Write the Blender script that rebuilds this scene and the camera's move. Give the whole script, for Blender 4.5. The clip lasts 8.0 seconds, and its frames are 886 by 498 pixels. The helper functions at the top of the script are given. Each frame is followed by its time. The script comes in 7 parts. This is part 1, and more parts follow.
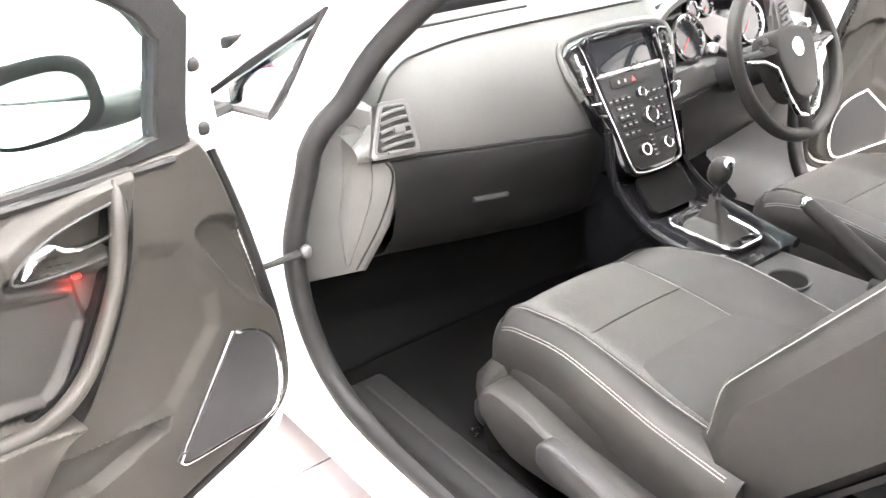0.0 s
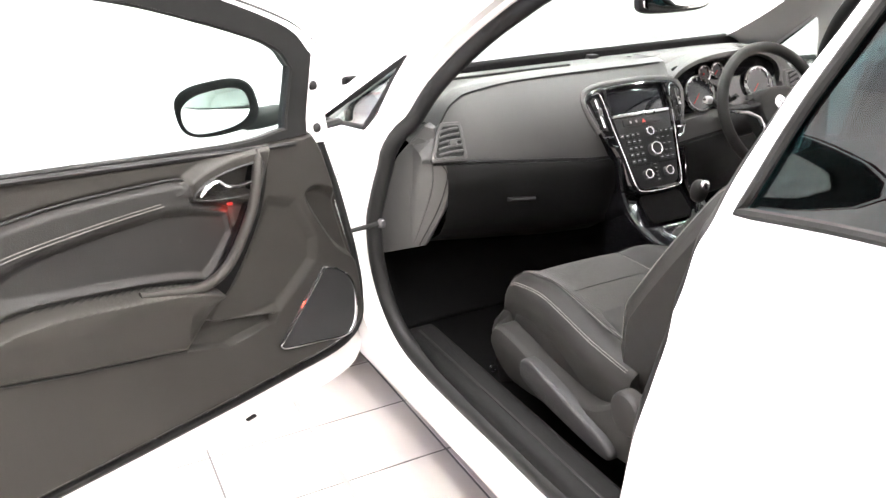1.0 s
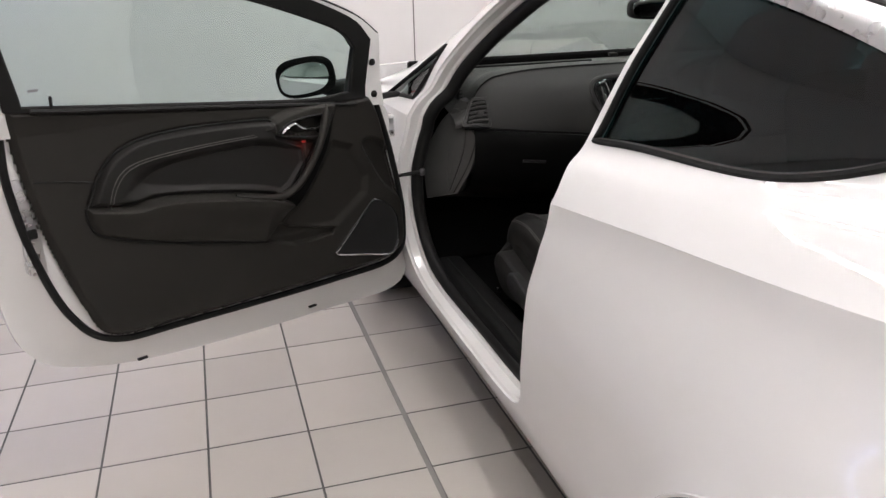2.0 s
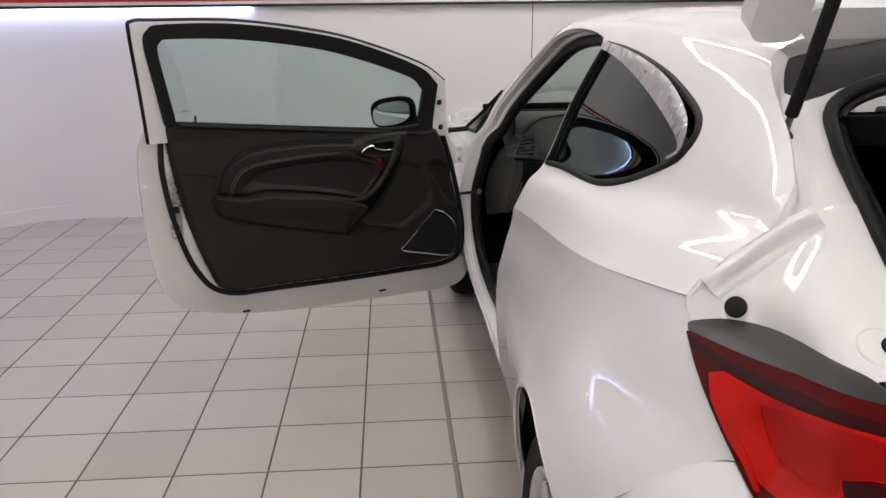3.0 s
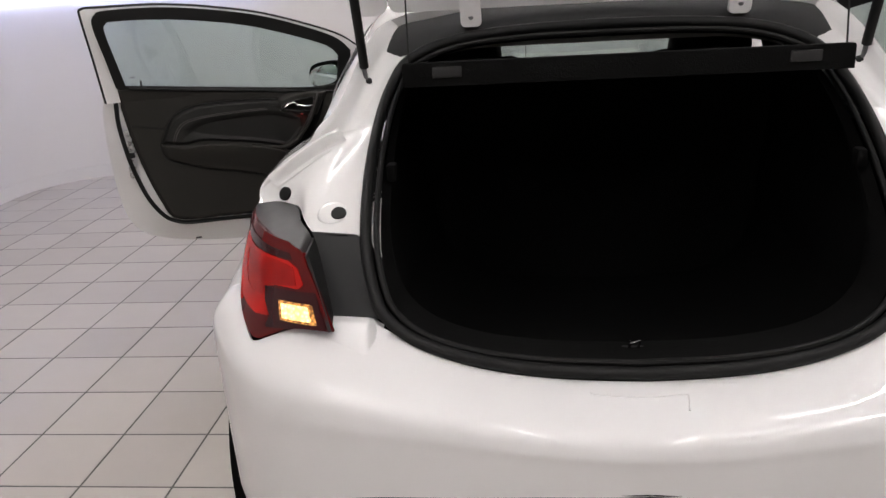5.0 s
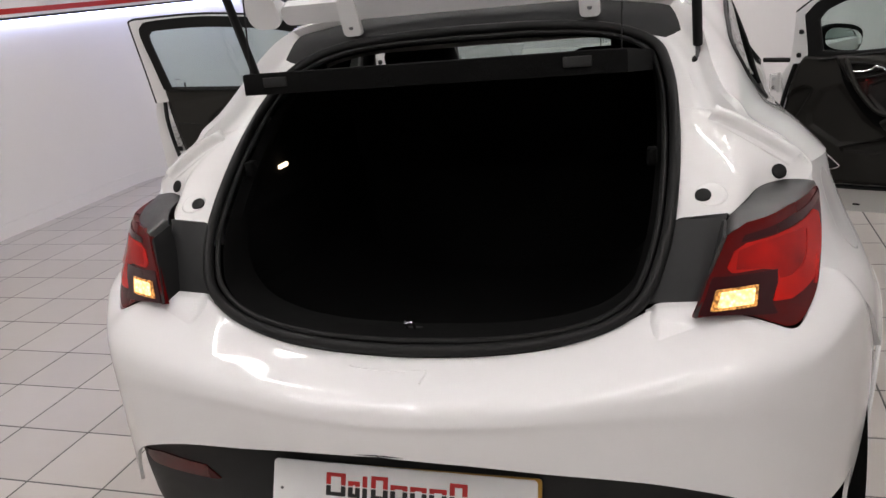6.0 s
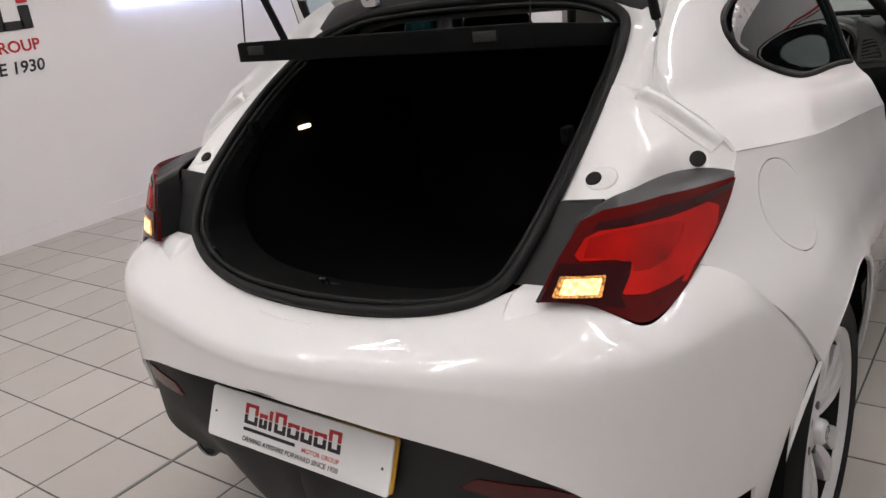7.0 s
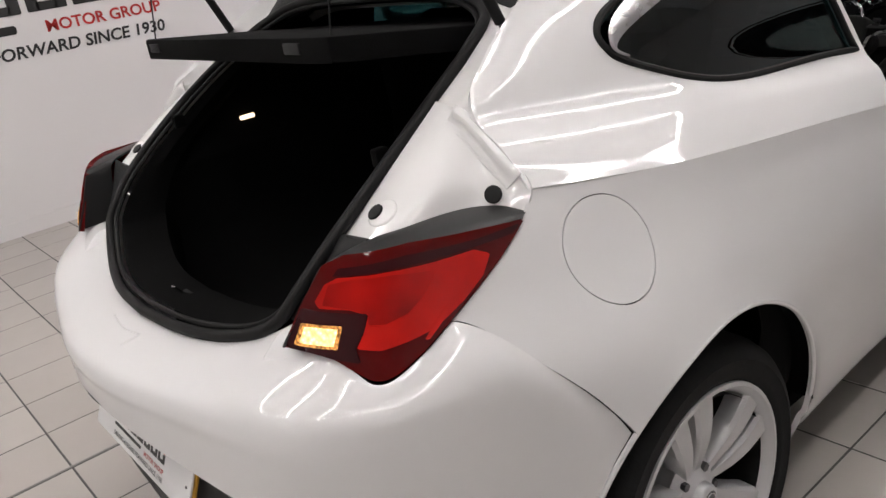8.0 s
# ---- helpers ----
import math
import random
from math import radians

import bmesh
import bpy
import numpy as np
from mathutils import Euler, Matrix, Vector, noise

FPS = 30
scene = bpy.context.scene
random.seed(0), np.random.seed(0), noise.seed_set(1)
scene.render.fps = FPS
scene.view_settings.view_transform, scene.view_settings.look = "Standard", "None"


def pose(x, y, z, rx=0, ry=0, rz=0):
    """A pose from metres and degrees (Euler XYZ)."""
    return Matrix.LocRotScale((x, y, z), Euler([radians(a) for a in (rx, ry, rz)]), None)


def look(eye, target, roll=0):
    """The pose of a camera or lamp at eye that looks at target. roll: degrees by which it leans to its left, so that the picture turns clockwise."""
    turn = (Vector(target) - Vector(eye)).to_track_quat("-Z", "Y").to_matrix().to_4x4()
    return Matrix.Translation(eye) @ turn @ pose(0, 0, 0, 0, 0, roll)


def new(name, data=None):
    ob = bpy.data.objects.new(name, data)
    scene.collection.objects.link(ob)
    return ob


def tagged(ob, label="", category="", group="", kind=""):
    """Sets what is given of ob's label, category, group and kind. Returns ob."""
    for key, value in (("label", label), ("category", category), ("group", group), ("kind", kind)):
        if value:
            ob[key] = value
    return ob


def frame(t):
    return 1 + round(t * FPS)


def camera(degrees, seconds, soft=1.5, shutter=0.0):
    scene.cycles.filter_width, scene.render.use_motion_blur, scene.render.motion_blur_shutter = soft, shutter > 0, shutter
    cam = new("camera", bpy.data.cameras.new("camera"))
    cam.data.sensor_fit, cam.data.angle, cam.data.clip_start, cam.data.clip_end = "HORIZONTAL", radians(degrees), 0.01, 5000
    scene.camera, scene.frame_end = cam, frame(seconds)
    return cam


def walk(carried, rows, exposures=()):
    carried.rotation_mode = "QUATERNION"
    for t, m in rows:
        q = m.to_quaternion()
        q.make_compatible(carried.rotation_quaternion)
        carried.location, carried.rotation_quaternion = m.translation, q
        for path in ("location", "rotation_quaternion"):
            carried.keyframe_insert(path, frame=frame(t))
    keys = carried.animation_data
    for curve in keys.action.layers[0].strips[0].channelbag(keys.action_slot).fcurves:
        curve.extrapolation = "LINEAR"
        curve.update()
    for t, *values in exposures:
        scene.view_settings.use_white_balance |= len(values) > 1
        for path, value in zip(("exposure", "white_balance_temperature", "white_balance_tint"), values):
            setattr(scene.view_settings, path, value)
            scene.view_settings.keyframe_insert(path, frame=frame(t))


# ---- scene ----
cam = camera(57.67, 8.0)
PATH = [
    (0, (-1.3672, 1.5430, 1.3219), (-0.3154, 2.9945, 0.4348), -3.02),
    (0.5, (-1.4863, 1.2629, 1.3358), (-0.5023, 2.8138, 0.5443), -2.68),
    (1, (-1.5059, 0.9055, 1.3537), (-0.7022, 2.5936, 0.6434), -2.60),
    (1.5, (-1.5129, 0.5267, 1.3499), (-0.8603, 2.3077, 0.7158), -2.91),
    (2, (-1.4742, 0.1900, 1.3631), (-0.9526, 1.9972, 0.6833), -1.42),
    (2.2, (-1.3929, 0.0244, 1.3471), (-0.9932, 1.8785, 0.7126), -1.26),
    (3.3, (-1.0419, -0.7145, 1.4299), (-0.9964, 1.2043, 0.8677), -0.30),
    (3.5, (-0.9396, -0.8368, 1.4204), (-0.9453, 1.0838, 0.8628), -0.04),
    (4, (-0.7277, -1.0465, 1.4237), (-0.7964, 0.8583, 0.8182), -0.81),
    (4.5, (-0.4754, -1.0780, 1.4359), (-0.6363, 0.8087, 0.7921), -2.88),
    (4.7, (-0.3707, -1.0993, 1.4377), (-0.5200, 0.7880, 0.7930), -2.85),
    (5.8, (0.3968, -1.1956, 1.4384), (-0.1521, 0.6210, 0.8071), -5.98),
    (6, (0.5327, -1.1815, 1.4473), (-0.0636, 0.6170, 0.8069), -5.97),
    (6.5, (0.8885, -1.1402, 1.4178), (-0.0077, 0.5317, 0.7839), -4.64),
    (7, (1.1843, -0.9323, 1.4002), (0.0224, 0.5575, 0.7439), -7.16),
    (7.5, (1.4137, -0.6672, 1.4251), (0.1303, 0.6924, 0.7149), -8.67),
    (8, (1.6153, -0.3294, 1.4192), (0.1248, 0.7885, 0.6921), -9.50),
]
EXPOSURES = [(0, 4.40), (0.5, 4.15), (1.0, 3.15), (1.3, 1.85), (1.5, 1.1), (2.0, 0.46), (2.4, 0.2), (3.3, 0.02), (5.8, 0.0), (8.0, -0.02)]
walk(cam, [(t, look(eye, target, roll)) for t, eye, target, roll in PATH], EXPOSURES)

# ---- light ----
world = bpy.data.worlds.new("world")
scene.world = world
world.use_nodes = True
world.node_tree.nodes["Background"].inputs[0].default_value = (0.9, 0.93, 1.0, 1)
world.node_tree.nodes["Background"].inputs[1].default_value = 0.25


# ---- materials ----
def ramp(nt, fac, a, b):
    mix = nt.nodes.new("ShaderNodeMix")
    mix.data_type = "RGBA"
    nt.links.new(fac, mix.inputs[0])
    mix.inputs[6].default_value, mix.inputs[7].default_value = (*a, 1), (*b, 1)
    return mix.outputs[2]


def material(name, colour, rough=0.5, metal=0.0, second=None, scale=6.0, grain=0.0, grain_scale=300.0, coat=0.0,
             spec=0.5, rough_var=0.05, pieces=0.0, detail=4.0, wave=None, ior=None, sheen=0.0):
    """Procedural paint, plastic, cloth, metal: broad tone variation, roughness variation and fine relief."""
    m = bpy.data.materials.new(name)
    m.use_nodes = True
    nt = m.node_tree
    bsdf = nt.nodes["Principled BSDF"]
    bsdf.inputs["Metallic"].default_value = metal
    bsdf.inputs["Specular IOR Level"].default_value = spec
    bsdf.inputs["Coat Weight"].default_value = coat
    bsdf.inputs["Coat Roughness"].default_value = 0.03
    bsdf.inputs["Sheen Weight"].default_value = sheen
    geo = nt.nodes.new("ShaderNodeTexCoord")
    n1 = nt.nodes.new("ShaderNodeTexNoise")
    n1.inputs["Scale"].default_value, n1.inputs["Detail"].default_value = scale, detail
    nt.links.new(geo.outputs["Object"], n1.inputs["Vector"])
    second = second or tuple(c * 0.9 for c in colour)
    col = ramp(nt, n1.outputs["Fac"], colour, second)
    if pieces:
        info = nt.nodes.new("ShaderNodeObjectInfo")
        hsv = nt.nodes.new("ShaderNodeHueSaturation")
        mr = nt.nodes.new("ShaderNodeMapRange")
        mr.inputs["To Min"].default_value, mr.inputs["To Max"].default_value = 1 - pieces, 1 + pieces
        isle, both = nt.nodes.new("ShaderNodeNewGeometry"), nt.nodes.new("ShaderNodeMath")
        both.operation = "ADD"
        wrapped = nt.nodes.new("ShaderNodeMath")
        wrapped.operation = "FRACT"
        nt.links.new(info.outputs["Random"], both.inputs[0])
        nt.links.new(isle.outputs["Random Per Island"], both.inputs[1])
        nt.links.new(both.outputs[0], wrapped.inputs[0])
        nt.links.new(wrapped.outputs[0], mr.inputs["Value"])
        nt.links.new(mr.outputs["Result"], hsv.inputs["Value"])
        nt.links.new(col, hsv.inputs["Color"])
        col = hsv.outputs["Color"]
    nt.links.new(col, bsdf.inputs["Base Color"])
    n2 = nt.nodes.new("ShaderNodeTexNoise")
    n2.inputs["Scale"].default_value, n2.inputs["Detail"].default_value = scale * 4, 3
    nt.links.new(geo.outputs["Object"], n2.inputs["Vector"])
    mr2 = nt.nodes.new("ShaderNodeMapRange")
    mr2.inputs["To Min"].default_value, mr2.inputs["To Max"].default_value = max(rough - rough_var, 0.01), rough + rough_var
    nt.links.new(n2.outputs["Fac"], mr2.inputs["Value"])
    nt.links.new(mr2.outputs["Result"], bsdf.inputs["Roughness"])
    if grain:
        n3 = nt.nodes.new("ShaderNodeTexNoise") if not wave else nt.nodes.new("ShaderNodeTexVoronoi")
        n3.inputs["Scale"].default_value = grain_scale
        nt.links.new(geo.outputs["Object"], n3.inputs["Vector"])
        bump = nt.nodes.new("ShaderNodeBump")
        bump.inputs["Strength"].default_value, bump.inputs["Distance"].default_value = grain, 0.002
        nt.links.new(n3.outputs[0], bump.inputs["Height"])
        nt.links.new(bump.outputs["Normal"], bsdf.inputs["Normal"])
    return m


def glass(name, tint, gloss=1.0, rough=0.0):
    m = bpy.data.materials.new(name)
    m.use_nodes = True
    nt = m.node_tree
    nt.nodes.remove(nt.nodes["Principled BSDF"])
    clear, shine = nt.nodes.new("ShaderNodeBsdfTransparent"), nt.nodes.new("ShaderNodeBsdfGlossy")
    clear.inputs[0].default_value = (*tint, 1)
    shine.inputs["Roughness"].default_value = rough
    shine.inputs["Color"].default_value = (gloss, gloss, gloss, 1)
    weight, mix = nt.nodes.new("ShaderNodeLayerWeight"), nt.nodes.new("ShaderNodeMixShader")
    power, scale = nt.nodes.new("ShaderNodeMath"), nt.nodes.new("ShaderNodeMath")
    power.operation, scale.operation = "POWER", "MULTIPLY_ADD"
    power.inputs[1].default_value, scale.inputs[1].default_value, scale.inputs[2].default_value = 5.0, 0.9, 0.05
    nt.links.new(weight.outputs["Facing"], power.inputs[0])
    nt.links.new(power.outputs[0], scale.inputs[0])
    nt.links.new(scale.outputs[0], mix.inputs[0])
    nt.links.new(clear.outputs[0], mix.inputs[1])
    nt.links.new(shine.outputs[0], mix.inputs[2])
    nt.links.new(mix.outputs[0], nt.nodes["Material Output"].inputs[0])
    return m


def glow(name, colour, strength, base=(0.8, 0.8, 0.8)):
    m = material(name, base, 0.3)
    b = m.node_tree.nodes["Principled BSDF"]
    b.inputs["Emission Color"].default_value, b.inputs["Emission Strength"].default_value = (*colour, 1), strength
    return m


PAINT = material("white_car_paint", (0.735, 0.728, 0.728), 0.6, coat=1.0, second=(0.715, 0.71, 0.71), scale=2.0, rough_var=0.04, spec=0.0)
PAINT_IN = material("white_inner_paint", (0.735, 0.728, 0.722), 0.6, coat=0.8, second=(0.70, 0.692, 0.685), scale=5.0, spec=0.0)
RUBBER = material("black_rubber", (0.006, 0.006, 0.006), 0.55, second=(0.010, 0.010, 0.010), scale=20, grain=0.15, spec=0.2)
TYRE = material("tyre_rubber", (0.008, 0.008, 0.009), 0.75, spec=0.2, second=(0.012, 0.012, 0.012), scale=14, grain=0.25, grain_scale=160)
PLASTIC = material("dark_grained_plastic", (0.010, 0.010, 0.0103), 0.55, spec=0.3, second=(0.014, 0.014, 0.0145), scale=9, grain=0.35, grain_scale=700)
DASH = material("grained_dashboard_skin", (0.042, 0.042, 0.041), 0.50, second=(0.051, 0.051, 0.049), scale=8, grain=0.35, grain_scale=500)
TRIM = material("dark_door_trim", (0.0172, 0.0161, 0.0143), 0.50, spec=0.16, second=(0.0230, 0.0215, 0.0193), scale=7, grain=0.3, grain_scale=600)
LEATHER = material("black_leather", (0.0115, 0.011, 0.0105), 0.58, second=(0.0155, 0.015, 0.014), spec=0.20, scale=7, grain=0.10, grain_scale=420, wave=True)
CLOTH = material("grey_seat_cloth", (0.026, 0.025, 0.023), 0.9, second=(0.020, 0.0195, 0.018), spec=0.2, scale=9, grain=0.7, grain_scale=900, sheen=0.08)
CARPET = material("black_carpet", (0.0025, 0.0025, 0.0025), 0.95, second=(0.004, 0.004, 0.004), spec=0.03, scale=30, grain=0.8, grain_scale=700)
GLOSSBLACK = material("piano_black", (0.006, 0.006, 0.007), 0.06, spec=0.6, rough_var=0.02)
CHROME = material("chrome", (0.82, 0.82, 0.84), 0.10, metal=1.0, rough_var=0.04)
SATIN = material("satin_silver", (0.62, 0.62, 0.63), 0.28, metal=1.0, scale=12)
ALLOY = material("silver_alloy", (0.62, 0.62, 0.63), 0.36, metal=0.35, scale=9, second=(0.57, 0.57, 0.58))
STEEL = material("dark_steel", (0.16, 0.16, 0.165), 0.4, metal=0.9, scale=20)
# nearly black: the deep shade of the boot is put into this colour
LINER = material("shade_black_liner", (0.002, 0.002, 0.002), 0.95, second=(0.003, 0.003, 0.003), scale=20, grain=0.5, spec=0.1)
# dark skin of the low cabin parts, with the footwell's shade in its colour
GLOVE = material("shaded_lower_skin", (0.004, 0.004, 0.004), 0.6, second=(0.006, 0.006, 0.006), spec=0.10, scale=9, grain=0.35, grain_scale=700)
HEADLINER = material("grey_headlining", (0.42, 0.41, 0.39), 0.9, grain=0.3, grain_scale=400)
STITCH = material("pale_stitching", (0.075, 0.072, 0.066), 0.7)
GREYBTN = material("pale_grey_print", (0.22, 0.22, 0.225), 0.5)
SATINPAD = material("satin_dark_plastic", (0.015, 0.015, 0.0145), 0.42, second=(0.020, 0.0195, 0.019), scale=9, grain=0.12, grain_scale=600, spec=0.4)
SEATSTITCH = material("white_seat_thread", (0.12, 0.115, 0.11), 0.7)
REDDARK = material("dark_red_lens", (0.11, 0.003, 0.003), 0.10, second=(0.055, 0.0012, 0.0015), scale=9, spec=0.0, coat=0.6, rough_var=0.02)
REDLIT = material("bright_red_lens", (0.75, 0.014, 0.009), 0.10, second=(0.20, 0.003, 0.002), scale=11, detail=1.5, spec=0.0, coat=0.6, rough_var=0.02)
REDINNER = material("deep_red_lens", (0.60, 0.009, 0.006), 0.12, second=(0.07, 0.001, 0.001), scale=13, detail=1.5, spec=0.0, coat=0.6, rough_var=0.02)
SMOKE = material("smoked_lens", (0.040, 0.0045, 0.007), 0.08, second=(0.022, 0.002, 0.003), spec=0.35, rough_var=0.02)
AMBER = glow("lit_indicator", (1.0, 0.47, 0.11), 1.5, (0.22, 0.07, 0.02))
COREGLOW = glow("lamp_core", (1.0, 0.70, 0.30), 2.0, (0.3, 0.15, 0.05))
for lit, cell, low, high in ((AMBER, 170.0, 0.10, 1.5), (COREGLOW, 150.0, 1.1, 3.6)):
    nt = lit.node_tree
    cells, spread = nt.nodes.new("ShaderNodeTexVoronoi"), nt.nodes.new("ShaderNodeMapRange")
    cells.inputs["Scale"].default_value = cell
    nt.links.new(nt.nodes["Texture Coordinate"].outputs["Object"], cells.inputs["Vector"])
    spread.inputs["From Max"].default_value, spread.inputs["To Min"].default_value, spread.inputs["To Max"].default_value = 0.75, high, low
    nt.links.new(cells.outputs["Distance"], spread.inputs["Value"])
    nt.links.new(spread.outputs["Result"], nt.nodes["Principled BSDF"].inputs["Emission Strength"])
REFLECTOR = material("red_reflector", (0.06, 0.004, 0.004), 0.2, spec=0.4)
GLASS_CLEAR = glass("clear_glass", (0.77, 0.84, 0.82))
GLASS_TINT = glass("tinted_glass", (0.14, 0.24, 0.25), 1.0)
LENS = glass("lamp_lens", (0.95, 0.20, 0.17))
SCREEN = material("screen_glass", (0.012, 0.013, 0.015), 0.08)
MIRROR = material("mirror_silver", (0.86, 0.88, 0.88), 0.02, metal=1.0, rough_var=0.01)
TILE = material("beige_floor_tile", (0.50, 0.465, 0.43), 0.32, second=(0.435, 0.405, 0.375), scale=3.0, pieces=0.07, grain=0.08, grain_scale=90, detail=8)
GROUT = material("grey_grout", (0.13, 0.125, 0.12), 0.9, second=(0.07, 0.068, 0.065), scale=4)
JOINT = material("expansion_joint_strip", (0.26, 0.25, 0.235), 0.6, second=(0.19, 0.185, 0.175), scale=9)
WALL = material("white_wall_paint", (0.77, 0.75, 0.75), 0.45, second=(0.74, 0.722, 0.72), scale=1.2, grain=0.05, grain_scale=120)
CEIL = material("white_ceiling_paint", (0.86, 0.86, 0.86), 0.8)
RED = material("red_stripe", (0.48, 0.018, 0.016), 0.4)
BLACK = material("black_stripe", (0.012, 0.012, 0.012), 0.4)
WHITE = material("white_sign_vinyl", (0.80, 0.80, 0.80), 0.35)
YELLOW = material("amber_plate", (0.55, 0.30, 0.03), 0.4)
TUBE = glow("lamp_tube", (1.0, 0.955, 0.942), 35.5)
REDGLOW = glow("red_courtesy_lens", (1.0, 0.06, 0.03), 0.03, (0.3, 0.01, 0.01))
BOOTLAMP = glow("boot_lamp_lens", (1.0, 0.75, 0.5), 2.5)


# ---- mesh tools ----
def part(name, shape, mat, parent=None, label="", smooth=True, angle=38):
    """One mesh object from (verts, faces) or a bmesh, under a thing or a part."""
    me = bpy.data.meshes.new(name)
    if isinstance(shape, tuple):
        me.from_pydata([tuple(map(float, v)) for v in shape[0]], [], shape[1])
    else:
        shape.to_mesh(me)
        shape.free()
    me.validate()
    me.update()
    if mat:
        me.materials.append(mat)
    if smooth:
        me.polygons.foreach_set("use_smooth", [True] * len(me.polygons))
        me.set_sharp_from_angle(angle=radians(angle))
    ob = new(name, me)
    if parent:
        ob.parent = parent
    return tagged(ob, label)


def thing(name, label, category, x=0, y=0, z=0, group="", kind=""):
    ob = new(name)
    ob.empty_display_size = 0.1
    ob.matrix_world = pose(x, y, z)
    return tagged(ob, label, category, group, kind)


def spline(pts, n):
    """Catmull-Rom through pts, n samples."""
    p = np.array(pts, float)
    e = np.vstack([2 * p[0] - p[1], p, 2 * p[-1] - p[-2]])
    out = []
    for k in range(n):
        t = k / (n - 1) * (len(p) - 1)
        i = min(int(t), len(p) - 2)
        f = t - i
        a, b, c, d = e[i:i + 4]
        out.append(0.5 * (2 * b + (c - a) * f + (2 * a - 5 * b + 4 * c - d) * f * f + (3 * b - a - 3 * c + d) * f ** 3))
    return np.array(out)


def loop_spline(pts, n):
    p = np.array(pts, float)
    m = len(p)
    out = []
    for k in range(n):
        t = k / n * m
        i = int(t)
        f = t - i
        a, b, c, d = p[(i - 1) % m], p[i % m], p[(i + 1) % m], p[(i + 2) % m]
        out.append(0.5 * (2 * b + (c - a) * f + (2 * a - 5 * b + 4 * c - d) * f * f + (3 * b - a - 3 * c + d) * f ** 3))
    return np.array(out)


def cornered(*runs):
    """A closed outline of smooth runs that meet in sharp corners."""
    out = []
    for pts, n in runs:
        out += [tuple(p) for p in spline(pts, n)[:-1]]
    return out


def table(x, xs, ys):
    """Smooth (monotone) interpolation of a table."""
    if x <= xs[0]:
        return ys[0]
    if x >= xs[-1]:
        return ys[-1]
    i = max(k for k in range(len(xs)) if xs[k] <= x)
    def slope(k):
        if k <= 0 or k >= len(xs) - 1:
            return 0.0 if len(xs) > 2 and False else (ys[min(k + 1, len(xs) - 1)] - ys[max(k - 1, 0)]) / (xs[min(k + 1, len(xs) - 1)] - xs[max(k - 1, 0)])
        s0, s1 = (ys[k] - ys[k - 1]) / (xs[k] - xs[k - 1]), (ys[k + 1] - ys[k]) / (xs[k + 1] - xs[k])
        return 0.0 if s0 * s1 <= 0 else 2 * s0 * s1 / (s0 + s1)
    h = xs[i + 1] - xs[i]
    t = (x - xs[i]) / h
    return ((2 * t ** 3 - 3 * t * t + 1) * ys[i] + (t ** 3 - 2 * t * t + t) * h * slope(i)
            + (-2 * t ** 3 + 3 * t * t) * ys[i + 1] + (t ** 3 - t * t) * h * slope(i + 1))


def grid(fn, us, vs, wrap=False):
    V = [fn(u, v) for u in us for v in vs]
    n, F = len(vs), []
    for i in range(len(us) - (0 if wrap else 1)):
        for j in range(n - 1):
            a, b = i * n, ((i + 1) % len(us)) * n
            F.append((a + j, b + j, b + j + 1, a + j + 1))
    return V, F


def clip(shape, f):
    """Keeps the part of a surface where f(point) >= 0, cut cleanly along f = 0."""
    V, F = [np.array(v, float) for v in shape[0]], shape[1]
    val = [f(v) for v in V]
    out, ids, cuts, faces = [], {}, {}, []
    def keep(i):
        if i not in ids:
            ids[i] = len(out)
            out.append(V[i])
        return ids[i]
    def cut(i, j):
        k = (min(i, j), max(i, j))
        if k not in cuts:
            t = val[i] / (val[i] - val[j])
            cuts[k] = len(out)
            out.append(V[i] + t * (V[j] - V[i]))
        return cuts[k]
    for face in F:
        poly = []
        for a, b in zip(face, face[1:] + face[:1]):
            if val[a] >= 0:
                poly.append(keep(a))
            if (val[a] >= 0) != (val[b] >= 0):
                poly.append(cut(a, b))
        if len(poly) > 2:
            faces.append(tuple(poly))
    return out, faces


def inside(poly, axes=(1, 2)):
    """Signed distance to a closed outline in two axes: positive inside."""
    P = np.array(poly, float)
    Q = np.roll(P, -1, 0)
    D = Q - P
    L = (D * D).sum(1) + 1e-12
    def f(v):
        p = np.array([v[axes[0]], v[axes[1]]])
        t = np.clip(((p - P) * D).sum(1) / L, 0, 1)
        d = np.sqrt((((P + D * t[:, None]) - p) ** 2).sum(1).min())
        c = ((P[:, 1] > p[1]) != (Q[:, 1] > p[1]))
        with np.errstate(divide="ignore", invalid="ignore"):
            xs = P[:, 0] + (p[1] - P[:, 1]) * D[:, 0] / np.where(D[:, 1] == 0, 1e-9, D[:, 1])
        odd = (c & (p[0] < xs)).sum() % 2
        return d if odd else -d
    return f


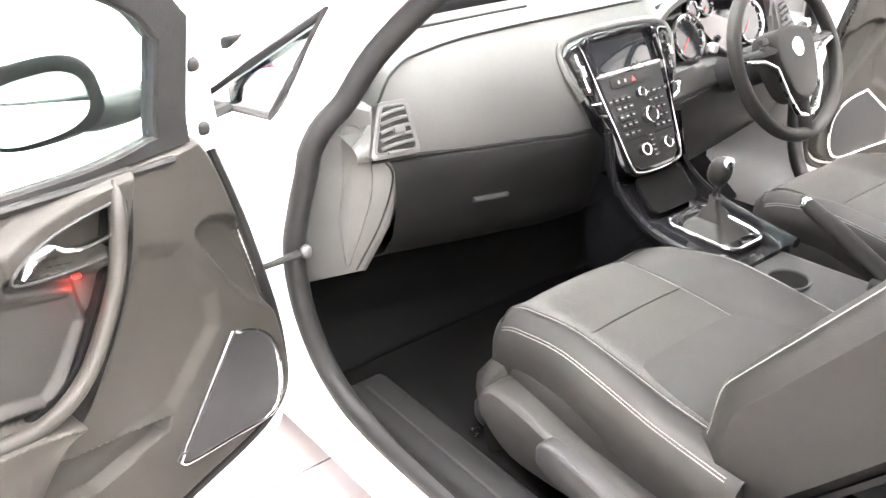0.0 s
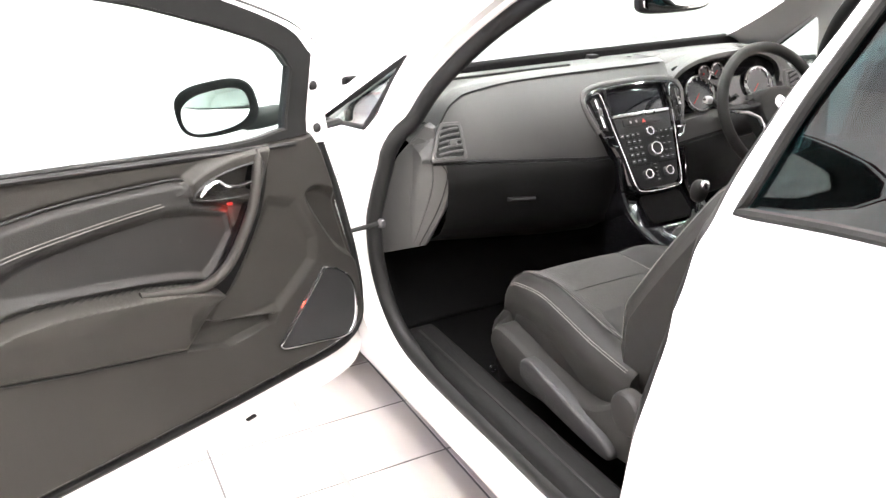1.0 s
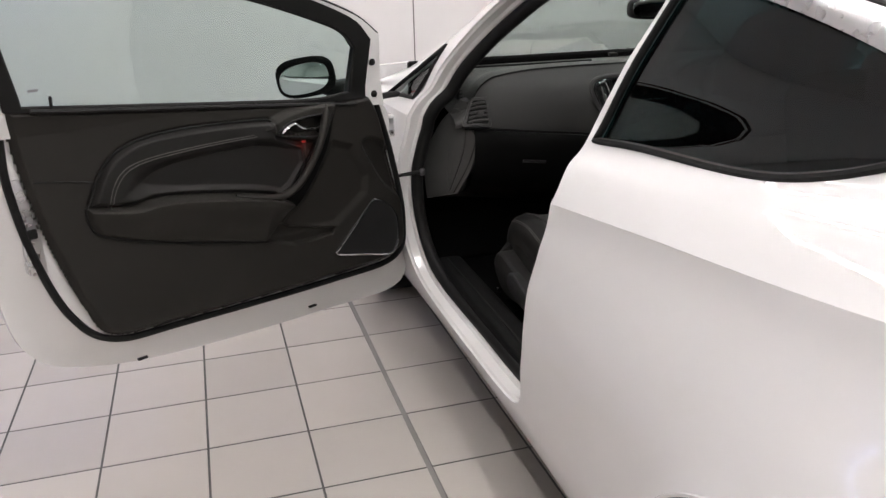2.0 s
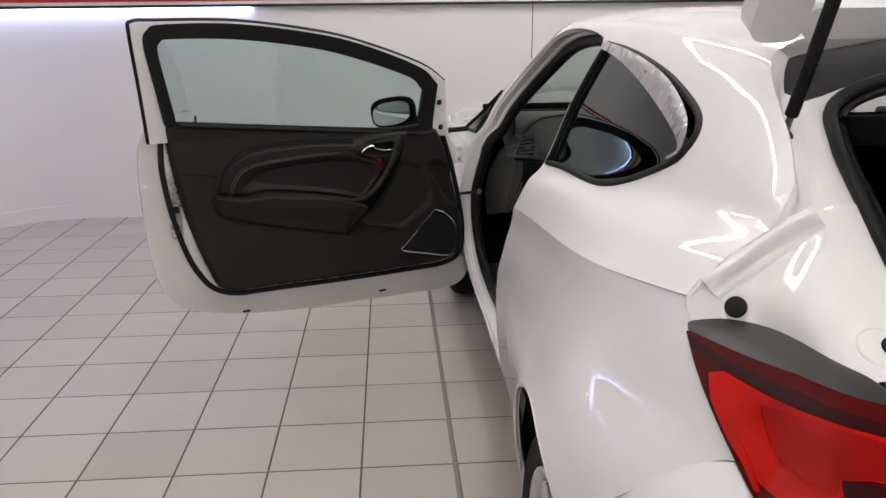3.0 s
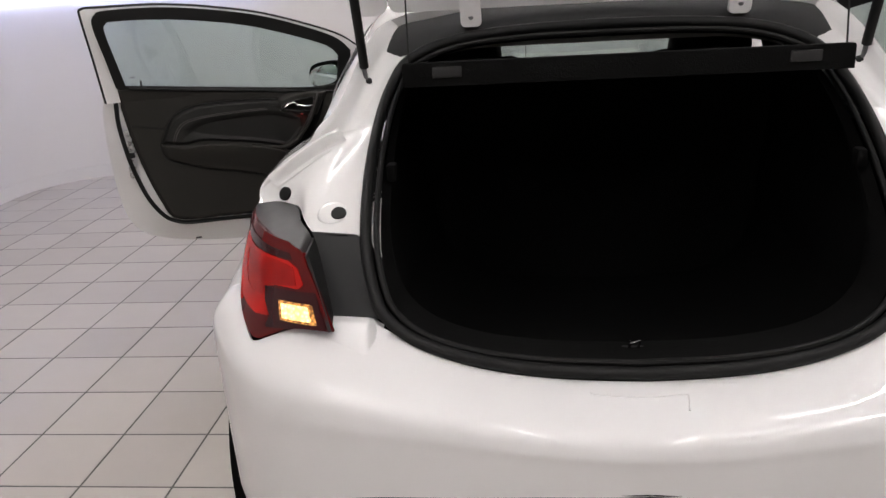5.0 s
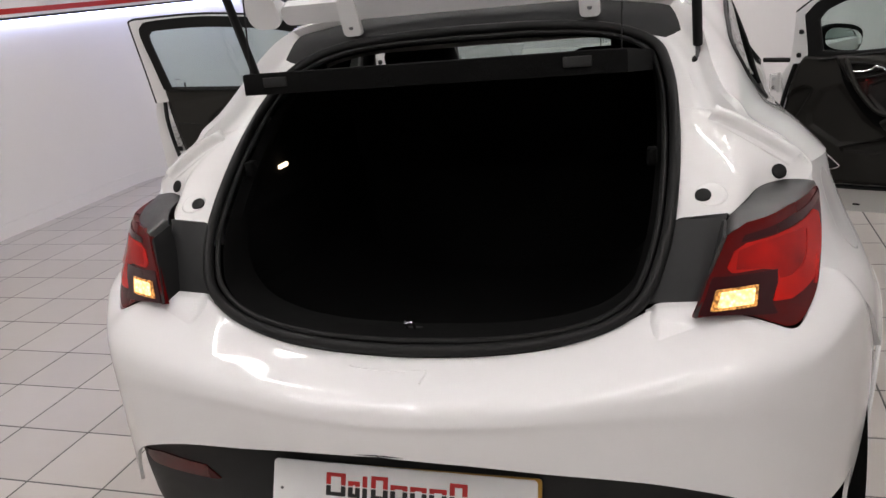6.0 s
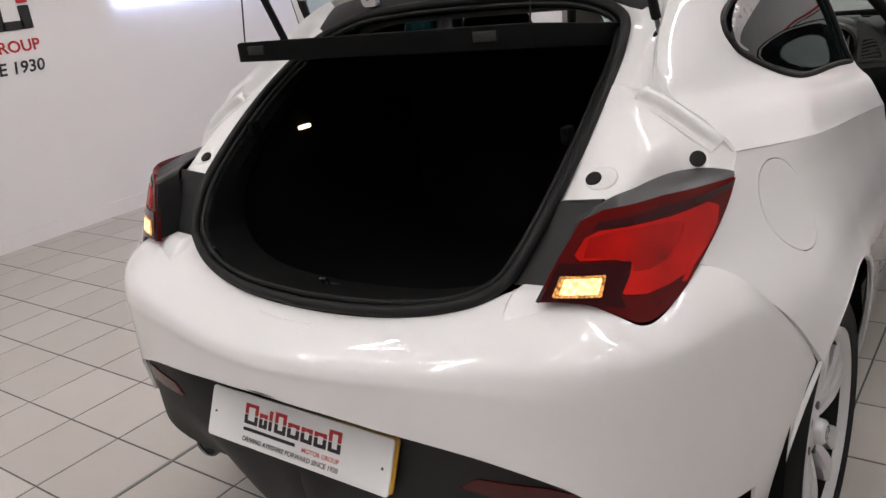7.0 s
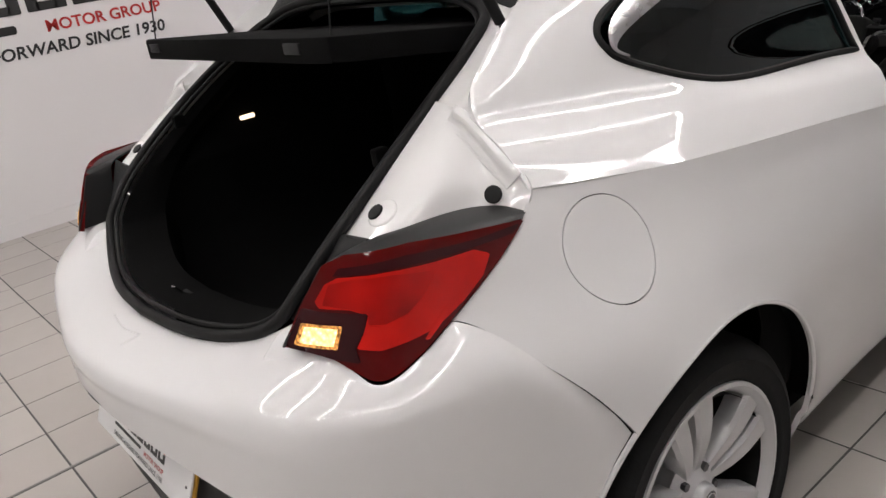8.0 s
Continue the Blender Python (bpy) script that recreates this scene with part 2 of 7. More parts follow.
def solid(shape, thick, away=None):
    """Gives a surface a thickness along its normals (positive: against them); away: a point on the inner side."""
    bm = bmesh.new()
    vs = [bm.verts.new(v) for v in shape[0]]
    for f in shape[1]:
        try:
            bm.faces.new([vs[i] for i in f])
        except ValueError:
            pass
    loose = [v for v in bm.verts if not v.link_faces]
    bmesh.ops.delete(bm, geom=loose, context="VERTS")
    bmesh.ops.remove_doubles(bm, verts=bm.verts, dist=0.0004)
    bmesh.ops.recalc_face_normals(bm, faces=bm.faces)
    bm.normal_update()
    if away is not None and bm.faces:
        away = Vector(away)
        s = sum(f.calc_area() * (f.calc_center_median() - away).normalized().dot(f.normal) for f in bm.faces)
        if s < 0:
            bmesh.ops.reverse_faces(bm, faces=bm.faces)
            bm.normal_update()
    edges = [e for e in bm.edges if e.is_boundary]
    twin = {v: bm.verts.new(v.co - v.normal * thick) for v in list(bm.verts)}
    for f in list(bm.faces):
        bm.faces.new([twin[v] for v in reversed(f.verts)])
    for e in edges:
        f = e.link_faces[0]
        loop = next(l for l in f.loops if l.edge == e)
        a, b = loop.vert, loop.link_loop_next.vert
        try:
            bm.faces.new([b, a, twin[a], twin[b]])
        except ValueError:
            pass
    return bm


def patch(low, high, left, right):
    """A smooth surface between four border lines (low and high run from left to right)."""
    n, m = len(low), len(left)
    V = []
    for i in range(n):
        u = i / (n - 1)
        for j in range(m):
            v = j / (m - 1)
            flat = (1 - u) * (1 - v) * low[0] + u * (1 - v) * low[-1] + (1 - u) * v * high[0] + u * v * high[-1]
            V.append((1 - v) * low[i] + v * high[i] + (1 - u) * left[j] + u * right[j] - flat)
    return V, [(i * m + j, (i + 1) * m + j, (i + 1) * m + j + 1, i * m + j + 1) for i in range(n - 1) for j in range(m - 1)]


def lift(shape, dist, away):
    """The surface moved along its normals, away from an inner point."""
    bm = bmesh.new()
    vs = [bm.verts.new(v) for v in shape[0]]
    for f in shape[1]:
        bm.faces.new([vs[i] for i in f])
    bmesh.ops.recalc_face_normals(bm, faces=bm.faces)
    bm.normal_update()
    out = [v.co + v.normal * dist * (1 if v.normal.dot(v.co - Vector(away)) > 0 else -1) for v in vs]
    bm.free()
    return [np.array(v) for v in out], shape[1]


def flip(shape):
    return [(-v[0], v[1], v[2]) for v in shape[0]], [tuple(reversed(f)) for f in shape[1]]


def side_of(shape, sx):
    return shape if sx > 0 else flip(shape)


def join(*shapes):
    V, F = [], []
    for v, f in shapes:
        o = len(V)
        V += list(v)
        F += [tuple(i + o for i in q) for q in f]
    return V, F


def tube(path, r, n=10, closed=False, flat=1.0, caps=True, up=(0, 0, 1)):
    """A round or oval bar along a path; r may be a list."""
    P = [np.array(p, float) for p in path]
    m = len(P)
    rs = r if isinstance(r, (list, tuple, np.ndarray)) else [r] * m
    V, F = [], []
    side = None
    for i, p in enumerate(P):
        a, b = P[i - 1] if (i or closed) else p, P[(i + 1) % m] if (i < m - 1 or closed) else p
        t = b - a
        t /= np.linalg.norm(t) + 1e-12
        if side is None:
            ref = np.array(up, float)
            if abs(t @ ref) > 0.95:
                ref = np.array([1.0, 0, 0])
            side = np.cross(t, ref)
        side = side - (side @ t) * t
        side /= np.linalg.norm(side) + 1e-12
        nrm = np.cross(side, t)
        for k in range(n):
            w = 2 * math.pi * k / n
            V.append(p + rs[i] * (math.cos(w) * side + flat * math.sin(w) * nrm))
    for i in range(m if closed else m - 1):
        for k in range(n):
            a, b = i * n, ((i + 1) % m) * n
            F.append((a + k, a + (k + 1) % n, b + (k + 1) % n, b + k))
    if caps and not closed:
        F += [tuple(reversed(range(n))), tuple(range((m - 1) * n, m * n))]
    return V, F


def box(cx, cy, cz, sx, sy, sz, bevel=0.004, seg=2, rot=None, taper=None):
    """A block with rounded edges; rot: a matrix; taper: scale of its top face in x and y."""
    bm = bmesh.new()
    bmesh.ops.create_cube(bm, size=1)
    for v in bm.verts:
        k = taper if taper and v.co.z > 0 else (1, 1)
        v.co = Vector((v.co.x * sx * k[0], v.co.y * sy * k[1], v.co.z * sz))
    if bevel:
        bmesh.ops.bevel(bm, geom=bm.edges[:], offset=bevel, segments=seg, profile=0.5, affect="EDGES")
    if rot is not None:
        bmesh.ops.transform(bm, matrix=rot, verts=bm.verts)
    bmesh.ops.translate(bm, vec=(cx, cy, cz), verts=bm.verts)
    return bm


def raw(bm):
    """The (verts, faces) of a bmesh, which is freed."""
    bm.verts.index_update()
    s = [np.array(v.co) for v in bm.verts], [tuple(v.index for v in f.verts) for f in bm.faces]
    bm.free()
    return s


def prism(outline, put, lo, hi, bevel=0.0, seg=2):
    """A plate from an outline in two axes; put(a, b, h) gives the place; h from lo to hi."""
    bm = bmesh.new()
    n = len(outline)
    top = [bm.verts.new(put(a, b, hi)) for a, b in outline]
    bot = [bm.verts.new(put(a, b, lo)) for a, b in outline]
    ft = bm.faces.new(top)
    bm.faces.new(list(reversed(bot)))
    for i in range(n):
        bm.faces.new([top[(i + 1) % n], top[i], bot[i], bot[(i + 1) % n]])
    bmesh.ops.recalc_face_normals(bm, faces=bm.faces)
    if bevel:
        bmesh.ops.bevel(bm, geom=list(ft.edges), offset=bevel, segments=seg, profile=0.5, affect="EDGES", clamp_overlap=True)
    return bm


def lathe(profile, centre, n=64, axis=1):
    """Turns (r, a) about the x axis through centre; a is measured outwards along axis * x."""
    V, F = [], []
    m = len(profile)
    for k in range(n):
        w = 2 * math.pi * k / n
        for r, a in profile:
            V.append((centre[0] + axis * a, centre[1] + r * math.cos(w), centre[2] + r * math.sin(w)))
    for k in range(n):
        for j in range(m - 1):
            a, b = k * m, ((k + 1) % n) * m
            F.append((a + j, a + j + 1, b + j + 1, b + j))
    return V, F


def lerp(a, b, t):
    return a + (b - a) * t


def smooth(t):
    t = min(max(t, 0), 1)
    return t * t * (3 - 2 * t)

# ---- the room ----
WX, WY, RC, TOP = -4.11, 5.28, 0.76, 3.0
wall_path = [(WX, -7.0), (WX, -3.0)] + [(WX, y) for y in np.arange(-2.5, WY - RC, 0.5)]
wall_path += [(WX + RC - RC * math.cos(a), WY - RC + RC * math.sin(a)) for a in np.linspace(0, math.pi / 2, 20)]
wall_path += [(x, WY) for x in np.arange(-2.6, 4.6, 0.5)]


def wall_strip(path, z0, z1, off0=0.0, off1=0.0):
    """A wall of some thickness along a plan line, its face off0 metres proud of the line and its back off1 behind."""
    P = np.array(path, float)
    T = np.gradient(P, axis=0)
    T /= np.linalg.norm(T, axis=1)[:, None]
    N = np.stack([T[:, 1], -T[:, 0]], 1)
    A, B = P + N * off0, P - N * off1
    V, F = [], []
    for a, b in zip(A, B):
        V += [(*a, z0), (*a, z1), (*b, z1), (*b, z0)]
    for i in range(len(P) - 1):
        for k in range(4):
            a, b = i * 4, (i + 1) * 4
            F.append((a + k, a + (k + 1) % 4, b + (k + 1) % 4, b + k))
    F += [(0, 1, 2, 3), tuple(len(V) - 4 + k for k in (3, 2, 1, 0))]
    return V, F


wall = part("wall_north", wall_strip(wall_path, 0.0, TOP, 0.0, 0.15), WALL)
tagged(wall, "white painted showroom wall with a rounded corner", "wall", kind="structure")
# added unseen walls; the east one stands close to bounce light onto the car
for nm, cx, cy, sx, sy in (("bounce_wall_east", 4.475, -0.9, 0.15, 12.4), ("wall_south", 0.15, -7.05, 8.7, 0.15)):
    tagged(part(nm, box(cx, cy, TOP / 2, sx, sy, TOP, 0.0), WALL), "plain white wall, added out of view", "wall", kind="structure")
tagged(part("ceiling", box(0.1, -0.9, TOP + 0.06, 9.0, 12.6, 0.12, 0.0), CEIL), "flat white painted ceiling", "ceiling", kind="structure")
# upright joints between the wall boards
for sx_, sy_ in ((-0.16, WY),):
    tagged(part("wall_joint", box(sx_, sy_ - 0.001, 0.9, 0.006, 0.004, 1.1, 0.0), GROUT), "thin upright joint between wall boards", "joint", kind="structure")
for sx_, sz_ in ((-0.231, 0.972), (-0.058, 0.990)):
    tagged(part("wall_screw", tube([(sx_, WY - 0.004, sz_), (sx_, WY + 0.004, sz_)], 0.022, 14), WALL), "small round cap on the wall board", "cap", kind="structure")
sk = wall_strip(wall_path, 0.0, 0.10, 0.012, -0.002)
tagged(part("baseboard", sk, WALL), "low white skirting at the foot of the wall", "skirting", kind="structure")

# striped rail that runs round the wall, with a light trough under it along the curved corner
PZ = 1.452
rail_path = [p for p in wall_path if p[1] > 2.0 and (p[0] > WX + 0.001 or p[1] > 2.0)]
rail = thing("wall_rail", "white wall rail with red and black stripes", "rail", WX, 2, PZ, kind="structure")
rail.matrix_world = Matrix()
part("rail_board", wall_strip(rail_path, PZ + 0.012, PZ + 0.16, 0.05, -0.004), WHITE, rail)
part("black_stripe", wall_strip(rail_path, PZ, PZ + 0.018, 0.056, -0.05), BLACK, rail)
part("red_stripe", wall_strip(rail_path, PZ + 0.040, PZ + 0.078, 0.054, -0.051), RED, rail)
glow_path = [p for p in wall_path if p[1] > 2.0 and p[0] < -1.9]
part("light_strip", wall_strip(glow_path, PZ - 0.010, PZ - 0.002, 0.045, -0.012), glow("cool_led_strip", (0.52, 0.58, 1.0), 12.0), rail, "cool white light strip under the rail")

# floor: a grout bed and square tiles of 0.30 m, with one wide joint strip beside the car
TS, GX, GY, GA = 0.29969, -0.98623, 2.67664, 0.00324
floor = part("floor", box(0.1, -0.9, -0.0514, 9.0, 12.6, 0.10, 0.0), GROUT)
tagged(floor, "square beige ceramic floor tiles with grey grout", "floor", kind="structure")
joint = part("joint_strip", box(GX, -0.9, -0.0026, 0.016, 12.2, 0.004, 0.0), JOINT, floor, "wide grey expansion joint")


def tile_mesh(name):
    bm = bmesh.new()
    h, b, zb = TS / 2 - 0.003, 0.0015, -0.004
    lo = [bm.verts.new((sx * h, sy * h, zb)) for sx, sy in ((-1, -1), (1, -1), (1, 1), (-1, 1))]
    mid = [bm.verts.new((sx * h, sy * h, -b)) for sx, sy in ((-1, -1), (1, -1), (1, 1), (-1, 1))]
    top = [bm.verts.new((sx * (h - b), sy * (h - b), 0)) for sx, sy in ((-1, -1), (1, -1), (1, 1), (-1, 1))]
    bm.faces.new(top)
    for a, c in ((lo, mid), (mid, top)):
        for k in range(4):
            bm.faces.new([a[k], a[(k + 1) % 4], c[(k + 1) % 4], c[k]])
    me = bpy.data.meshes.new(name)
    bm.to_mesh(me)
    bm.free()
    me.materials.append(TILE)
    return me


def lay_tiles():
    me = tile_mesh("tile")
    rest, near = ([], []), 0
    base = [np.array(v.co) for v in me.vertices]
    faces = [tuple(p.vertices) for p in me.polygons]
    spots = []
    for i in range(-26, 12):
        for j in range(-9, 34):
            gx, gy = i * TS + TS / 2, -j * TS - TS / 2 + TS
            x = GX + gx * math.cos(GA) - gy * math.sin(GA)
            y = GY + gx * math.sin(GA) + gy * math.cos(GA)
            x += 0.005 if i >= 0 else -0.005
            if WX - 0.14 < x < 4.45 and -6.9 < y < WY + 0.14 and not (x < WX + RC and y > WY - RC and math.hypot(x - WX - RC, y - WY + RC) > RC + 0.22):
                spots.append((math.hypot(x + 1.7, (y - 1.6) * 0.8), x, y))
    spots.sort()
    for k, (d, x, y) in enumerate(spots):
        z = -0.0006 * ((k * 7919) % 5) / 5
        if k < 300:
            ob = new("tile", me)
            ob.parent = floor
            ob.matrix_world = pose(x, y, z, 0, 0, math.degrees(GA))
        else:
            o = len(rest[0])
            rest[0].extend(v + (x, y, z) for v in base)
            rest[1].extend(tuple(q + o for q in f) for f in faces)
    tagged(part("far_tiles", rest, TILE, floor, smooth=False), kind="stuff")

# ---- the car ----
car = thing("car", "white three-door hatchback, doors and tailgate open, hazard lamps lit", "car")
CORE = (0.0, 1.8, 0.75)
HUB = (0.885, 0.766, 0.324)
ARCH_Y, ARCH_Z, ARCH_R = 0.783, 0.350, 0.375
FRONT_HUB_Y = 3.458

EDGE_Z = [1.03, 1.14, 1.205, 1.28, 1.335, 1.362, 1.385]
EDGE_Y = [0.503, 0.520, 0.60, 0.72, 0.82, 0.875, 0.905]
PLAN = spline([(0, 0.035), (0.30, 0.055), (0.545, 0.112), (0.66, 0.158), (0.735, 0.215), (0.79, 0.303), (0.839, 0.444), (0.885, 0.62),
               (0.905, 0.76), (0.905, 0.95), (0.885, 1.3), (0.872, 1.64), (0.872, 2.2), (0.885, 2.8), (0.905, 3.46), (0.87, 3.95),
               (0.70, 4.27), (0.38, 4.42), (0, 4.46)], 361)
SIDE_Z = [0.20, 0.24, 0.32, 0.42, 0.55, 0.68, 0.78, 0.85, 0.93, 0.985, 1.03, 1.06]
SIDE_D = [0.085, 0.060, 0.036, 0.018, 0.005, 0.0, 0.014, 0.034, 0.063, 0.085, 0.108, 0.12]
REAR_Z = [-0.57, -0.45, -0.34, -0.22, -0.14, -0.08, -0.035, -0.010, 0.0]
REAR_D = [0.10, 0.050, 0.012, 0.0, 0.003, 0.013, 0.030, 0.047, 0.068]


def crease(y):
    return 0.887 + max(1.64 - y, 0) * 0.125 if y < 1.64 else 0.887 - 0.01 * (y - 1.64)


def hollow(y, z):
    """The side is hollowed just below the shoulder crease, which makes it a sharp line."""
    return table(crease(y) - z, [0, 0.03, 0.06, 0.12, 0.20, 0.30], [0, 0.0065, 0.0105, 0.010, 0.005, 0]) * smooth((y - 0.42) / 0.2)


def flank(y, z):
    """A slight flare over each wheel, and the broad haunch behind the rear one."""
    out = 0.032 * smooth((y - 0.18) / 0.20) * smooth((0.92 - y) / 0.45) * smooth((0.90 - z) / 0.16)
    for hy in (HUB[1], FRONT_HUB_Y):
        out += 0.016 * math.exp(-((math.hypot(y - hy, z - HUB[2]) - 0.36) / 0.055) ** 2) * (1 if z > 0.3 else 0.4)
    return out


def plan_at(s):
    i = min(int(s * 360), 359)
    f = s * 360 - i
    p = PLAN[i] * (1 - f) + PLAN[i + 1] * f
    t = PLAN[min(i + 1, 360)] - PLAN[max(i - 1, 0)]
    t = t / np.linalg.norm(t)
    return p, np.array([t[1], -t[0]])


def rear_top(x):
    return table(abs(x), [0, 0.25, 0.40, 0.50, 0.60], [0.782, 0.790, 0.815, 0.860, 0.90])


def bumper_top(x):
    return table(abs(x), [0, 0.20, 0.30, 0.38, 0.45, 0.52, 0.57, 0.63], [0.782, 0.788, 0.799, 0.824, 0.846, 0.854, 0.868, 0.895])


def lower(s, v):
    """The outer skin below the shoulder crease; s runs from the tail's middle round the side to the nose."""
    p, n = plan_at(s)
    w = smooth((p[0] - 0.50) / 0.09) if p[1] < 2 else 1.0
    zt = rear_top(p[0])
    zr = zt - 0.57 + 0.57 * v
    dr = table(zr - zt, REAR_Z, REAR_D)
    zc = crease(p[1])
    zs = 0.21 + (zc - 0.21) * v
    ds = table(zs, SIDE_Z, SIDE_D)
    z, d = lerp(zr, zs, w), lerp(dr, ds, w)
    if p[0] > 0.6:
        d += hollow(p[1], z)
    if p[0] > 0.46:
        d -= flank(p[1], z) * smooth((p[0] - 0.46) / 0.22)
    q = p - n * d
    return np.array([q[0], q[1], z])


# the bumper's own plan line, and the height of its lower lip over the dark valance
PLAN_B = spline([(-0.11, -0.052), (0, -0.066), (0.11, -0.052), (0.31, -0.014), (0.45, 0.014), (0.595, 0.062), (0.690, 0.130), (0.757, 0.215), (0.800, 0.295), (0.850, 0.42), (0.885, 0.62),
                 (0.905, 0.76), (0.905, 0.95), (0.885, 1.3)], 261)[20:]


def lip_z(x):
    return table(abs(x), [0, 0.15, 0.30, 0.45, 0.54, 0.60, 0.645, 0.675, 0.695, 0.71], [0.655, 0.645, 0.623, 0.600, 0.576, 0.552, 0.518, 0.47, 0.40, 0.30])


def valance_foot(x):
    """Lower edge of the valance, rising towards the corners."""
    return table(abs(x), [0, 0.30, 0.40, 0.50, 0.60, 0.64, 0.68, 0.72, 0.76], [0.20, 0.21, 0.28, 0.338, 0.380, 0.396, 0.410, 0.42, 0.44])


def valance_skin(s, v):
    """The set-back valance below the bumper's lip."""
    i = min(int(s * 240), 239)
    p = lerp(PLAN_B[i], PLAN_B[i + 1], s * 240 - i)
    t = PLAN_B[min(i + 1, 240)] - PLAN_B[max(i - 1, 0)]
    t = t / np.linalg.norm(t)
    n = np.array([t[1], -t[0]])
    x = p[0]
    w = smooth((x - 0.55) / 0.19)
    zt, lip = bumper_top(x), lip_z(x)
    zr = float(np.interp(v, [0, 0.50, 0.56, 0.60, 0.72, 1.0], [0.212, lip - 0.022, lip - 0.006, lip, lip + 0.066, zt]))
    deep = table(x, [0, 0.15, 0.30, 0.45, 0.60, 0.75], [0.088, 0.070, 0.036, 0.020, 0.012, 0.006])
    back = deep + (zr - 0.522) * 0.40 * smooth((0.45 - x) / 0.3) + 0.16 * (max(0.46 - zr, 0) / 0.25) ** 1.4 * smooth((0.62 - x) / 0.26)
    knee = lip + 0.066
    end = 0.148 + 0.022 * smooth((x - 0.22) / 0.20) - 0.085 * smooth((x - 0.52) / 0.10)
    front = 0.010 * max((knee - zr) / 0.066, 0) ** 2 + end * (max(zr - knee, 0) / (zt - knee)) ** 1.45
    dr = lerp(back, front, smooth((zr - lip + 0.022) / 0.016))
    zs = 0.21 + (crease(p[1]) - 0.21) * v
    ds = table(zs, SIDE_Z, SIDE_D)
    z, d = lerp(zr, zs, w), lerp(dr, ds, w)
    if x > 0.6:
        d -= 0.016 * math.exp(-((math.hypot(p[1] - HUB[1], z - HUB[2]) - 0.36) / 0.055) ** 2) * (1 if z > 0.3 else 0.4)
    d -= 0.052 * smooth((p[1] - 0.20) / 0.15) * smooth((0.58 - p[1]) / 0.34) * smooth((0.835 - z) / 0.085)
    q = p - n * d
    return np.array([q[0], q[1], z])


def relax(shape, nu, nv, along, across):
    """Evens out a grid surface that is mirrored in x at its first row; its edges stay where they are."""
    G = np.array(shape[0], float).reshape(nu, nv, 3)
    for _ in range(along):
        before = np.concatenate([G[1:2] * [-1, 1, 1], G[:-2]])
        G[:-1] += 0.25 * (before - 2 * G[:-1] + G[1:])
        G[0, :, 0] = 0
    for _ in range(across):
        G[:, 1:-1] += 0.25 * (G[:, :-2] - 2 * G[:, 1:-1] + G[:, 2:])
    return list(G.reshape(-1, 3)), shape[1]


def lower_x(y, z):
    """Half-width of the skin at a place on the side."""
    d = table(z, SIDE_Z, SIDE_D) + hollow(y, z) - flank(y, z)
    return float(np.interp(y, PLAN[60:300, 1], PLAN[60:300, 0])) - d


GH_Y = [0.55, 0.80, 1.0, 1.28, 1.66, 2.0, 2.4, 2.7, 3.0, 3.3]
GH = dict(xw=[0.640, 0.675, 0.695, 0.715, 0.735, 0.745, 0.758, 0.775, 0.80, 0.815],
          zw=[1.120, 1.105, 1.085, 1.050, 1.015, 1.000, 0.985, 0.965, 0.935, 0.905],
          xr=[0.560, 0.545, 0.565, 0.588, 0.600, 0.600, 0.600, 0.672, 0.745, 0.800],
          zr=[1.190, 1.310, 1.335, 1.350, 1.355, 1.352, 1.300, 1.150, 1.010, 0.930],
          zm=[1.210, 1.375, 1.395, 1.412, 1.425, 1.425, 1.385, 1.250, 1.110, 0.985])


def upper(y, v):
    """The skin from the shoulder crease over the glass line to the roof's middle."""
    xw, zw, xr, zr, zm = (table(y, GH_Y, GH[k]) for k in ("xw", "zw", "xr", "zr", "zm"))
    zc = crease(y)
    xc = lower_x(y, zc)
    pts = [(xc, zc), (lerp(xc, xw, 0.5) + 0.006, lerp(zc, zw, 0.5) + 0.006), (xw, zw), (lerp(xw, xr, 0.5) + 0.012, lerp(zw, zr, 0.5)),
           (xr, zr), (xr * 0.86, lerp(zr, zm, 0.52)), (xr * 0.55, lerp(zr, zm, 0.84)), (0, zm)]
    p = upper.cache.get(round(y, 5))
    if p is None:
        p = spline(pts, 71)
        upper.cache[round(y, 5)] = p
    q = p[min(int(round(v * 70)), 70)]
    return np.array([q[0], y, q[1]])


upper.cache = {}
S_ALL = np.linspace(0, 1, 361)
LOW = grid(lower, S_ALL, np.linspace(0, 1, 45))
CORNER = grid(lower, np.linspace(34 / 360, 126 / 360, 200), np.linspace(0.62, 1.0, 84))
TAIL_LOW = grid(valance_skin, np.linspace(0, 1, 241)[:200], np.linspace(0, 0.60, 61))
UPP = grid(upper, np.linspace(0.50, 3.30, 141), np.linspace(0, 1, 71))

# outlines on the side, in y and z
ARCH = [(ARCH_Y + ARCH_R * math.cos(a), ARCH_Z + ARCH_R * math.sin(a)) for a in np.linspace(0, 2 * math.pi, 60, endpoint=False)]
FARCH = [(y + FRONT_HUB_Y - HUB[1], z) for y, z in ARCH]
DOOR_HOLE = loop_spline([(1.80, 0.335), (1.70, 0.50), (1.655, 0.72), (1.640, 0.90), (1.660, 1.015), (1.615, 1.15), (1.555, 1.315), (1.66, 1.352), (2.0, 1.356),
                         (2.30, 1.312), (2.50, 1.220), (2.645, 1.10), (2.735, 0.97), (2.785, 0.80), (2.80, 0.60), (2.745, 0.41), (2.60, 0.322), (2.2, 0.300)], 150)
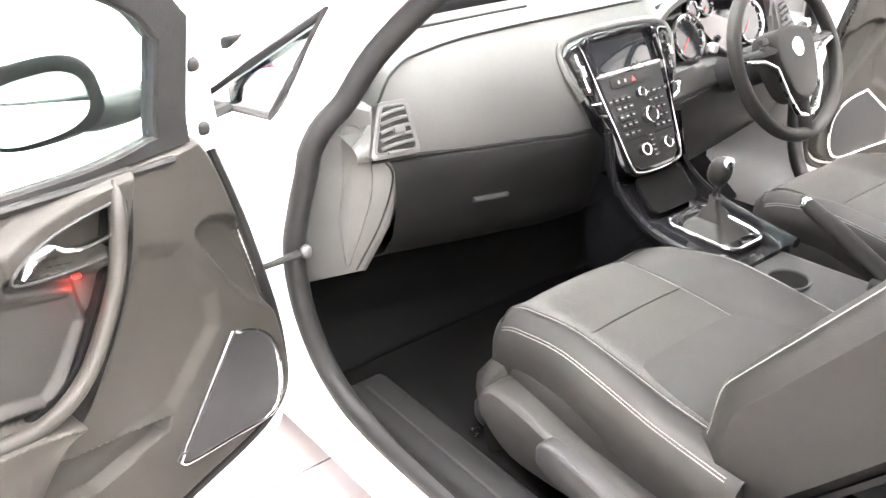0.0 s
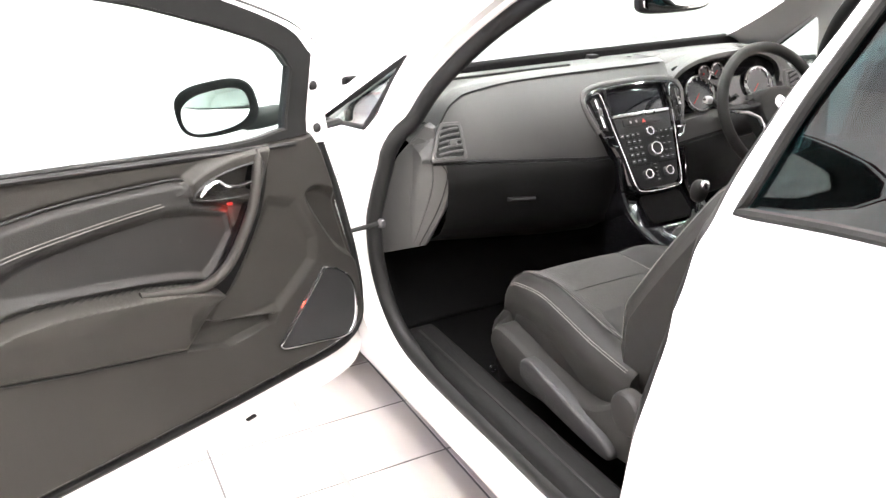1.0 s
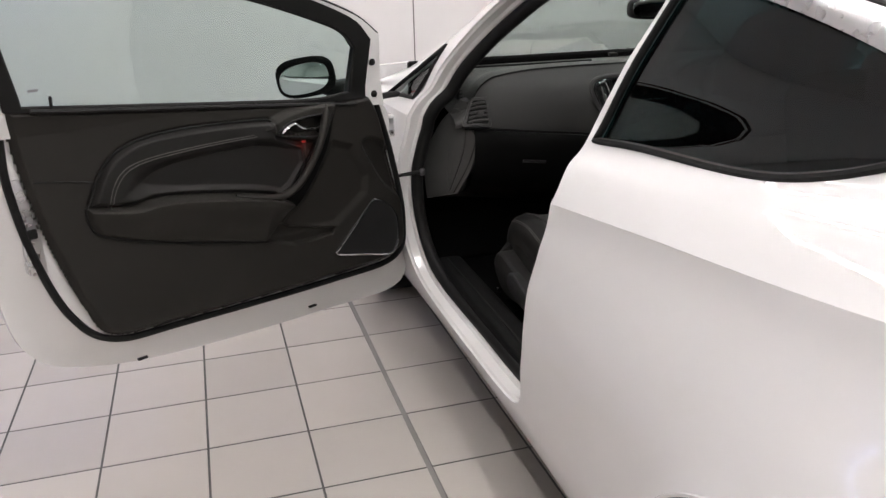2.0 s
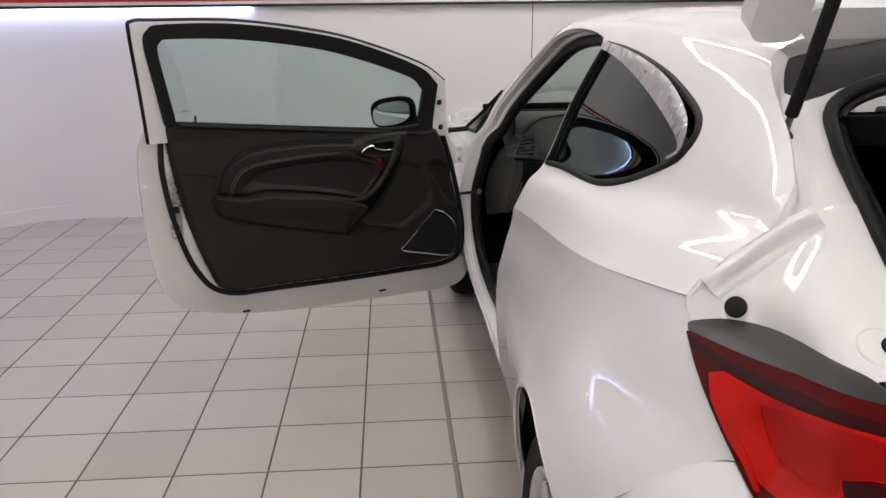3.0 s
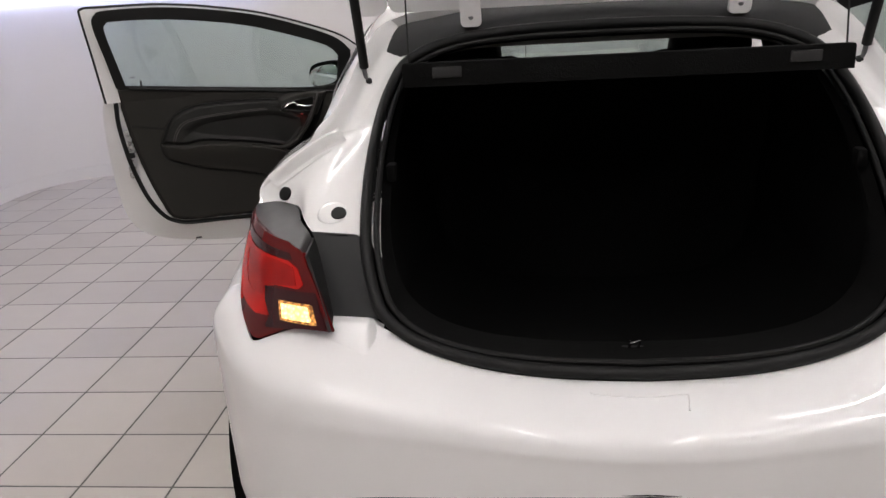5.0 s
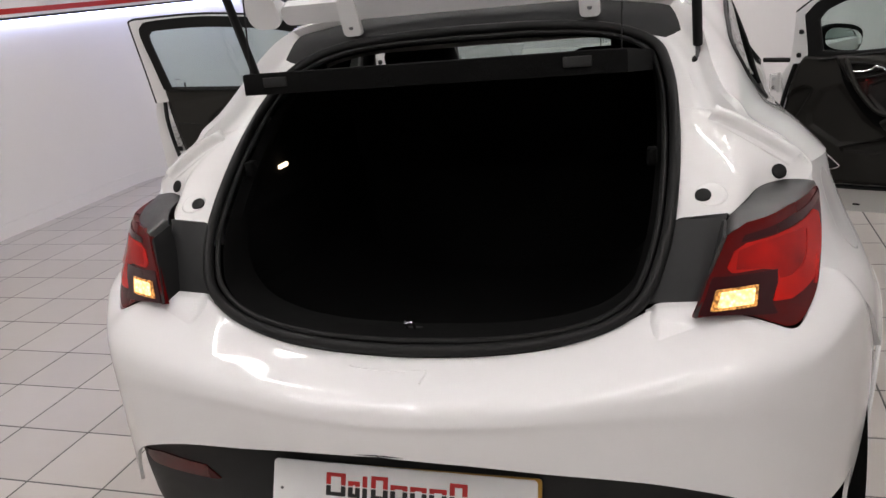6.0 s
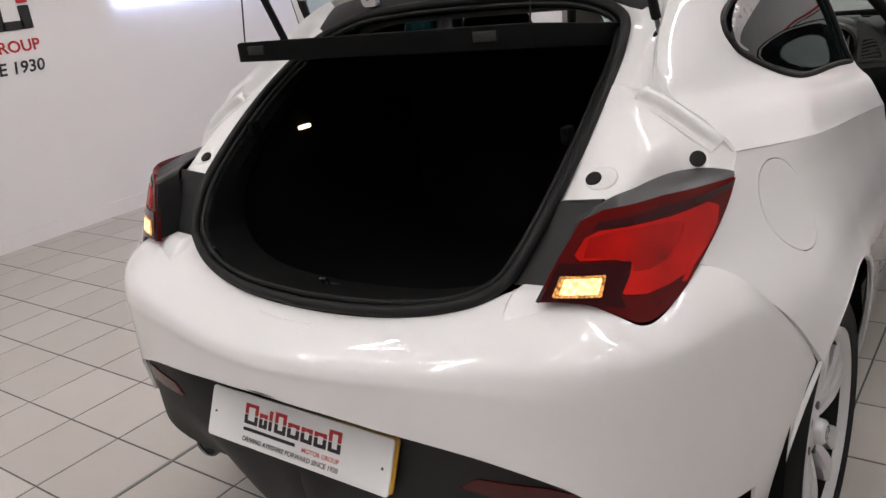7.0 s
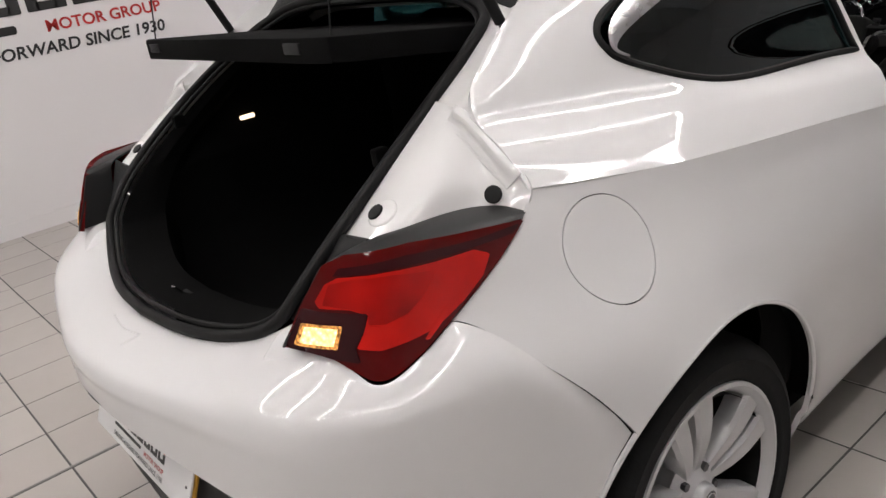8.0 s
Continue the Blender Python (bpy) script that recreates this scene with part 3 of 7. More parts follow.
QUARTER = np.array(cornered(([(1.630, 1.012), (1.47, 1.029), (1.244, 1.044), (1.12, 1.059), (1.03, 1.082), (0.95, 1.113), (0.868, 1.151), (0.843, 1.175), (0.838, 1.205), (0.885, 1.238),
                              (1.03, 1.279), (1.20, 1.308), (1.36, 1.323), (1.515, 1.330)], 100), ([(1.515, 1.330), (1.545, 1.25), (1.595, 1.12), (1.630, 1.012)], 24)))
TRIANGLE = [(2.735, 1.098), (2.785, 0.930), (3.06, 0.910), (2.93, 0.990)]
FLAP = [(0.602 + 0.084 * math.cos(a), 0.906 + 0.085 * math.sin(a)) for a in np.linspace(0, 2 * math.pi, 48, endpoint=False)]
in_arch, in_farch, in_door, in_quarter, in_flap, in_tri = map(inside, (ARCH, FARCH, DOOR_HOLE, QUARTER, FLAP, TRIANGLE))


# tail lamp outline, seen along a slanting axis: a runs outwards round the corner, b up
def lamp_ab(v):
    return (v[0] * 0.70 + v[1] * 0.714, v[2])


LAMP = spline([(0.473, 0.850), (0.509, 0.851), (0.557, 0.845), (0.596, 0.827), (0.626, 0.814), (0.658, 0.820), (0.705, 0.850), (0.752, 0.886), (0.800, 0.923), (0.836, 0.954), (0.871, 0.990)], 50).tolist()
LAMP += [(0.70, 1.000), (0.60, 0.992), (0.562, 0.977), (0.515, 0.915)]
in_lamp_ab = inside(LAMP, (0, 1))


def in_lamp(v):
    return in_lamp_ab(lamp_ab(v)) if v[1] < 0.6 and v[0] > 0.3 else -1.0


def seam(v):
    """Bumper seam: below it is the bumper. It runs from the lamp down to the wheel arch."""
    return v[2] - table(v[1], [0.20, 0.318, 0.42, 0.50, 0.56], [0.90, 0.880, 0.775, 0.672, 0.56])


def insert_outline(v):
    """Black lower valance: positive inside."""
    return min(lip_z(v[0]) + 0.03 * smooth((0.60 - abs(v[0])) / 0.06) - v[2], v[2] - valance_foot(v[0])) if v[1] < 0.36 else -1.0


def rear_zone(v):
    return 0.60 - v[1]


def lamp_gap(g):
    return lambda v: -in_lamp(v) - g


for sx in (1, -1):
    # quarter panel with its wheel arch, sill and door opening
    low_side = clip(LOW, lambda v: min(v[1] - 0.10, 3.05 - v[1]))
    q = clip(low_side, lambda v: -in_arch(v))
    q = clip(q, lamp_gap(0.002))
    q = clip(q, lambda v: seam(v) - 0.0006 if v[1] < 0.60 else 1.0)
    q = clip(q, lambda v: lamp_ab(v)[0] - table(v[2], [0.80, 0.85, 0.90, 0.95, 0.99, 1.03, 1.06], [0.60, 0.690, 0.755, 0.820, 0.868, 0.888, 0.90]) if v[1] < 0.56 else 1.0)
    q = clip(q, lambda v: -in_door(v))
    q = clip(q, lambda v: -in_flap(v) - 0.0009)
    u = clip(UPP, lambda v: min(v[0] + 1e-6, 2.46 - v[1] if v[0] < table(v[1], GH_Y, GH["xr"]) - 0.075 else 1.0))
    u = clip(u, lambda v: -in_door(v))
    u = clip(u, lambda v: -in_quarter(v) if v[0] > 0.4 else 1.0)
    u = clip(u, lambda v: -in_tri(v) if v[0] > 0.4 else 1.0)
    # the shoulder ends at the tailgate opening
    u = clip(u, lambda v: v[1] - table(v[2], EDGE_Z, EDGE_Y))
    part("side_panel", solid(side_of(q, sx), 0.012, CORE), PAINT, car, "glossy white body side with rear wheel arch")
    part("shoulder_panel", solid(side_of(u, sx), 0.012, CORE), PAINT, car, "glossy white shoulder, pillar and roof half")
    fl = clip(clip(LOW, lambda v: in_flap(v) - 0.0009), lambda v: v[1] - 0.2)
    if sx > 0:
        part("fuel_flap", solid(fl, 0.006, CORE), PAINT, car, "round white fuel flap")
    else:
        part("side_panel_infill", solid(flip(clip(clip(LOW, lambda v: in_flap(v) + 0.003), lambda v: v[1] - 0.2)), 0.006, CORE), PAINT, car)
    # front wing
    w = clip(LOW, lambda v: min(v[1] - 3.054, 4.10 - v[1]))
    w = clip(w, lambda v: -in_farch(v))
    part("front_wing", solid(side_of(w, sx), 0.010, CORE), PAINT, car)

ins = clip(clip(TAIL_LOW, lambda v: 0.60 - v[1]), lambda v: insert_outline(v) - 0.001)


def on_corner(a, b):
    """The place on the tail corner's skin at a, b of the lamp outline."""
    best = min((abs(lamp_ab(v)[0] - a) + abs(lamp_ab(v)[1] - b), i) for i, v in enumerate(CORNER[0]))[1]
    return np.array(CORNER[0][best])


LOW_SIDE = np.array([v for v in LOW[0] if 0.30 < v[1] < 0.75 and v[0] > 0.5])


def on_side(y, z):
    """The place on the side's skin at y, z, from its nearest points."""
    d = np.hypot(LOW_SIDE[:, 1] - y, LOW_SIDE[:, 2] - z)
    near = np.argsort(d)[:4]
    w = 1 / (d[near] + 0.001)
    return np.array([float((LOW_SIDE[near, 0] * w).sum() / w.sum()), y, z])


def bumper_stations():
    """Top, edge and foot of the bumper, from the tail's middle round the corner to the wheel arch."""
    low_a, low_b = on_corner(0.56, 0.846), on_corner(0.626, 0.815)
    low_c, low_d = on_corner(0.70, 0.848), on_corner(0.770, 0.902)
    top = [(0, 0.088, 0.777), (0.15, 0.097, 0.780), (0.275, 0.122, 0.787), (0.385, 0.158, 0.808), (0.452, 0.190, 0.844), (0.500, 0.186, 0.850), (0.552, 0.178, 0.850), low_a, low_b, low_c, low_d, on_side(0.42, 0.83), on_side(0.54, 0.70), on_side(0.64, 0.60)]
    edge = [(0, -0.060, 0.736), (0.16, -0.047, 0.738), (0.305, -0.017, 0.742), (0.430, 0.010, 0.744), (0.535, 0.038, 0.745), (0.595, 0.060, 0.745), (0.648, 0.089, 0.745), (0.702, 0.134, 0.746), (0.753, 0.196, 0.754), (0.796, 0.262, 0.772), (0.834, 0.330, 0.790),
            on_side(0.425, 0.71), on_side(0.54, 0.56), on_side(0.64, 0.48)]
    foot = [(0, -0.058, 0.60), (0.16, -0.047, 0.60), (0.31, -0.018, 0.59), (0.44, 0.008, 0.57), (0.548, 0.038, 0.54), (0.606, 0.062, 0.51), (0.657, 0.092, 0.46), (0.709, 0.139, 0.36), (0.757, 0.200, 0.26), (0.796, 0.270, 0.23), (0.832, 0.345, 0.23), on_side(0.43, 0.24), on_side(0.54, 0.24), on_side(0.64, 0.24)]
    return [spline(np.array([np.array(p, float) for p in row]), 180) for row in (top, edge, foot)]


def bumper_grid():
    T, E, B = bumper_stations()
    for _ in range(14):
        T[1:-1] += 0.25 * (T[:-2] - 2 * T[1:-1] + T[2:])
    G = []
    for i in range(180):
        t, e, b = T[i], E[i], B[i]
        inn = t - e
        side = smooth((e[1] - 0.28) / 0.12)

        def face(k):
            p = lerp(e, b, k)
            return lerp(p, on_side(p[1], p[2]), side) if side else p
        # shelf, rounded edge, upright face
        col = [t, lerp(t, e, 0.42) + [0, 0, 0.006 + 0.10 * abs(inn[2])], e + inn * [0.13, 0.13, 0.30] + [0, 0, 0.004], e + [0, 0, -0.012], face(0.25), face(0.5), face(0.75), b]
        G.append(spline(col, 70))
    F = [(i * 70 + j, (i + 1) * 70 + j, (i + 1) * 70 + j + 1, i * 70 + j + 1) for i in range(179) for j in range(69)]
    return relax(([v for col in G for v in col], F), 180, 70, 60, 5)


bump = clip(clip(bumper_grid(), lambda v: v[2] - max(lip_z(v[0]), valance_foot(v[0])) if v[1] < 0.36 else 1.0), lambda v: -in_arch(v))
bump = clip(bump, lambda v: -seam(v) - 0.0006 if v[1] > 0.30 else 1.0)
bump = clip(bump, lambda v: -in_lamp(v) - 0.002)
BUMP_TOP = np.array([v for v in bump[0] if v[2] > 0.70])


def on_bumper(x, y, up=0.0):
    k = int(np.argmin(np.hypot(BUMP_TOP[:, 0] - abs(x), BUMP_TOP[:, 1] - y)))
    return np.array([x, y, BUMP_TOP[k, 2] + up])


# shelf that carries the lamp surround, flowing down into the bumper's top
ledge_x = np.linspace(0.448, 0.552, 28)
ledge_front = np.polyval(np.polyfit(ledge_x, [on_bumper(x, 0.082 + (x - 0.448) * 0.20)[2] for x in ledge_x], 2), ledge_x)


def ledge(i, a):
    x, back = ledge_x[i], table(ledge_x[i], [0.448, 0.50, 0.552], [0.205, 0.212, 0.222])
    y = lerp(back, 0.082 + (x - 0.448) * 0.20, a)
    end = smooth(i / 7)
    top = lerp(on_bumper(0.448, y)[2] - 0.004, 0.8525, end)
    return np.array([x, y, lerp(top, ledge_front[i] - 0.0025, smooth((a - 0.25) / 0.75))])


for sx in (1, -1):
    part("bumper_ledge", side_of(grid(ledge, range(28), np.linspace(0, 1, 22)), sx), PAINT, car)


part("grip_edge", tube([on_bumper(x, y, -0.0008) for x, y in spline([(-0.085, 0.060), (-0.075, 0.052), (0.0, 0.044), (0.062, 0.052), (0.070, 0.046), (0.066, 0.012)], 34)], 0.0022, 6), PAINT, car, "pressed edge of the grip recess")
part("rear_bumper", solid(join(bump, flip(bump)), 0.008, (0, 0.6, 0.5)), PAINT, car, "glossy white painted rear bumper")
ins2 = lift(ins, -0.007, (0, 0.8, 0.5))
valance = part("rear_valance", solid(join(ins2, flip(ins2)), 0.010, (0, 0.6, 0.4)), PLASTIC, car, "dark grey grained plastic lower bumper")

nose = clip(LOW, lambda v: v[1] - 4.104)
part("front_bumper", solid(join(nose, flip(nose)), 0.01, (0, 3.5, 0.5)), PAINT, car)


def bonnet_pt(x, t):
    y = lerp(3.27, 4.34 - 0.25 * abs(x) ** 2, t)
    xe = min(abs(x) / 0.80, 1)
    return np.array([x, y, lerp(1.0, 0.80, t ** 1.4) - 0.11 * xe ** 3 * (1 - 0.2 * t)])


part("bonnet", solid(grid(bonnet_pt, np.linspace(-0.82, 0.82, 33), np.linspace(0, 1, 20)), 0.012, CORE), PAINT, car)

# glass
ws = clip(UPP, lambda v: min(v[1] - 2.455, table(v[1], GH_Y, GH["xr"]) - 0.078 - v[0]))
wsx = join(ws, flip(ws))
part("windscreen", solid(lift(wsx, -0.004, CORE), 0.005, CORE), GLASS_CLEAR, car, "clear windscreen").visible_shadow = False
for sx in (1, -1):
    qg = clip(clip(UPP, lambda v: v[0] - 0.4), lambda v: in_quarter(v) + 0.004)
    g = part("quarter_window", solid(side_of(lift(qg, -0.008, CORE), sx), 0.005, CORE), GLASS_TINT, car, "dark tinted rear quarter window")
    g.visible_shadow = False

    def on_skin(y, z, off=0.0):
        col = [upper(y, k / 70) for k in range(71)] if z > crease(y) else None
        if col is None:
            return np.array([lower_x(y, z) + off, y, z])
        zs = [c[2] for c in col]
        i = next((k for k in range(len(zs) - 1) if zs[k] <= z <= zs[k + 1]), 40)
        f = (z - zs[i]) / (zs[i + 1] - zs[i] + 1e-9)
        return col[i] + (col[i + 1] - col[i]) * f + np.array([off, 0, 0])
    ring = [on_skin(y, z, -0.001) for y, z in QUARTER]
    part("window_seal", side_of(tube(ring, 0.008, 8, closed=True), sx), RUBBER, g, "black rubber window seal")
    upper_edge = spline([(0.880, 1.146), (0.852, 1.160), (0.846, 1.178), (0.862, 1.205), (0.905, 1.232), (1.03, 1.276), (1.20, 1.306), (1.36, 1.322), (1.512, 1.330)], 60)
    lower_edge = spline([(0.882, 1.148), (0.860, 1.162), (0.862, 1.172), (0.885, 1.186), (0.940, 1.205), (1.08, 1.243), (1.25, 1.280), (1.40, 1.302), (1.522, 1.313)], 60)

    def band(i, a):
        y, z = upper_edge[i] + (lower_edge[i] - upper_edge[i]) * a
        return on_skin(y, z) + np.array([0.7, 0, 0.7]) * (0.002 + 0.006 * math.sin(math.pi * (0.12 + 0.76 * a)))
    strip = grid(band, range(60), np.linspace(0, 1, 7))
    rows = np.array(strip[0]).reshape(60, 7, 3)
    for _ in range(12):
        rows[1:-1] += 0.25 * (rows[:-2] - 2 * rows[1:-1] + rows[2:])
        rows[:, 1:-1, 0] += 0.25 * (rows[:, :-2, 0] - 2 * rows[:, 1:-1, 0] + rows[:, 2:, 0])
    rows[:, :, (0, 2)] += 0.004
    part("window_trim", side_of((list(rows.reshape(-1, 3)), strip[1]), sx), SATIN, g, "broad bright metal window strip")
    tg = clip(clip(UPP, lambda v: v[0] - 0.4), lambda v: in_tri(v) + 0.004)
    t = part("front_quarter_light", solid(side_of(lift(tg, -0.006, CORE), sx), 0.005, CORE), GLASS_CLEAR, car, "small triangular front quarter light")
    t.visible_shadow = False
    ring = [on_skin(y, z, 0.002) for y, z in TRIANGLE]
    part("quarter_light_seal", side_of(tube(ring, 0.008, 8, closed=True), sx), RUBBER, t)
    # door opening: painted return and its black seal
    hole = [on_skin(y, z) for y, z in DOOR_HOLE]
    cen = np.array([0, 2.22, 0.80])

    def reveal(i, k):
        p = hole[i % len(hole)]
        to = (cen - p) * np.array([0, 1, 1])
        to /= np.linalg.norm(to) + 1e-9
        deep, shrink = [(0.0, 0.0), (-0.006, 0.002), (-0.011, 0.010), (-0.036, 0.012), (-0.042, 0.021), (-0.062, 0.024), (-0.068, 0.050), (-0.085, 0.055)][k]
        return p + np.array([deep, 0, 0]) + to * shrink
    rv = grid(reveal, range(len(hole)), range(7), wrap=True)
    part("door_opening", side_of(rv, sx), PAINT_IN, car, "white painted door opening", angle=24)
    seal_path = [0.5 * (reveal(i, 5) + reveal(i, 6)) for i in range(len(hole))]
    part("door_seal", side_of(tube(seal_path, 0.021, 12, closed=True), sx), RUBBER, car, "black rubber door seal")

# panels of the tail lamp, as outlines round its corner (a) and up (b)
BRAKE_AB = [(0.562, 0.952), (0.586, 0.962), (0.662, 0.967), (0.739, 0.969), (0.792, 0.971), (0.815, 0.960), (0.802, 0.933), (0.768, 0.905), (0.726, 0.880), (0.684, 0.868), (0.642, 0.859), (0.604, 0.862), (0.62, 0.889), (0.628, 0.910), (0.601, 0.917), (0.548, 0.917), (0.542, 0.926)]
INNER_AB = [(0.569, 0.952), (0.61, 0.960), (0.669, 0.962), (0.732, 0.958), (0.717, 0.93), (0.688, 0.907), (0.654, 0.896), (0.627, 0.896), (0.629, 0.911), (0.601, 0.918), (0.555, 0.922)]
EDGE_AB = [(0.628, 0.895), (0.654, 0.895), (0.686, 0.905), (0.707, 0.919), (0.721, 0.938), (0.733, 0.957), (0.735, 0.957), (0.724, 0.938), (0.710, 0.918), (0.688, 0.903), (0.655, 0.8925), (0.628, 0.8925)]
SMOKE_AB = [(0.577, 0.964), (0.588, 0.975), (0.695, 0.986), (0.797, 0.984), (0.866, 0.988), (0.852, 0.977), (0.794, 0.974), (0.699, 0.971)]
BLOCK_AB = [(0.516, 0.915), (0.548, 0.913), (0.628, 0.912), (0.62, 0.889), (0.601, 0.863), (0.607, 0.841), (0.57, 0.845), (0.491, 0.8525), (0.480, 0.8545)]
AMBER_AB = [(0.515, 0.894), (0.585, 0.894), (0.572, 0.860), (0.497, 0.860)]
SPOT_AB = [(0.742, 0.905), (0.752, 0.910), (0.735, 0.885), (0.715, 0.866), (0.707, 0.866), (0.722, 0.885)]

# ---- tail: lamps, pads, flanges, boot ----
SEAL = spline([(0, 0.092, 0.786), (0.15, 0.102, 0.789), (0.275, 0.128, 0.796), (0.375, 0.160, 0.814), (0.436, 0.187, 0.846), (0.466, 0.214, 0.888), (0.491, 0.29, 0.965), (0.500, 0.42, 1.062),
               (0.495, 0.55, 1.148), (0.480, 0.66, 1.212), (0.445, 0.745, 1.262), (0.34, 0.785, 1.298), (0.18, 0.802, 1.313), (0, 0.806, 1.317)], 81)
SEAL_LOOP = list(SEAL) + [np.array([-p[0], p[1], p[2]]) for p in SEAL[-2:0:-1]]


def shrink(p, inward, fwd):
    c = np.array([0, 0.45, 1.03])
    d = (c - p) * np.array([1, 0.72, 1])
    d /= np.linalg.norm(d)
    return p + d * inward + np.array([0, 0.80, -0.58]) * fwd


part("boot_seal", tube([shrink(p, 0.004, -0.003) for p in SEAL_LOOP], 0.0115, 10, closed=True), RUBBER, car, "thick black rubber boot seal")
part("boot_seal_lip", tube([shrink(p, 0.024, 0.001) for p in SEAL_LOOP], 0.006, 8, closed=True), RUBBER, car)


def boot_wall(i, k):
    p = SEAL_LOOP[i % len(SEAL_LOOP)]
    low = smooth((1.0 - p[2]) / 0.25)
    a = shrink(p, 0.030, 0.012)
    if k == 0:
        return a
    if k == 1:
        return a + np.array([-0.012 * np.sign(p[0]) * (1 - low), 0.055, -0.004 * low + 0.01 * (1 - low)])
    if k == 2:
        return a + np.array([0.0, 0.115, -0.022 * low + 0.015 * (1 - low)])
    if k == 3:
        return a + np.array([0.02 * np.sign(p[0]), 0.14, -0.20 * low + 0.01 * (1 - low)])
    return np.array([a[0] * 1.02, max(1.12, a[1] + 0.3), a[2] - 0.22 * low + 0.03 * (1 - low)])


LOOPN = len(SEAL_LOOP)
# sill, lining and seat back carry the boot's shade in their colour
part("boot_sill", grid(boot_wall, range(LOOPN), [0, 1, 2], wrap=True), LINER, car, "plastic boot sill trim, blackened as in shade")
part("boot_lining", grid(boot_wall, range(LOOPN), [2, 3, 4], wrap=True), LINER, car, "felt boot lining, blackened as in shade")
part("rear_seat_back", box(0, 1.17, 0.84, 1.16, 0.13, 0.70, 0.04, 3, rot=Matrix.Rotation(radians(-14), 4, "X")), LINER, car, "rear seat back, blackened as in shade")
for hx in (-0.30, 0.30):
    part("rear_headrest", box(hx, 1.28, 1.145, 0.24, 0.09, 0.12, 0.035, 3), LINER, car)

# latch in the sill, boot lamp, tie eyes
part("boot_latch", box(0, 0.185, 0.788, 0.04, 0.022, 0.014, 0.004), PLASTIC, car, "metal boot latch")
part("latch_hook", tube([(-0.008, 0.175, 0.80), (-0.008, 0.165, 0.815), (0.008, 0.165, 0.815), (0.008, 0.175, 0.80)], 0.003, 8), CHROME, car)
part("boot_lamp", box(-0.482, 0.645, 1.026, 0.010, 0.045, 0.012, 0.004), BOOTLAMP, car, "small lit boot lamp")
for ex in (-0.452, 0.452):
    part("lashing_eye", box(ex, 0.44, 1.068, 0.02, 0.03, 0.035, 0.005), LINER, car)

panel_cut = {}
for sx in (1, -1):
    # white flange between lamp, seal and shoulder
    low = spline([(0.492, 0.300, 0.960), (0.545, 0.297, 0.972), (0.590, 0.312, 0.981), (0.622, 0.360, 0.995), (0.655, 0.442, 1.001), (0.700, 0.476, 1.001), (0.752, 0.488, 0.994)], 40)
    high = spline([(0.494, 0.545, 1.146), (0.525, 0.540, 1.143), (0.575, 0.534, 1.136)], 40)
    inner = spline([low[0], (0.497, 0.42, 1.058), high[0]], 30)
    outer = spline([low[-1], (0.748, 0.508, 1.036), (0.68, 0.520, 1.086), high[-1]], 30)
    flange = patch(low, high, inner, outer)
    part("tail_flange", solid(side_of(flange, sx), 0.006, CORE), PAINT_IN, car, "white painted tailgate flange")
    # gutter up the pillar to the roof
    ez = np.concatenate([np.linspace(1.128, 1.345, 26), np.linspace(1.352, 1.366, 10)])
    O2 = []
    for z in ez[:26]:
        y = table(z, EDGE_Z, EDGE_Y)
        O2.append(on_skin(y, z))
    for f in np.linspace(0.06, 1, 14):
        y = lerp(table(1.345, EDGE_Z, EDGE_Y), 0.900, smooth(f))
        x = lerp(O2[25][0], 0.0, f)
        col = [upper(y, k / 70) for k in range(71)]
        j = min(range(71), key=lambda k: abs(col[k][0] - x))
        O2.append(col[j])
    i0 = min(range(81), key=lambda k: np.linalg.norm(SEAL[k] - np.array([0.495, 0.50, 1.115])))
    I2 = spline(SEAL[i0:], len(O2))

    def gutter(i, a):
        dip = table(a, [0, 0.10, 0.22, 0.5, 0.80, 1.0], [0.0, -0.012, -0.038, -0.040, -0.016, -0.004])
        return O2[i] + (I2[i] - O2[i]) * a + np.array([0.010 * sx * 0, -0.30, 0.80]) * dip
    part("roof_gutter", solid(side_of(grid(gutter, range(len(O2)), [0, 0.03, 0.06, 0.10, 0.14, 0.18, 0.22, 0.3, 0.4, 0.5, 0.65, 0.8, 0.92, 1.0]), sx), 0.006, CORE), PAINT_IN, car)
    # pressed ridge where the shoulder meets the flange, with its step
    rA = spline([(0.575, 0.528, 1.148), (0.625, 0.521, 1.128), (0.70, 0.510, 1.080), (0.757, 0.503, 1.032)], 30)
    rB = spline([(0.548, 0.512, 1.106), (0.596, 0.508, 1.084), (0.668, 0.497, 1.042), (0.735, 0.490, 1.010)], 30)

    def press(i, a):
        rise = table(a, [0, 0.12, 0.25, 0.40, 0.52, 0.66, 0.80, 0.92, 1.0], [-0.006, 0.003, 0.009, 0.007, -0.002, -0.002, 0.007, 0.003, -0.006])
        env = smooth(i / 3) * smooth((26 - i) / 9)
        return rA[i] + (rB[i] - rA[i]) * a + np.array([0.15, -0.75, 0.62]) * (rise * env + 0.001)
    part("flange_ridge", solid(side_of(grid(press, range(26), np.linspace(0, 1, 17)), sx), 0.004, CORE), PAINT_IN, car)
    # rubber plugs
    def on_flange(x, y, z):
        k = min(range(len(flange[0])), key=lambda q: np.linalg.norm(flange[0][q] - (x, y, z)))
        i, j = k // 30, k % 30
        at = lambda a, b: Vector(flange[0][min(max(a, 0), 39) * 30 + min(max(b, 0), 29)])
        nrm = (at(i + 1, j) - at(i - 1, j)).cross(at(i, j + 1) - at(i, j - 1)).normalized()
        return at(i, j), nrm if nrm.z > 0 else -nrm

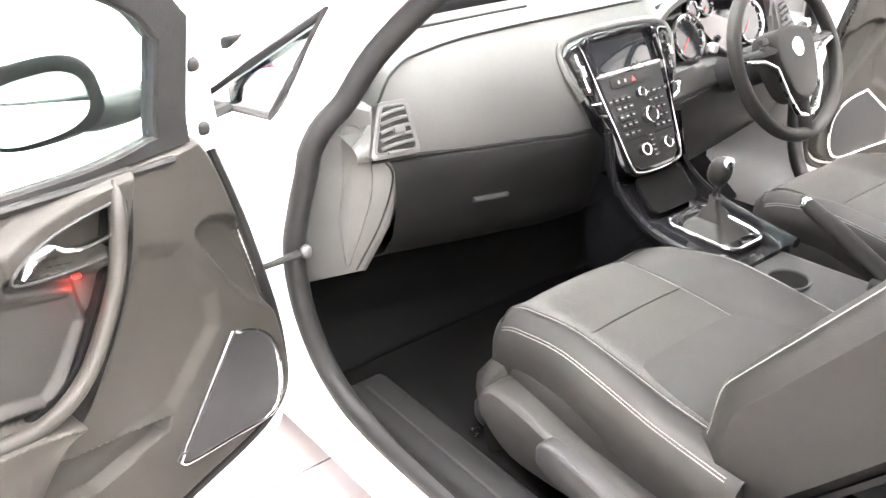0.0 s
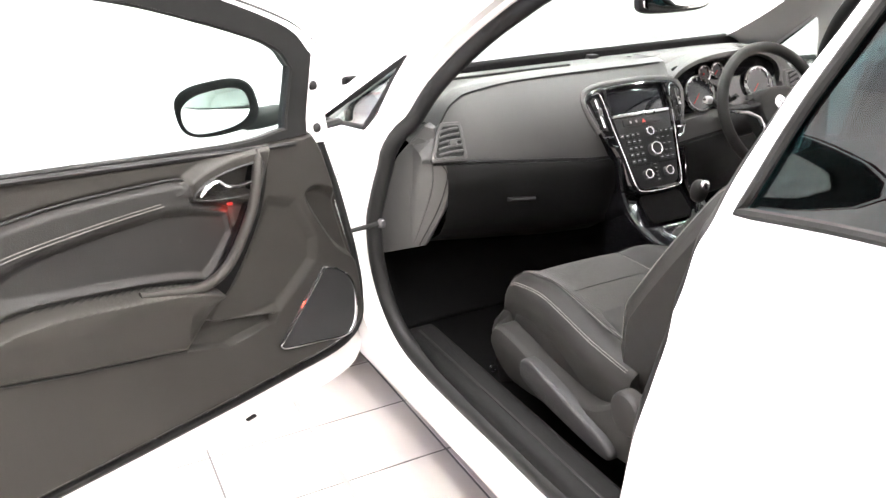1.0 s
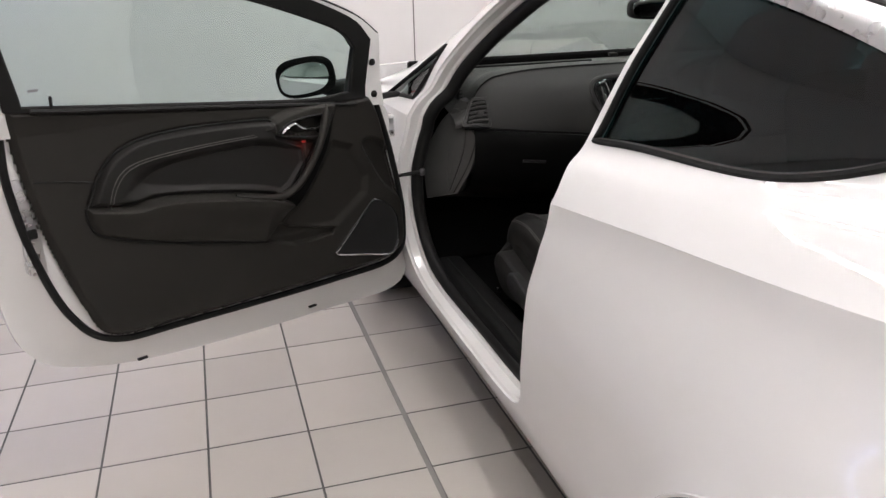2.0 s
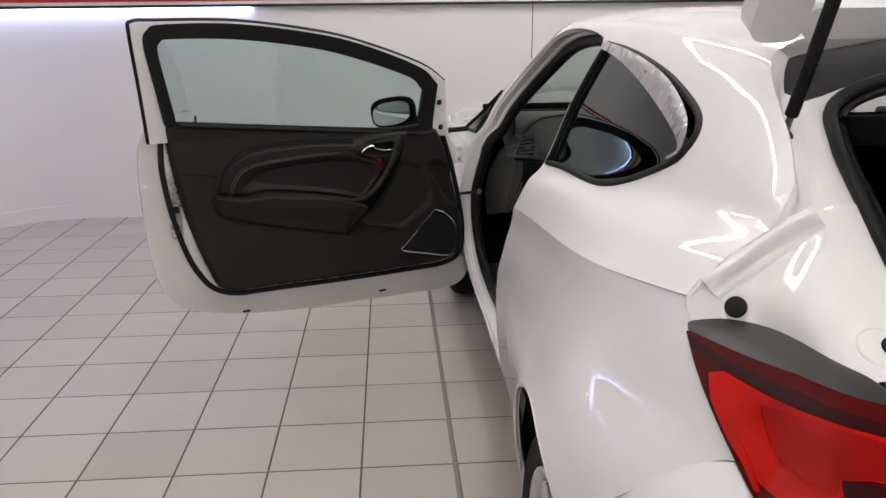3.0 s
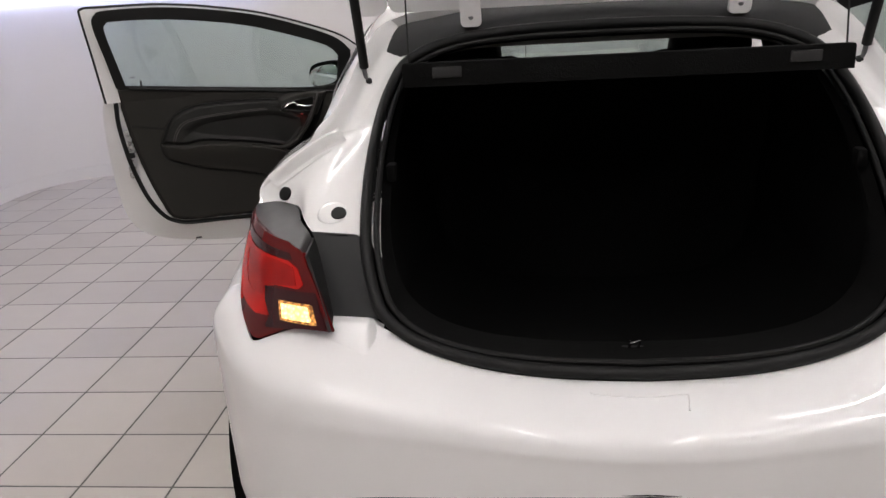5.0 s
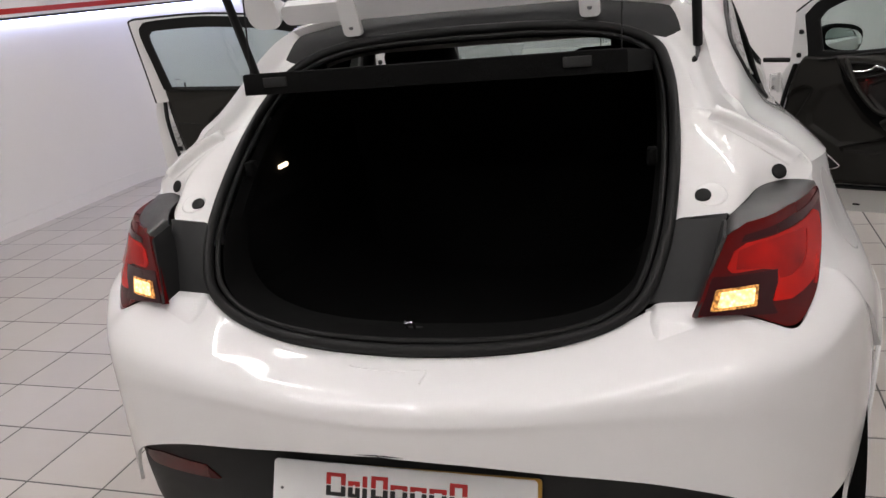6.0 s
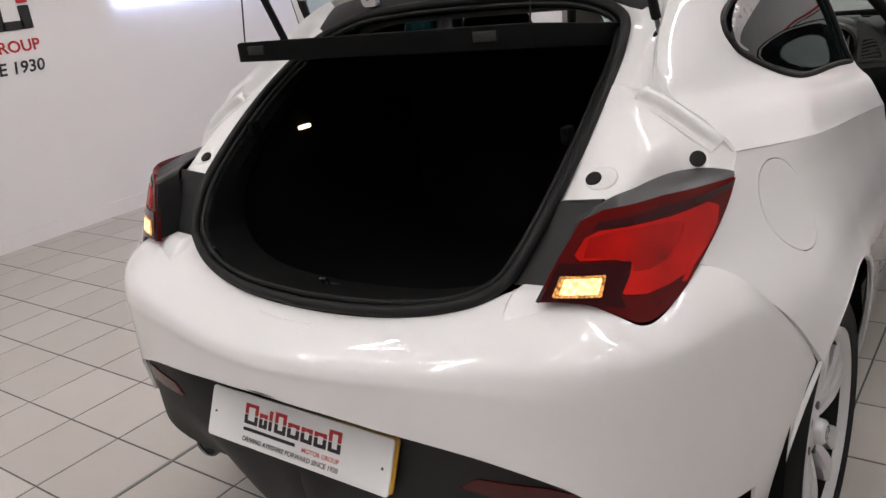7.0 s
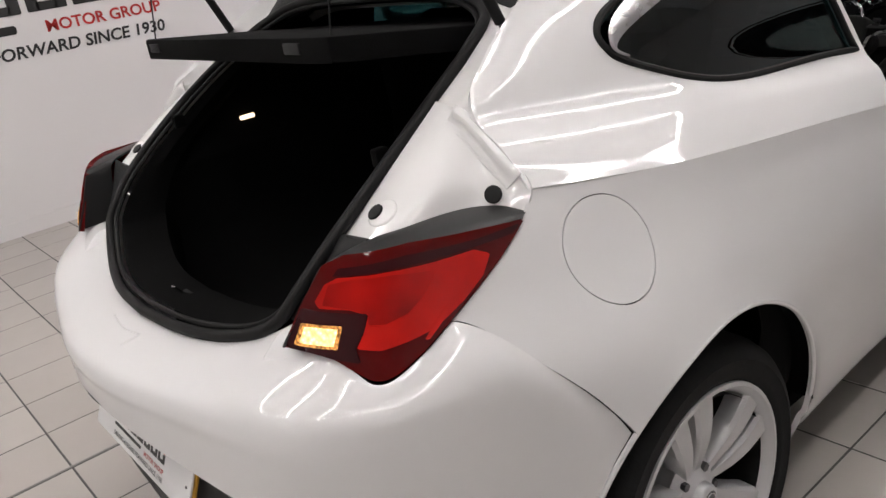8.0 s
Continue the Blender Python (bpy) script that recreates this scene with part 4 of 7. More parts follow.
    def disc(name, place, r, lo, hi, bevel, mat, label=""):
        c, nrm = on_flange(*place)
        e1 = nrm.orthogonal().normalized()
        e2 = nrm.cross(e1)
        ring = [(r * math.cos(a), r * math.sin(a)) for a in np.linspace(0, 2 * math.pi, 32, endpoint=False)]
        shape = prism(ring, lambda a, b, h: tuple(c + e1 * a + e2 * b + nrm * h), lo, hi, bevel, 3)
        part(name, side_of(raw(shape), sx), mat, car, label)
    disc("pressed_boss", (0.565, 0.352, 1.009), 0.030, -0.012, 0.0015, 0.006, PAINT_IN)
    for place in ((0.686, 0.4865, 1.0162), (0.552, 0.345, 1.008)):
        disc("rubber_plug", place, 0.0150, -0.012, 0.0050, 0.002, RUBBER, "round black rubber plug")

    # tail lamp
    lamp_skin = lift(clip(CORNER, in_lamp), 0.005, (0, 0.8, 0.8)) if sx > 0 else lamp_skin
    lamp = part("tail_lamp", solid(side_of(lamp_skin, sx), 0.012, (0, 0.8, 0.8)), REDDARK, car, "dark red tail lamp with a lit indicator")

    def panel(name, outline, mat, off, label=""):
        if sx > 0:
            f = inside(outline, (0, 1))
            panel_cut[name] = lift(clip(lamp_skin, lambda v: f(lamp_ab(v))), off, (0, 0.8, 0.8))
        if panel_cut[name][1]:
            part(name, solid(side_of(panel_cut[name], sx), 0.004, (0, 0.8, 0.8)), mat, lamp, label)
    panel("brake_panel", BRAKE_AB, REDLIT, 0.0022, "bright red brake lamp panel")
    panel("inner_panel", INNER_AB, REDINNER, 0.0030)
    panel("light_guide", EDGE_AB, REDLIT, 0.0040)
    panel("smoked_strip", SMOKE_AB, SMOKE, 0.0022)
    panel("dark_block", BLOCK_AB, SMOKE, 0.0030)
    panel("indicator", AMBER_AB, AMBER, 0.0048, "lit amber indicator")
    mid = np.mean(np.array(AMBER_AB), axis=0) + np.array([0.006, 0.0])
    panel("indicator_bulb", [tuple(mid + (np.array(q) - mid) * (0.80, 0.74)) for q in AMBER_AB], COREGLOW, 0.0056)
    panel("reflex_spot", SPOT_AB, REDLIT, 0.0030)
    # black pad that frames the lamp
    L = spline([(0.537, 0.137, 0.852), (0.562, 0.175, 0.915), (0.586, 0.210, 0.974), (0.612, 0.230, 0.987), (0.668, 0.285, 0.993), (0.719, 0.370, 0.994), (0.759, 0.475, 0.992)], 41)
    Fd = spline([(0.550, 0.212, 0.852), (0.572, 0.258, 0.918), (0.590, 0.283, 0.984), (0.626, 0.348, 0.999), (0.655, 0.434, 1.003), (0.705, 0.474, 1.005), (0.754, 0.490, 0.998)], 41)
    lifted = np.array([0, 0, 0.0025])

    def pad(i, a):
        return L[i] + (Fd[i] - L[i]) * a + lifted * math.sin(math.pi * a) * (1.0 if i > 14 else 0.0)
    part("lamp_pad", solid(side_of(grid(lambda i, a: pad(i, a), range(13, 41), np.linspace(0, 1, 7)), sx), 0.006, (0.4, 0.8, 0.7)), SATINPAD, car, "dark satin plastic lamp surround")
    part("lamp_pad_flank", solid(side_of(grid(lambda i, a: pad(i, a), range(14), np.linspace(0, 1, 7)), sx), 0.006, (0.4, 0.8, 0.7)), PLASTIC, car, "dark grained plastic lamp flank")
    S = spline([(0.452, 0.198, 0.852), (0.476, 0.246, 0.915), (0.496, 0.298, 0.974), (0.540, 0.302, 0.984)], 24)
    F2 = spline([(0.550, 0.212, 0.852), (0.572, 0.258, 0.918), (0.588, 0.292, 0.985), (0.592, 0.300, 0.989)], 24)

    def pad2(i, a):
        return F2[i] + (S[i] - F2[i]) * a
    part("lamp_pad_inner", solid(side_of(grid(pad2, range(24), np.linspace(0, 1, 5)), sx), 0.006, (0.3, 0.9, 0.7)), PLASTIC, car)

    # gas strut and its foot
    foot = np.array([0.540, 0.705, 1.212])
    top = np.array([0.535, 0.60, 1.445])
    strut = part("gas_strut", side_of(tube([foot + (0, -0.006, 0.012), foot + (top - foot) * 0.35], 0.0055, 10), sx), STEEL, car, "black tailgate gas strut")
    part("strut_sleeve", side_of(tube([foot + (top - foot) * 0.18, top, top + (top - foot) * 0.8], 0.0105, 12), sx), RUBBER, strut)
    part("strut_foot", side_of(raw(box(foot[0] + 0.004, foot[1] + 0.004, foot[2] - 0.008, 0.035, 0.022, 0.05, 0.008, 3, rot=Matrix.Rotation(radians(28), 4, "X"))), sx), RUBBER, strut)

# ---- raised tailgate, seen from below ----
HINGE = np.array([0, 0.800, 1.368])
TA = radians(118)


def gate(x, l, h):
    """l: up along the raised tailgate; h: towards the car's front."""
    return np.array([x, HINGE[1] + l * math.cos(TA) + h * math.sin(TA), HINGE[2] + l * math.sin(TA) - h * math.cos(TA)])


def gate_plate(outline, lo, hi, bevel):
    return raw(prism(outline, lambda a, b, h: tuple(gate(a, b, h)), lo, hi, bevel))


def rounded(x0, x1, l0, l1, r, n=6):
    out = []
    for cx, cy, a0 in ((x1 - r, l1 - r, 0), (x0 + r, l1 - r, 90), (x0 + r, l0 + r, 180), (x1 - r, l0 + r, 270)):
        out += [(cx + r * math.cos(radians(a0 + 90 * k / n)), cy + r * math.sin(radians(a0 + 90 * k / n))) for k in range(n + 1)]
    return out


tailgate = part("tailgate", gate_plate(rounded(-0.58, 0.58, 0.55, 0.98, 0.05), -0.03, 0.04, 0.01), PAINT, car, "raised white tailgate")
part("top_rail", gate_plate(rounded(-0.488, 0.488, 0.0, 0.055, 0.02), -0.01, 0.035, 0.006), PAINT, tailgate)
for x0 in (-0.58, 0.49):
    part("side_rail", gate_plate(rounded(x0, x0 + 0.09, 0.0, 0.60, 0.03), -0.02, 0.035, 0.006), PAINT, tailgate)
rg = part("rear_window", gate_plate(rounded(-0.50, 0.50, 0.045, 0.60, 0.04), 0.018, 0.023, 0.0), glass("smoked_glass", (0.30, 0.32, 0.33)), tailgate, "smoked rear window")
rg.visible_shadow = False
part("wiper_arm", tube([gate(0.02, 0.60, -0.01), gate(0.0, 0.35, -0.02), gate(-0.03, 0.10, -0.02)], [0.016, 0.012, 0.008], 8), RUBBER, tailgate)
# black band between seal and hinges, with the two hinge arms
band = spline([(0.515, 0.815, 1.285), (0.505, 0.845, 1.315), (0.485, 0.86, 1.335), (0.43, 0.865, 1.348), (0.22, 0.872, 1.366), (0, 0.875, 1.372)], 24)
bandlo = spline([(0.500, 0.80, 1.225), (0.47, 0.795, 1.225), (0.44, 0.795, 1.245), (0.38, 0.80, 1.27), (0.20, 0.815, 1.298), (0, 0.82, 1.303)], 24)


def band_pt(i, a):
    p, q = bandlo[i], band[i]
    return p + (q - p) * a + np.array([0, -0.035, 0.0]) * math.sin(math.pi * (0.1 + 0.8 * a))


bs = grid(band_pt, range(24), np.linspace(0, 1, 7))
part("roof_band", solid(join(bs, flip(bs)), 0.008, (0, 1.2, 1.2)), PLASTIC, car, "black plastic band under the roof edge")
for hx in (-0.30, 0.30):
    arm = prism(rounded(hx - 0.024, hx + 0.024, -0.045, 0.055, 0.012), lambda a, b, h: (a, 0.782 - 0.30 * b + h, 1.366 + 0.95 * b), -0.010, 0.012, 0.004)
    hinge = part("tailgate_hinge", arm, PAINT_IN, car, "white tailgate hinge arm")
    part("hinge_bolt", tube([(hx, 0.778, 1.345), (hx, 0.790, 1.345)], 0.006, 10), STEEL, hinge)

# parcel shelf held up by two cords
shelf_out = [(-0.412, 0.0), (-0.38, -0.018), (0.38, -0.018), (0.412, 0.0), (0.425, 0.15), (0.445, 0.30), (0.47, 0.50), (0.52, 0.80), (-0.52, 0.80), (-0.47, 0.50), (-0.445, 0.30), (-0.425, 0.15)]
shelf = part("parcel_shelf", prism(shelf_out, lambda a, b, h: (a, 0.405 + b * 0.97, 1.262 - b * 0.12 + h), -0.022, 0.024, 0.006), LINER, car, "parcel shelf tilted up, blackened as in shade")
for hx in (-0.325, 0.32):
    part("shelf_clip", box(hx, 0.386, 1.268, 0.055, 0.006, 0.020, 0.002), PLASTIC, shelf)
for hx in (-0.40, 0.40):
    part("shelf_cord", tube([(hx, 0.42, 1.28), (hx * 1.02, 0.50, 1.75)], 0.0018, 6), RUBBER, shelf)

# ---- bumper details ----
for sx in (1, -1):
    f = inside([(0.40, 0.508), (0.44, 0.536), (0.57, 0.536), (0.66, 0.518), (0.60, 0.498)], (0, 2))
    s = clip(ins, f)
    part("red_reflector", solid(side_of(lift(s, -0.003, (0, 0.8, 0.5)), sx), 0.008, (0, 0.8, 0.5)), REFLECTOR, valance, "dull red reflector strip")
EX = np.array([-0.480, 0.10, 0.300])
tip = [(0.026, -0.02), (0.032, -0.005), (0.036, 0.0), (0.040, -0.004), (0.041, -0.05), (0.041, -0.16), (0.028, -0.16)]
tv, tf = lathe(tip, (0, 0, 0), 32)
tail_pipe = part("tail_pipe", ([(EX[0] + v[1] * 1.0, EX[1] - v[0], EX[2] + v[2] * 0.68) for v in tv], tf), STEEL, car, "oval steel tail pipe")
tv, tf = lathe([(0.0, -0.10), (0.03, -0.10), (0.031, -0.004)], (0, 0, 0), 24)
part("pipe_inside", ([(EX[0] + v[1] * 1.0, EX[1] - v[0], EX[2] + v[2] * 0.68) for v in tv], tf), RUBBER, tail_pipe)

# number plate: a white trade plate over an amber one
PT = radians(66)


def plate(a, b, h):
    """a across, b up the plate, h out of it."""
    return (a, 0.008 + b * math.cos(PT) - h * math.sin(PT), 0.522 + b * math.sin(PT) + h * math.cos(PT))


def plate_tilt(a, b, h):
    return plate(a * 0.9998 + 0.009 + b * 0.02, b + 0.001 + a * 0.010, h)


part("amber_number_plate", prism(rounded(-0.262, 0.262, -0.055, 0.055, 0.008), plate_tilt, -0.006, -0.001, 0.001), YELLOW, valance, "amber number plate behind the white one")
number_plate = part("trade_plate", prism(rounded(-0.265, 0.265, -0.056, 0.056, 0.008), plate, 0.001, 0.005, 0.001), WHITE, valance, "white trade plate with red and black print")
for a, b in ((-0.245, 0.0), (0.245, -0.005)):
    part("plate_screw", prism([(a + 0.003 * math.cos(w), b + 0.003 * math.sin(w)) for w in np.linspace(0, 6.28, 12, endpoint=False)], plate, 0.004, 0.0062), STEEL, number_plate)


def words(name, text, size, put, mat, parent, align="LEFT", slant=0.0, width=None, thick=0.0006, singly=False):
    """Raised lettering in the built-in font, laid by put(a, b, h)."""
    cu = bpy.data.curves.new(name, "FONT")
    cu.body, cu.size, cu.align_x, cu.shear = text, size, align, slant
    cu.resolution_u, cu.offset = 3, size * 0.022
    tmp = new(name, cu)
    me = bpy.data.meshes.new_from_object(tmp.evaluated_get(bpy.context.evaluated_depsgraph_get()))
    bpy.data.objects.remove(tmp)
    bpy.data.curves.remove(cu)
    V = [np.array(v.co) for v in me.vertices]
    F = [tuple(p.vertices) for p in me.polygons]
    bpy.data.meshes.remove(me)
    xs = [v[0] for v in V]
    k = width / (max(xs) - min(xs)) if width else 1.0
    V = [put(v[0] * k, v[1], thick) for v in V]
    if not singly:
        return part(name, (V, F), mat, parent, smooth=False)
    # one part for each letter
    root = list(range(len(V)))

    def top(i):
        while root[i] != i:
            i = root[i]
        return i
    for f in F:
        for q in f[1:]:
            root[top(q)] = top(f[0])
    sets = {}
    for f in F:
        sets.setdefault(top(f[0]), []).append(f)
    for fs in sets.values():
        ids = sorted({q for f in fs for q in f})
        at = {q: n for n, q in enumerate(ids)}
        part("letter", ([V[q] for q in ids], [tuple(at[q] for q in f) for f in fs]), mat, parent, smooth=False)


def logo(put, x0, width, height, parent, h=0.0008):
    """Plain block shapes in the sign's two colours: red above, black below, and a black underline."""
    wide = [1.25, 0.75, 0.38, 1.05, 1.05, 1.0, 1.05, 1.05]
    tall = [1.0, 0.70, 0.95, 1.0, 0.70, 0.70, 0.70, 1.0]
    gap = 0.16
    unit = width / (sum(wide) + gap * 7)
    x = x0
    t = unit * 0.30
    for w, k in zip(wide, tall):
        w *= unit
        top = height * k
        mid = height * 0.46
        for lo, hi, mat, name in ((mid + height * 0.02, top, RED, "red_block"), (0.0, mid - height * 0.02, BLACK, "black_block")):
            bars = [rounded(x, x + min(t, w), lo, hi, t * 0.12, 2)]
            if w > 1.5 * t:
                bars.append(rounded(x + w - t, x + w, lo, hi, t * 0.12, 2))
                e = (hi - t * 0.75, hi) if mat is RED else (lo, lo + t * 0.75)
                bars.append(rounded(x + t * 0.8, x + w - t * 0.8, *e, t * 0.1, 2))
            part(name, join(*[raw(prism(b, put, h * 0.2, h, 0.0)) for b in bars]), mat, parent, smooth=False)
        x += w + gap * unit
    part("underline", prism(rounded(x0, x0 + width * 0.56, -height * 0.34, -height * 0.18, height * 0.05, 3), put, h * 0.2, h, 0.0), BLACK, parent, smooth=False)


def shifted(f, da, db, dh, k=1.0):
    return lambda a, b, h: f(da + a * k, db + b * k, dh + h)


logo(shifted(plate, 0, -0.006, 0.005), -0.150, 0.285, 0.044, number_plate)
words("plate_words", "MOTOR GROUP", 0.0135, shifted(plate, 0.030, -0.026, 0.0052), RED, number_plate, width=0.105)
words("plate_motto", "DRIVING AYRSHIRE FORWARD SINCE 1930", 0.0145, shifted(plate, -0.150, -0.044, 0.0052), BLACK, number_plate, slant=0.2, width=0.285)


# ---- wheels ----
def wheel(parent_car, hx, hy, sx):
    c = (hx, hy, HUB[2])
    R = HUB[2]
    rim = lathe([(0.205, -0.19), (0.222, -0.18), (0.215, -0.10), (0.213, -0.03), (0.224, -0.012), (0.236, -0.004), (0.240, 0.0), (0.239, 0.006), (0.231, 0.007), (0.224, -0.002), (0.216, -0.012), (0.213, -0.03)], c, 72, sx)
    w = part("wheel", rim, ALLOY, parent_car, "silver alloy wheel with paired spokes")
    prof = [(0.222, -0.195), (0.245, -0.21), (0.300, -0.222), (0.330, -0.212), (0.344, -0.185), (0.346, -0.11), (0.344, -0.035), (0.334, -0.010), (0.318, 0.004), (0.300, 0.010),
            (0.296, 0.0125), (0.290, 0.010), (0.262, 0.009), (0.248, 0.006), (0.240, -0.002), (0.225, -0.02)]
    prof = [(r if r < 0.245 else 0.245 + (r - 0.245) * (R - 0.245) / 0.101, a) for r, a in prof]
    part("tyre", lathe(prof, c, 96, sx), TYRE, w, "black rubber tyre")
    part("brake_disc", lathe([(0.03, -0.10), (0.15, -0.10), (0.152, -0.106), (0.15, -0.115), (0.03, -0.115)], c, 48, sx), STEEL, w)
    part("inner_barrel", lathe([(0.208, -0.012), (0.206, -0.10), (0.20, -0.185), (0.0, -0.185)], c, 48, sx), RUBBER, w)

    def put(r, ang, a):
        return (c[0] + sx * a, c[1] + r * math.cos(ang), c[2] + r * math.sin(ang))
    for k in range(5):
        a0 = radians(90 + 8 + 72 * k)
        for side in (-1, 1):
            V, F = [], []
            n = 10
            for i in range(n + 1):
                t = i / n
                r = lerp(0.052, 0.224, t)
                mid = a0 + side * lerp(0.25, 0.19, t)
                half = lerp(0.012, 0.031, t ** 0.9) / max(r, 0.05)
                face = lerp(-0.030, -0.008, t) + 0.010 * math.sin(math.pi * t)
                for da, dz in ((-1, -0.045), (-1, -0.008), (-0.72, 0.0), (0.72, 0.0), (1, -0.008), (1, -0.045)):
                    V.append(put(r, mid + da * half, face + dz))
            for i in range(n):
                for j in range(5):
                    F.append((i * 6 + j, i * 6 + j + 1, (i + 1) * 6 + j + 1, (i + 1) * 6 + j))
            part("spoke", (V, F), ALLOY, w)
        # web that joins the pair near the rim and the nut between pairs
        an = a0 + radians(36)
        nut = put(0.056, an, -0.036)
        part("wheel_nut", tube([nut, (nut[0] + sx * 0.014, nut[1], nut[2])], 0.0095, 6), STEEL, w)
    hub = lathe([(0.0, 0.002), (0.020, 0.002), (0.026, -0.001), (0.029, -0.006), (0.030, -0.020), (0.068, -0.034), (0.082, -0.042), (0.084, -0.075)], c, 48, sx)
    part("hub", hub, ALLOY, w)
    part("hub_emblem", lathe([(0.0, 0.0032), (0.017, 0.0032), (0.019, 0.002)], c, 32, sx), STEEL, w, "round grey centre cap")
    part("emblem_ring", lathe([(0.0125, 0.003), (0.0135, 0.0045), (0.0155, 0.0045), (0.0165, 0.003)], c, 32, sx), CHROME, w)


for sx in (1, -1):
    for hy in (HUB[1], FRONT_HUB_Y):
        wheel(car, sx * (HUB[0] - 0.012), hy, sx)
        arcs = np.linspace(-0.03, math.pi + 0.10, 40)
        liner = grid(lambda a, x: np.array([x, hy + ARCH_Y - HUB[1] + (ARCH_R + 0.014) * math.cos(a), ARCH_Z + (ARCH_R + 0.014) * math.sin(a)]), arcs, [0.50, 0.60, 0.72, 0.80, 0.845, 0.872])
        part("wheel_arch_liner", side_of(liner, sx), LINER, car)
        back = grid(lambda a, r: np.array([0.50, hy + r * math.cos(a), HUB[2] + 0.006 + r * math.sin(a)]), arcs, [0.0, 0.2, 0.405])
        part("wheel_arch_back", side_of(back, sx), LINER, car)
        lip = [(lower_x(hy + ARCH_Y - HUB[1] + ARCH_R * math.cos(a), ARCH_Z + ARCH_R * math.sin(a)) - 0.003, hy + ARCH_Y - HUB[1] + (ARCH_R - 0.002) * math.cos(a), ARCH_Z + (ARCH_R - 0.002) * math.sin(a)) for a in np.linspace(0.02, math.pi - 0.02, 50)]
        part("arch_lip", side_of(tube(lip, 0.005, 6, flat=1.0), sx), PAINT, car)

# ---- doors, standing open ----
DA = radians(63)
D_HINGE = np.array([-0.875, 2.87, 0.0])
D_OUT = np.array([-math.sin(DA), -math.cos(DA), 0.0])
D_IN = np.array([math.cos(DA), -math.sin(DA), 0.0])


def dmap(u, z, n):
    """u: from the hinge to the door's rear edge; n: from the outer skin towards the cabin. The window part leans in."""
    n = n + max(z - 1.0, 0.0) * 0.21
    return D_HINGE + D_OUT * u + D_IN * n + np.array([0, 0, z])


def dput(a, b, h):
    return tuple(dmap(a, b, h))


def superblock(c, a, b, d, e=0.4, rot=None, n=24, m=14):
    """A soft block: half-sizes a, b, d; small e is squarer."""
    def sp(v, k):
        return math.copysign(abs(v) ** k, v)
    V, F = [], []
    for i in range(m + 1):
        p = -math.pi / 2 + math.pi * i / m
        for j in range(n):
            q = 2 * math.pi * j / n
            v = Vector((a * sp(math.cos(p), e) * sp(math.cos(q), e), b * sp(math.cos(p), e) * sp(math.sin(q), e), d * sp(math.sin(p), e)))
            V.append(np.array((rot @ v if rot is not None else v)) + np.array(c))
    for i in range(m):
        for j in range(n):
            F.append((i * n + j, i * n + (j + 1) % n, (i + 1) * n + (j + 1) % n, (i + 1) * n + j))
    return V, F


SKIN = [(0.010, 0.50), (0.012, 0.27), (0.35, 0.262), (0.86, 0.294), (1.15, 0.352), (1.262, 0.432), (1.300, 0.57), (1.312, 0.78), (1.308, 0.93), (1.292, 1.000), (1.270, 1.030), (1.20, 1.030), (0.70, 0.985), (0.13, 0.935), (0.055, 0.75)]
INNER = [(0.055, 0.53), (0.100, 0.405), (0.36, 0.395), (0.86, 0.416), (1.07, 0.435), (1.165, 0.530), (1.222, 0.70), (1.248, 0.88), (1.246, 1.00), (1.235, 1.04), (0.70, 0.990), (0.150, 0.945), (0.095, 0.76)]
GLASS_AREA = [(1.190, 1.066), (1.218, 1.300), (1.190, 1.328), (0.975, 1.325), (0.72, 1.290), (0.54, 1.247), (0.316, 1.172), (0.250, 1.118), (0.262, 0.985), (0.419, 0.982), (0.851, 1.027)]
FRAME_OUT = [(1.250, 1.050), (1.268, 1.345), (1.235, 1.378), (0.985, 1.372), (0.725, 1.338), (0.535, 1.293), (0.290, 1.205), (0.200, 1.135), (0.205, 0.955), (0.42, 0.962), (0.85, 1.000)]
EDGE_OUT = [(1.275, 1.000), (1.315, 1.355), (1.300, 1.390), (0.99, 1.386), (0.725, 1.352), (0.53, 1.308), (0.270, 1.218), (0.155, 1.150), (0.125, 0.930), (0.42, 0.955), (0.85, 0.990)]


GLASS_LINE = cornered(([(1.196, 1.066), (1.222, 1.19), (1.242, 1.300), (1.232, 1.330), (1.195, 1.341), (0.975, 1.334), (0.72, 1.299), (0.54, 1.254), (0.316, 1.176), (0.250, 1.120)], 60),
                      ([(0.250, 1.120), (0.262, 0.985)], 6), ([(0.262, 0.985), (0.419, 0.982), (0.851, 1.027), (1.196, 1.066)], 24))
FRAME_LINE = cornered(([(1.232, 1.060), (1.256, 1.19), (1.280, 1.320), (1.266, 1.366), (1.215, 1.382), (0.985, 1.380), (0.725, 1.346), (0.533, 1.302), (0.284, 1.211), (0.196, 1.140)], 60),
                      ([(0.196, 1.140), (0.205, 0.962)], 6), ([(0.205, 0.962), (0.42, 0.974), (0.85, 1.019), (1.232, 1.060)], 24))
EDGE_LINE = cornered(([(1.280, 1.000), (1.296, 1.18), (1.314, 1.360), (1.306, 1.388), (1.245, 1.391), (0.99, 1.387), (0.725, 1.353), (0.53, 1.309), (0.270, 1.219), (0.158, 1.150)], 60),
                     ([(0.158, 1.150), (0.125, 0.930)], 6), ([(0.125, 0.930), (0.42, 0.955), (0.85, 0.990), (1.280, 1.000)], 24))


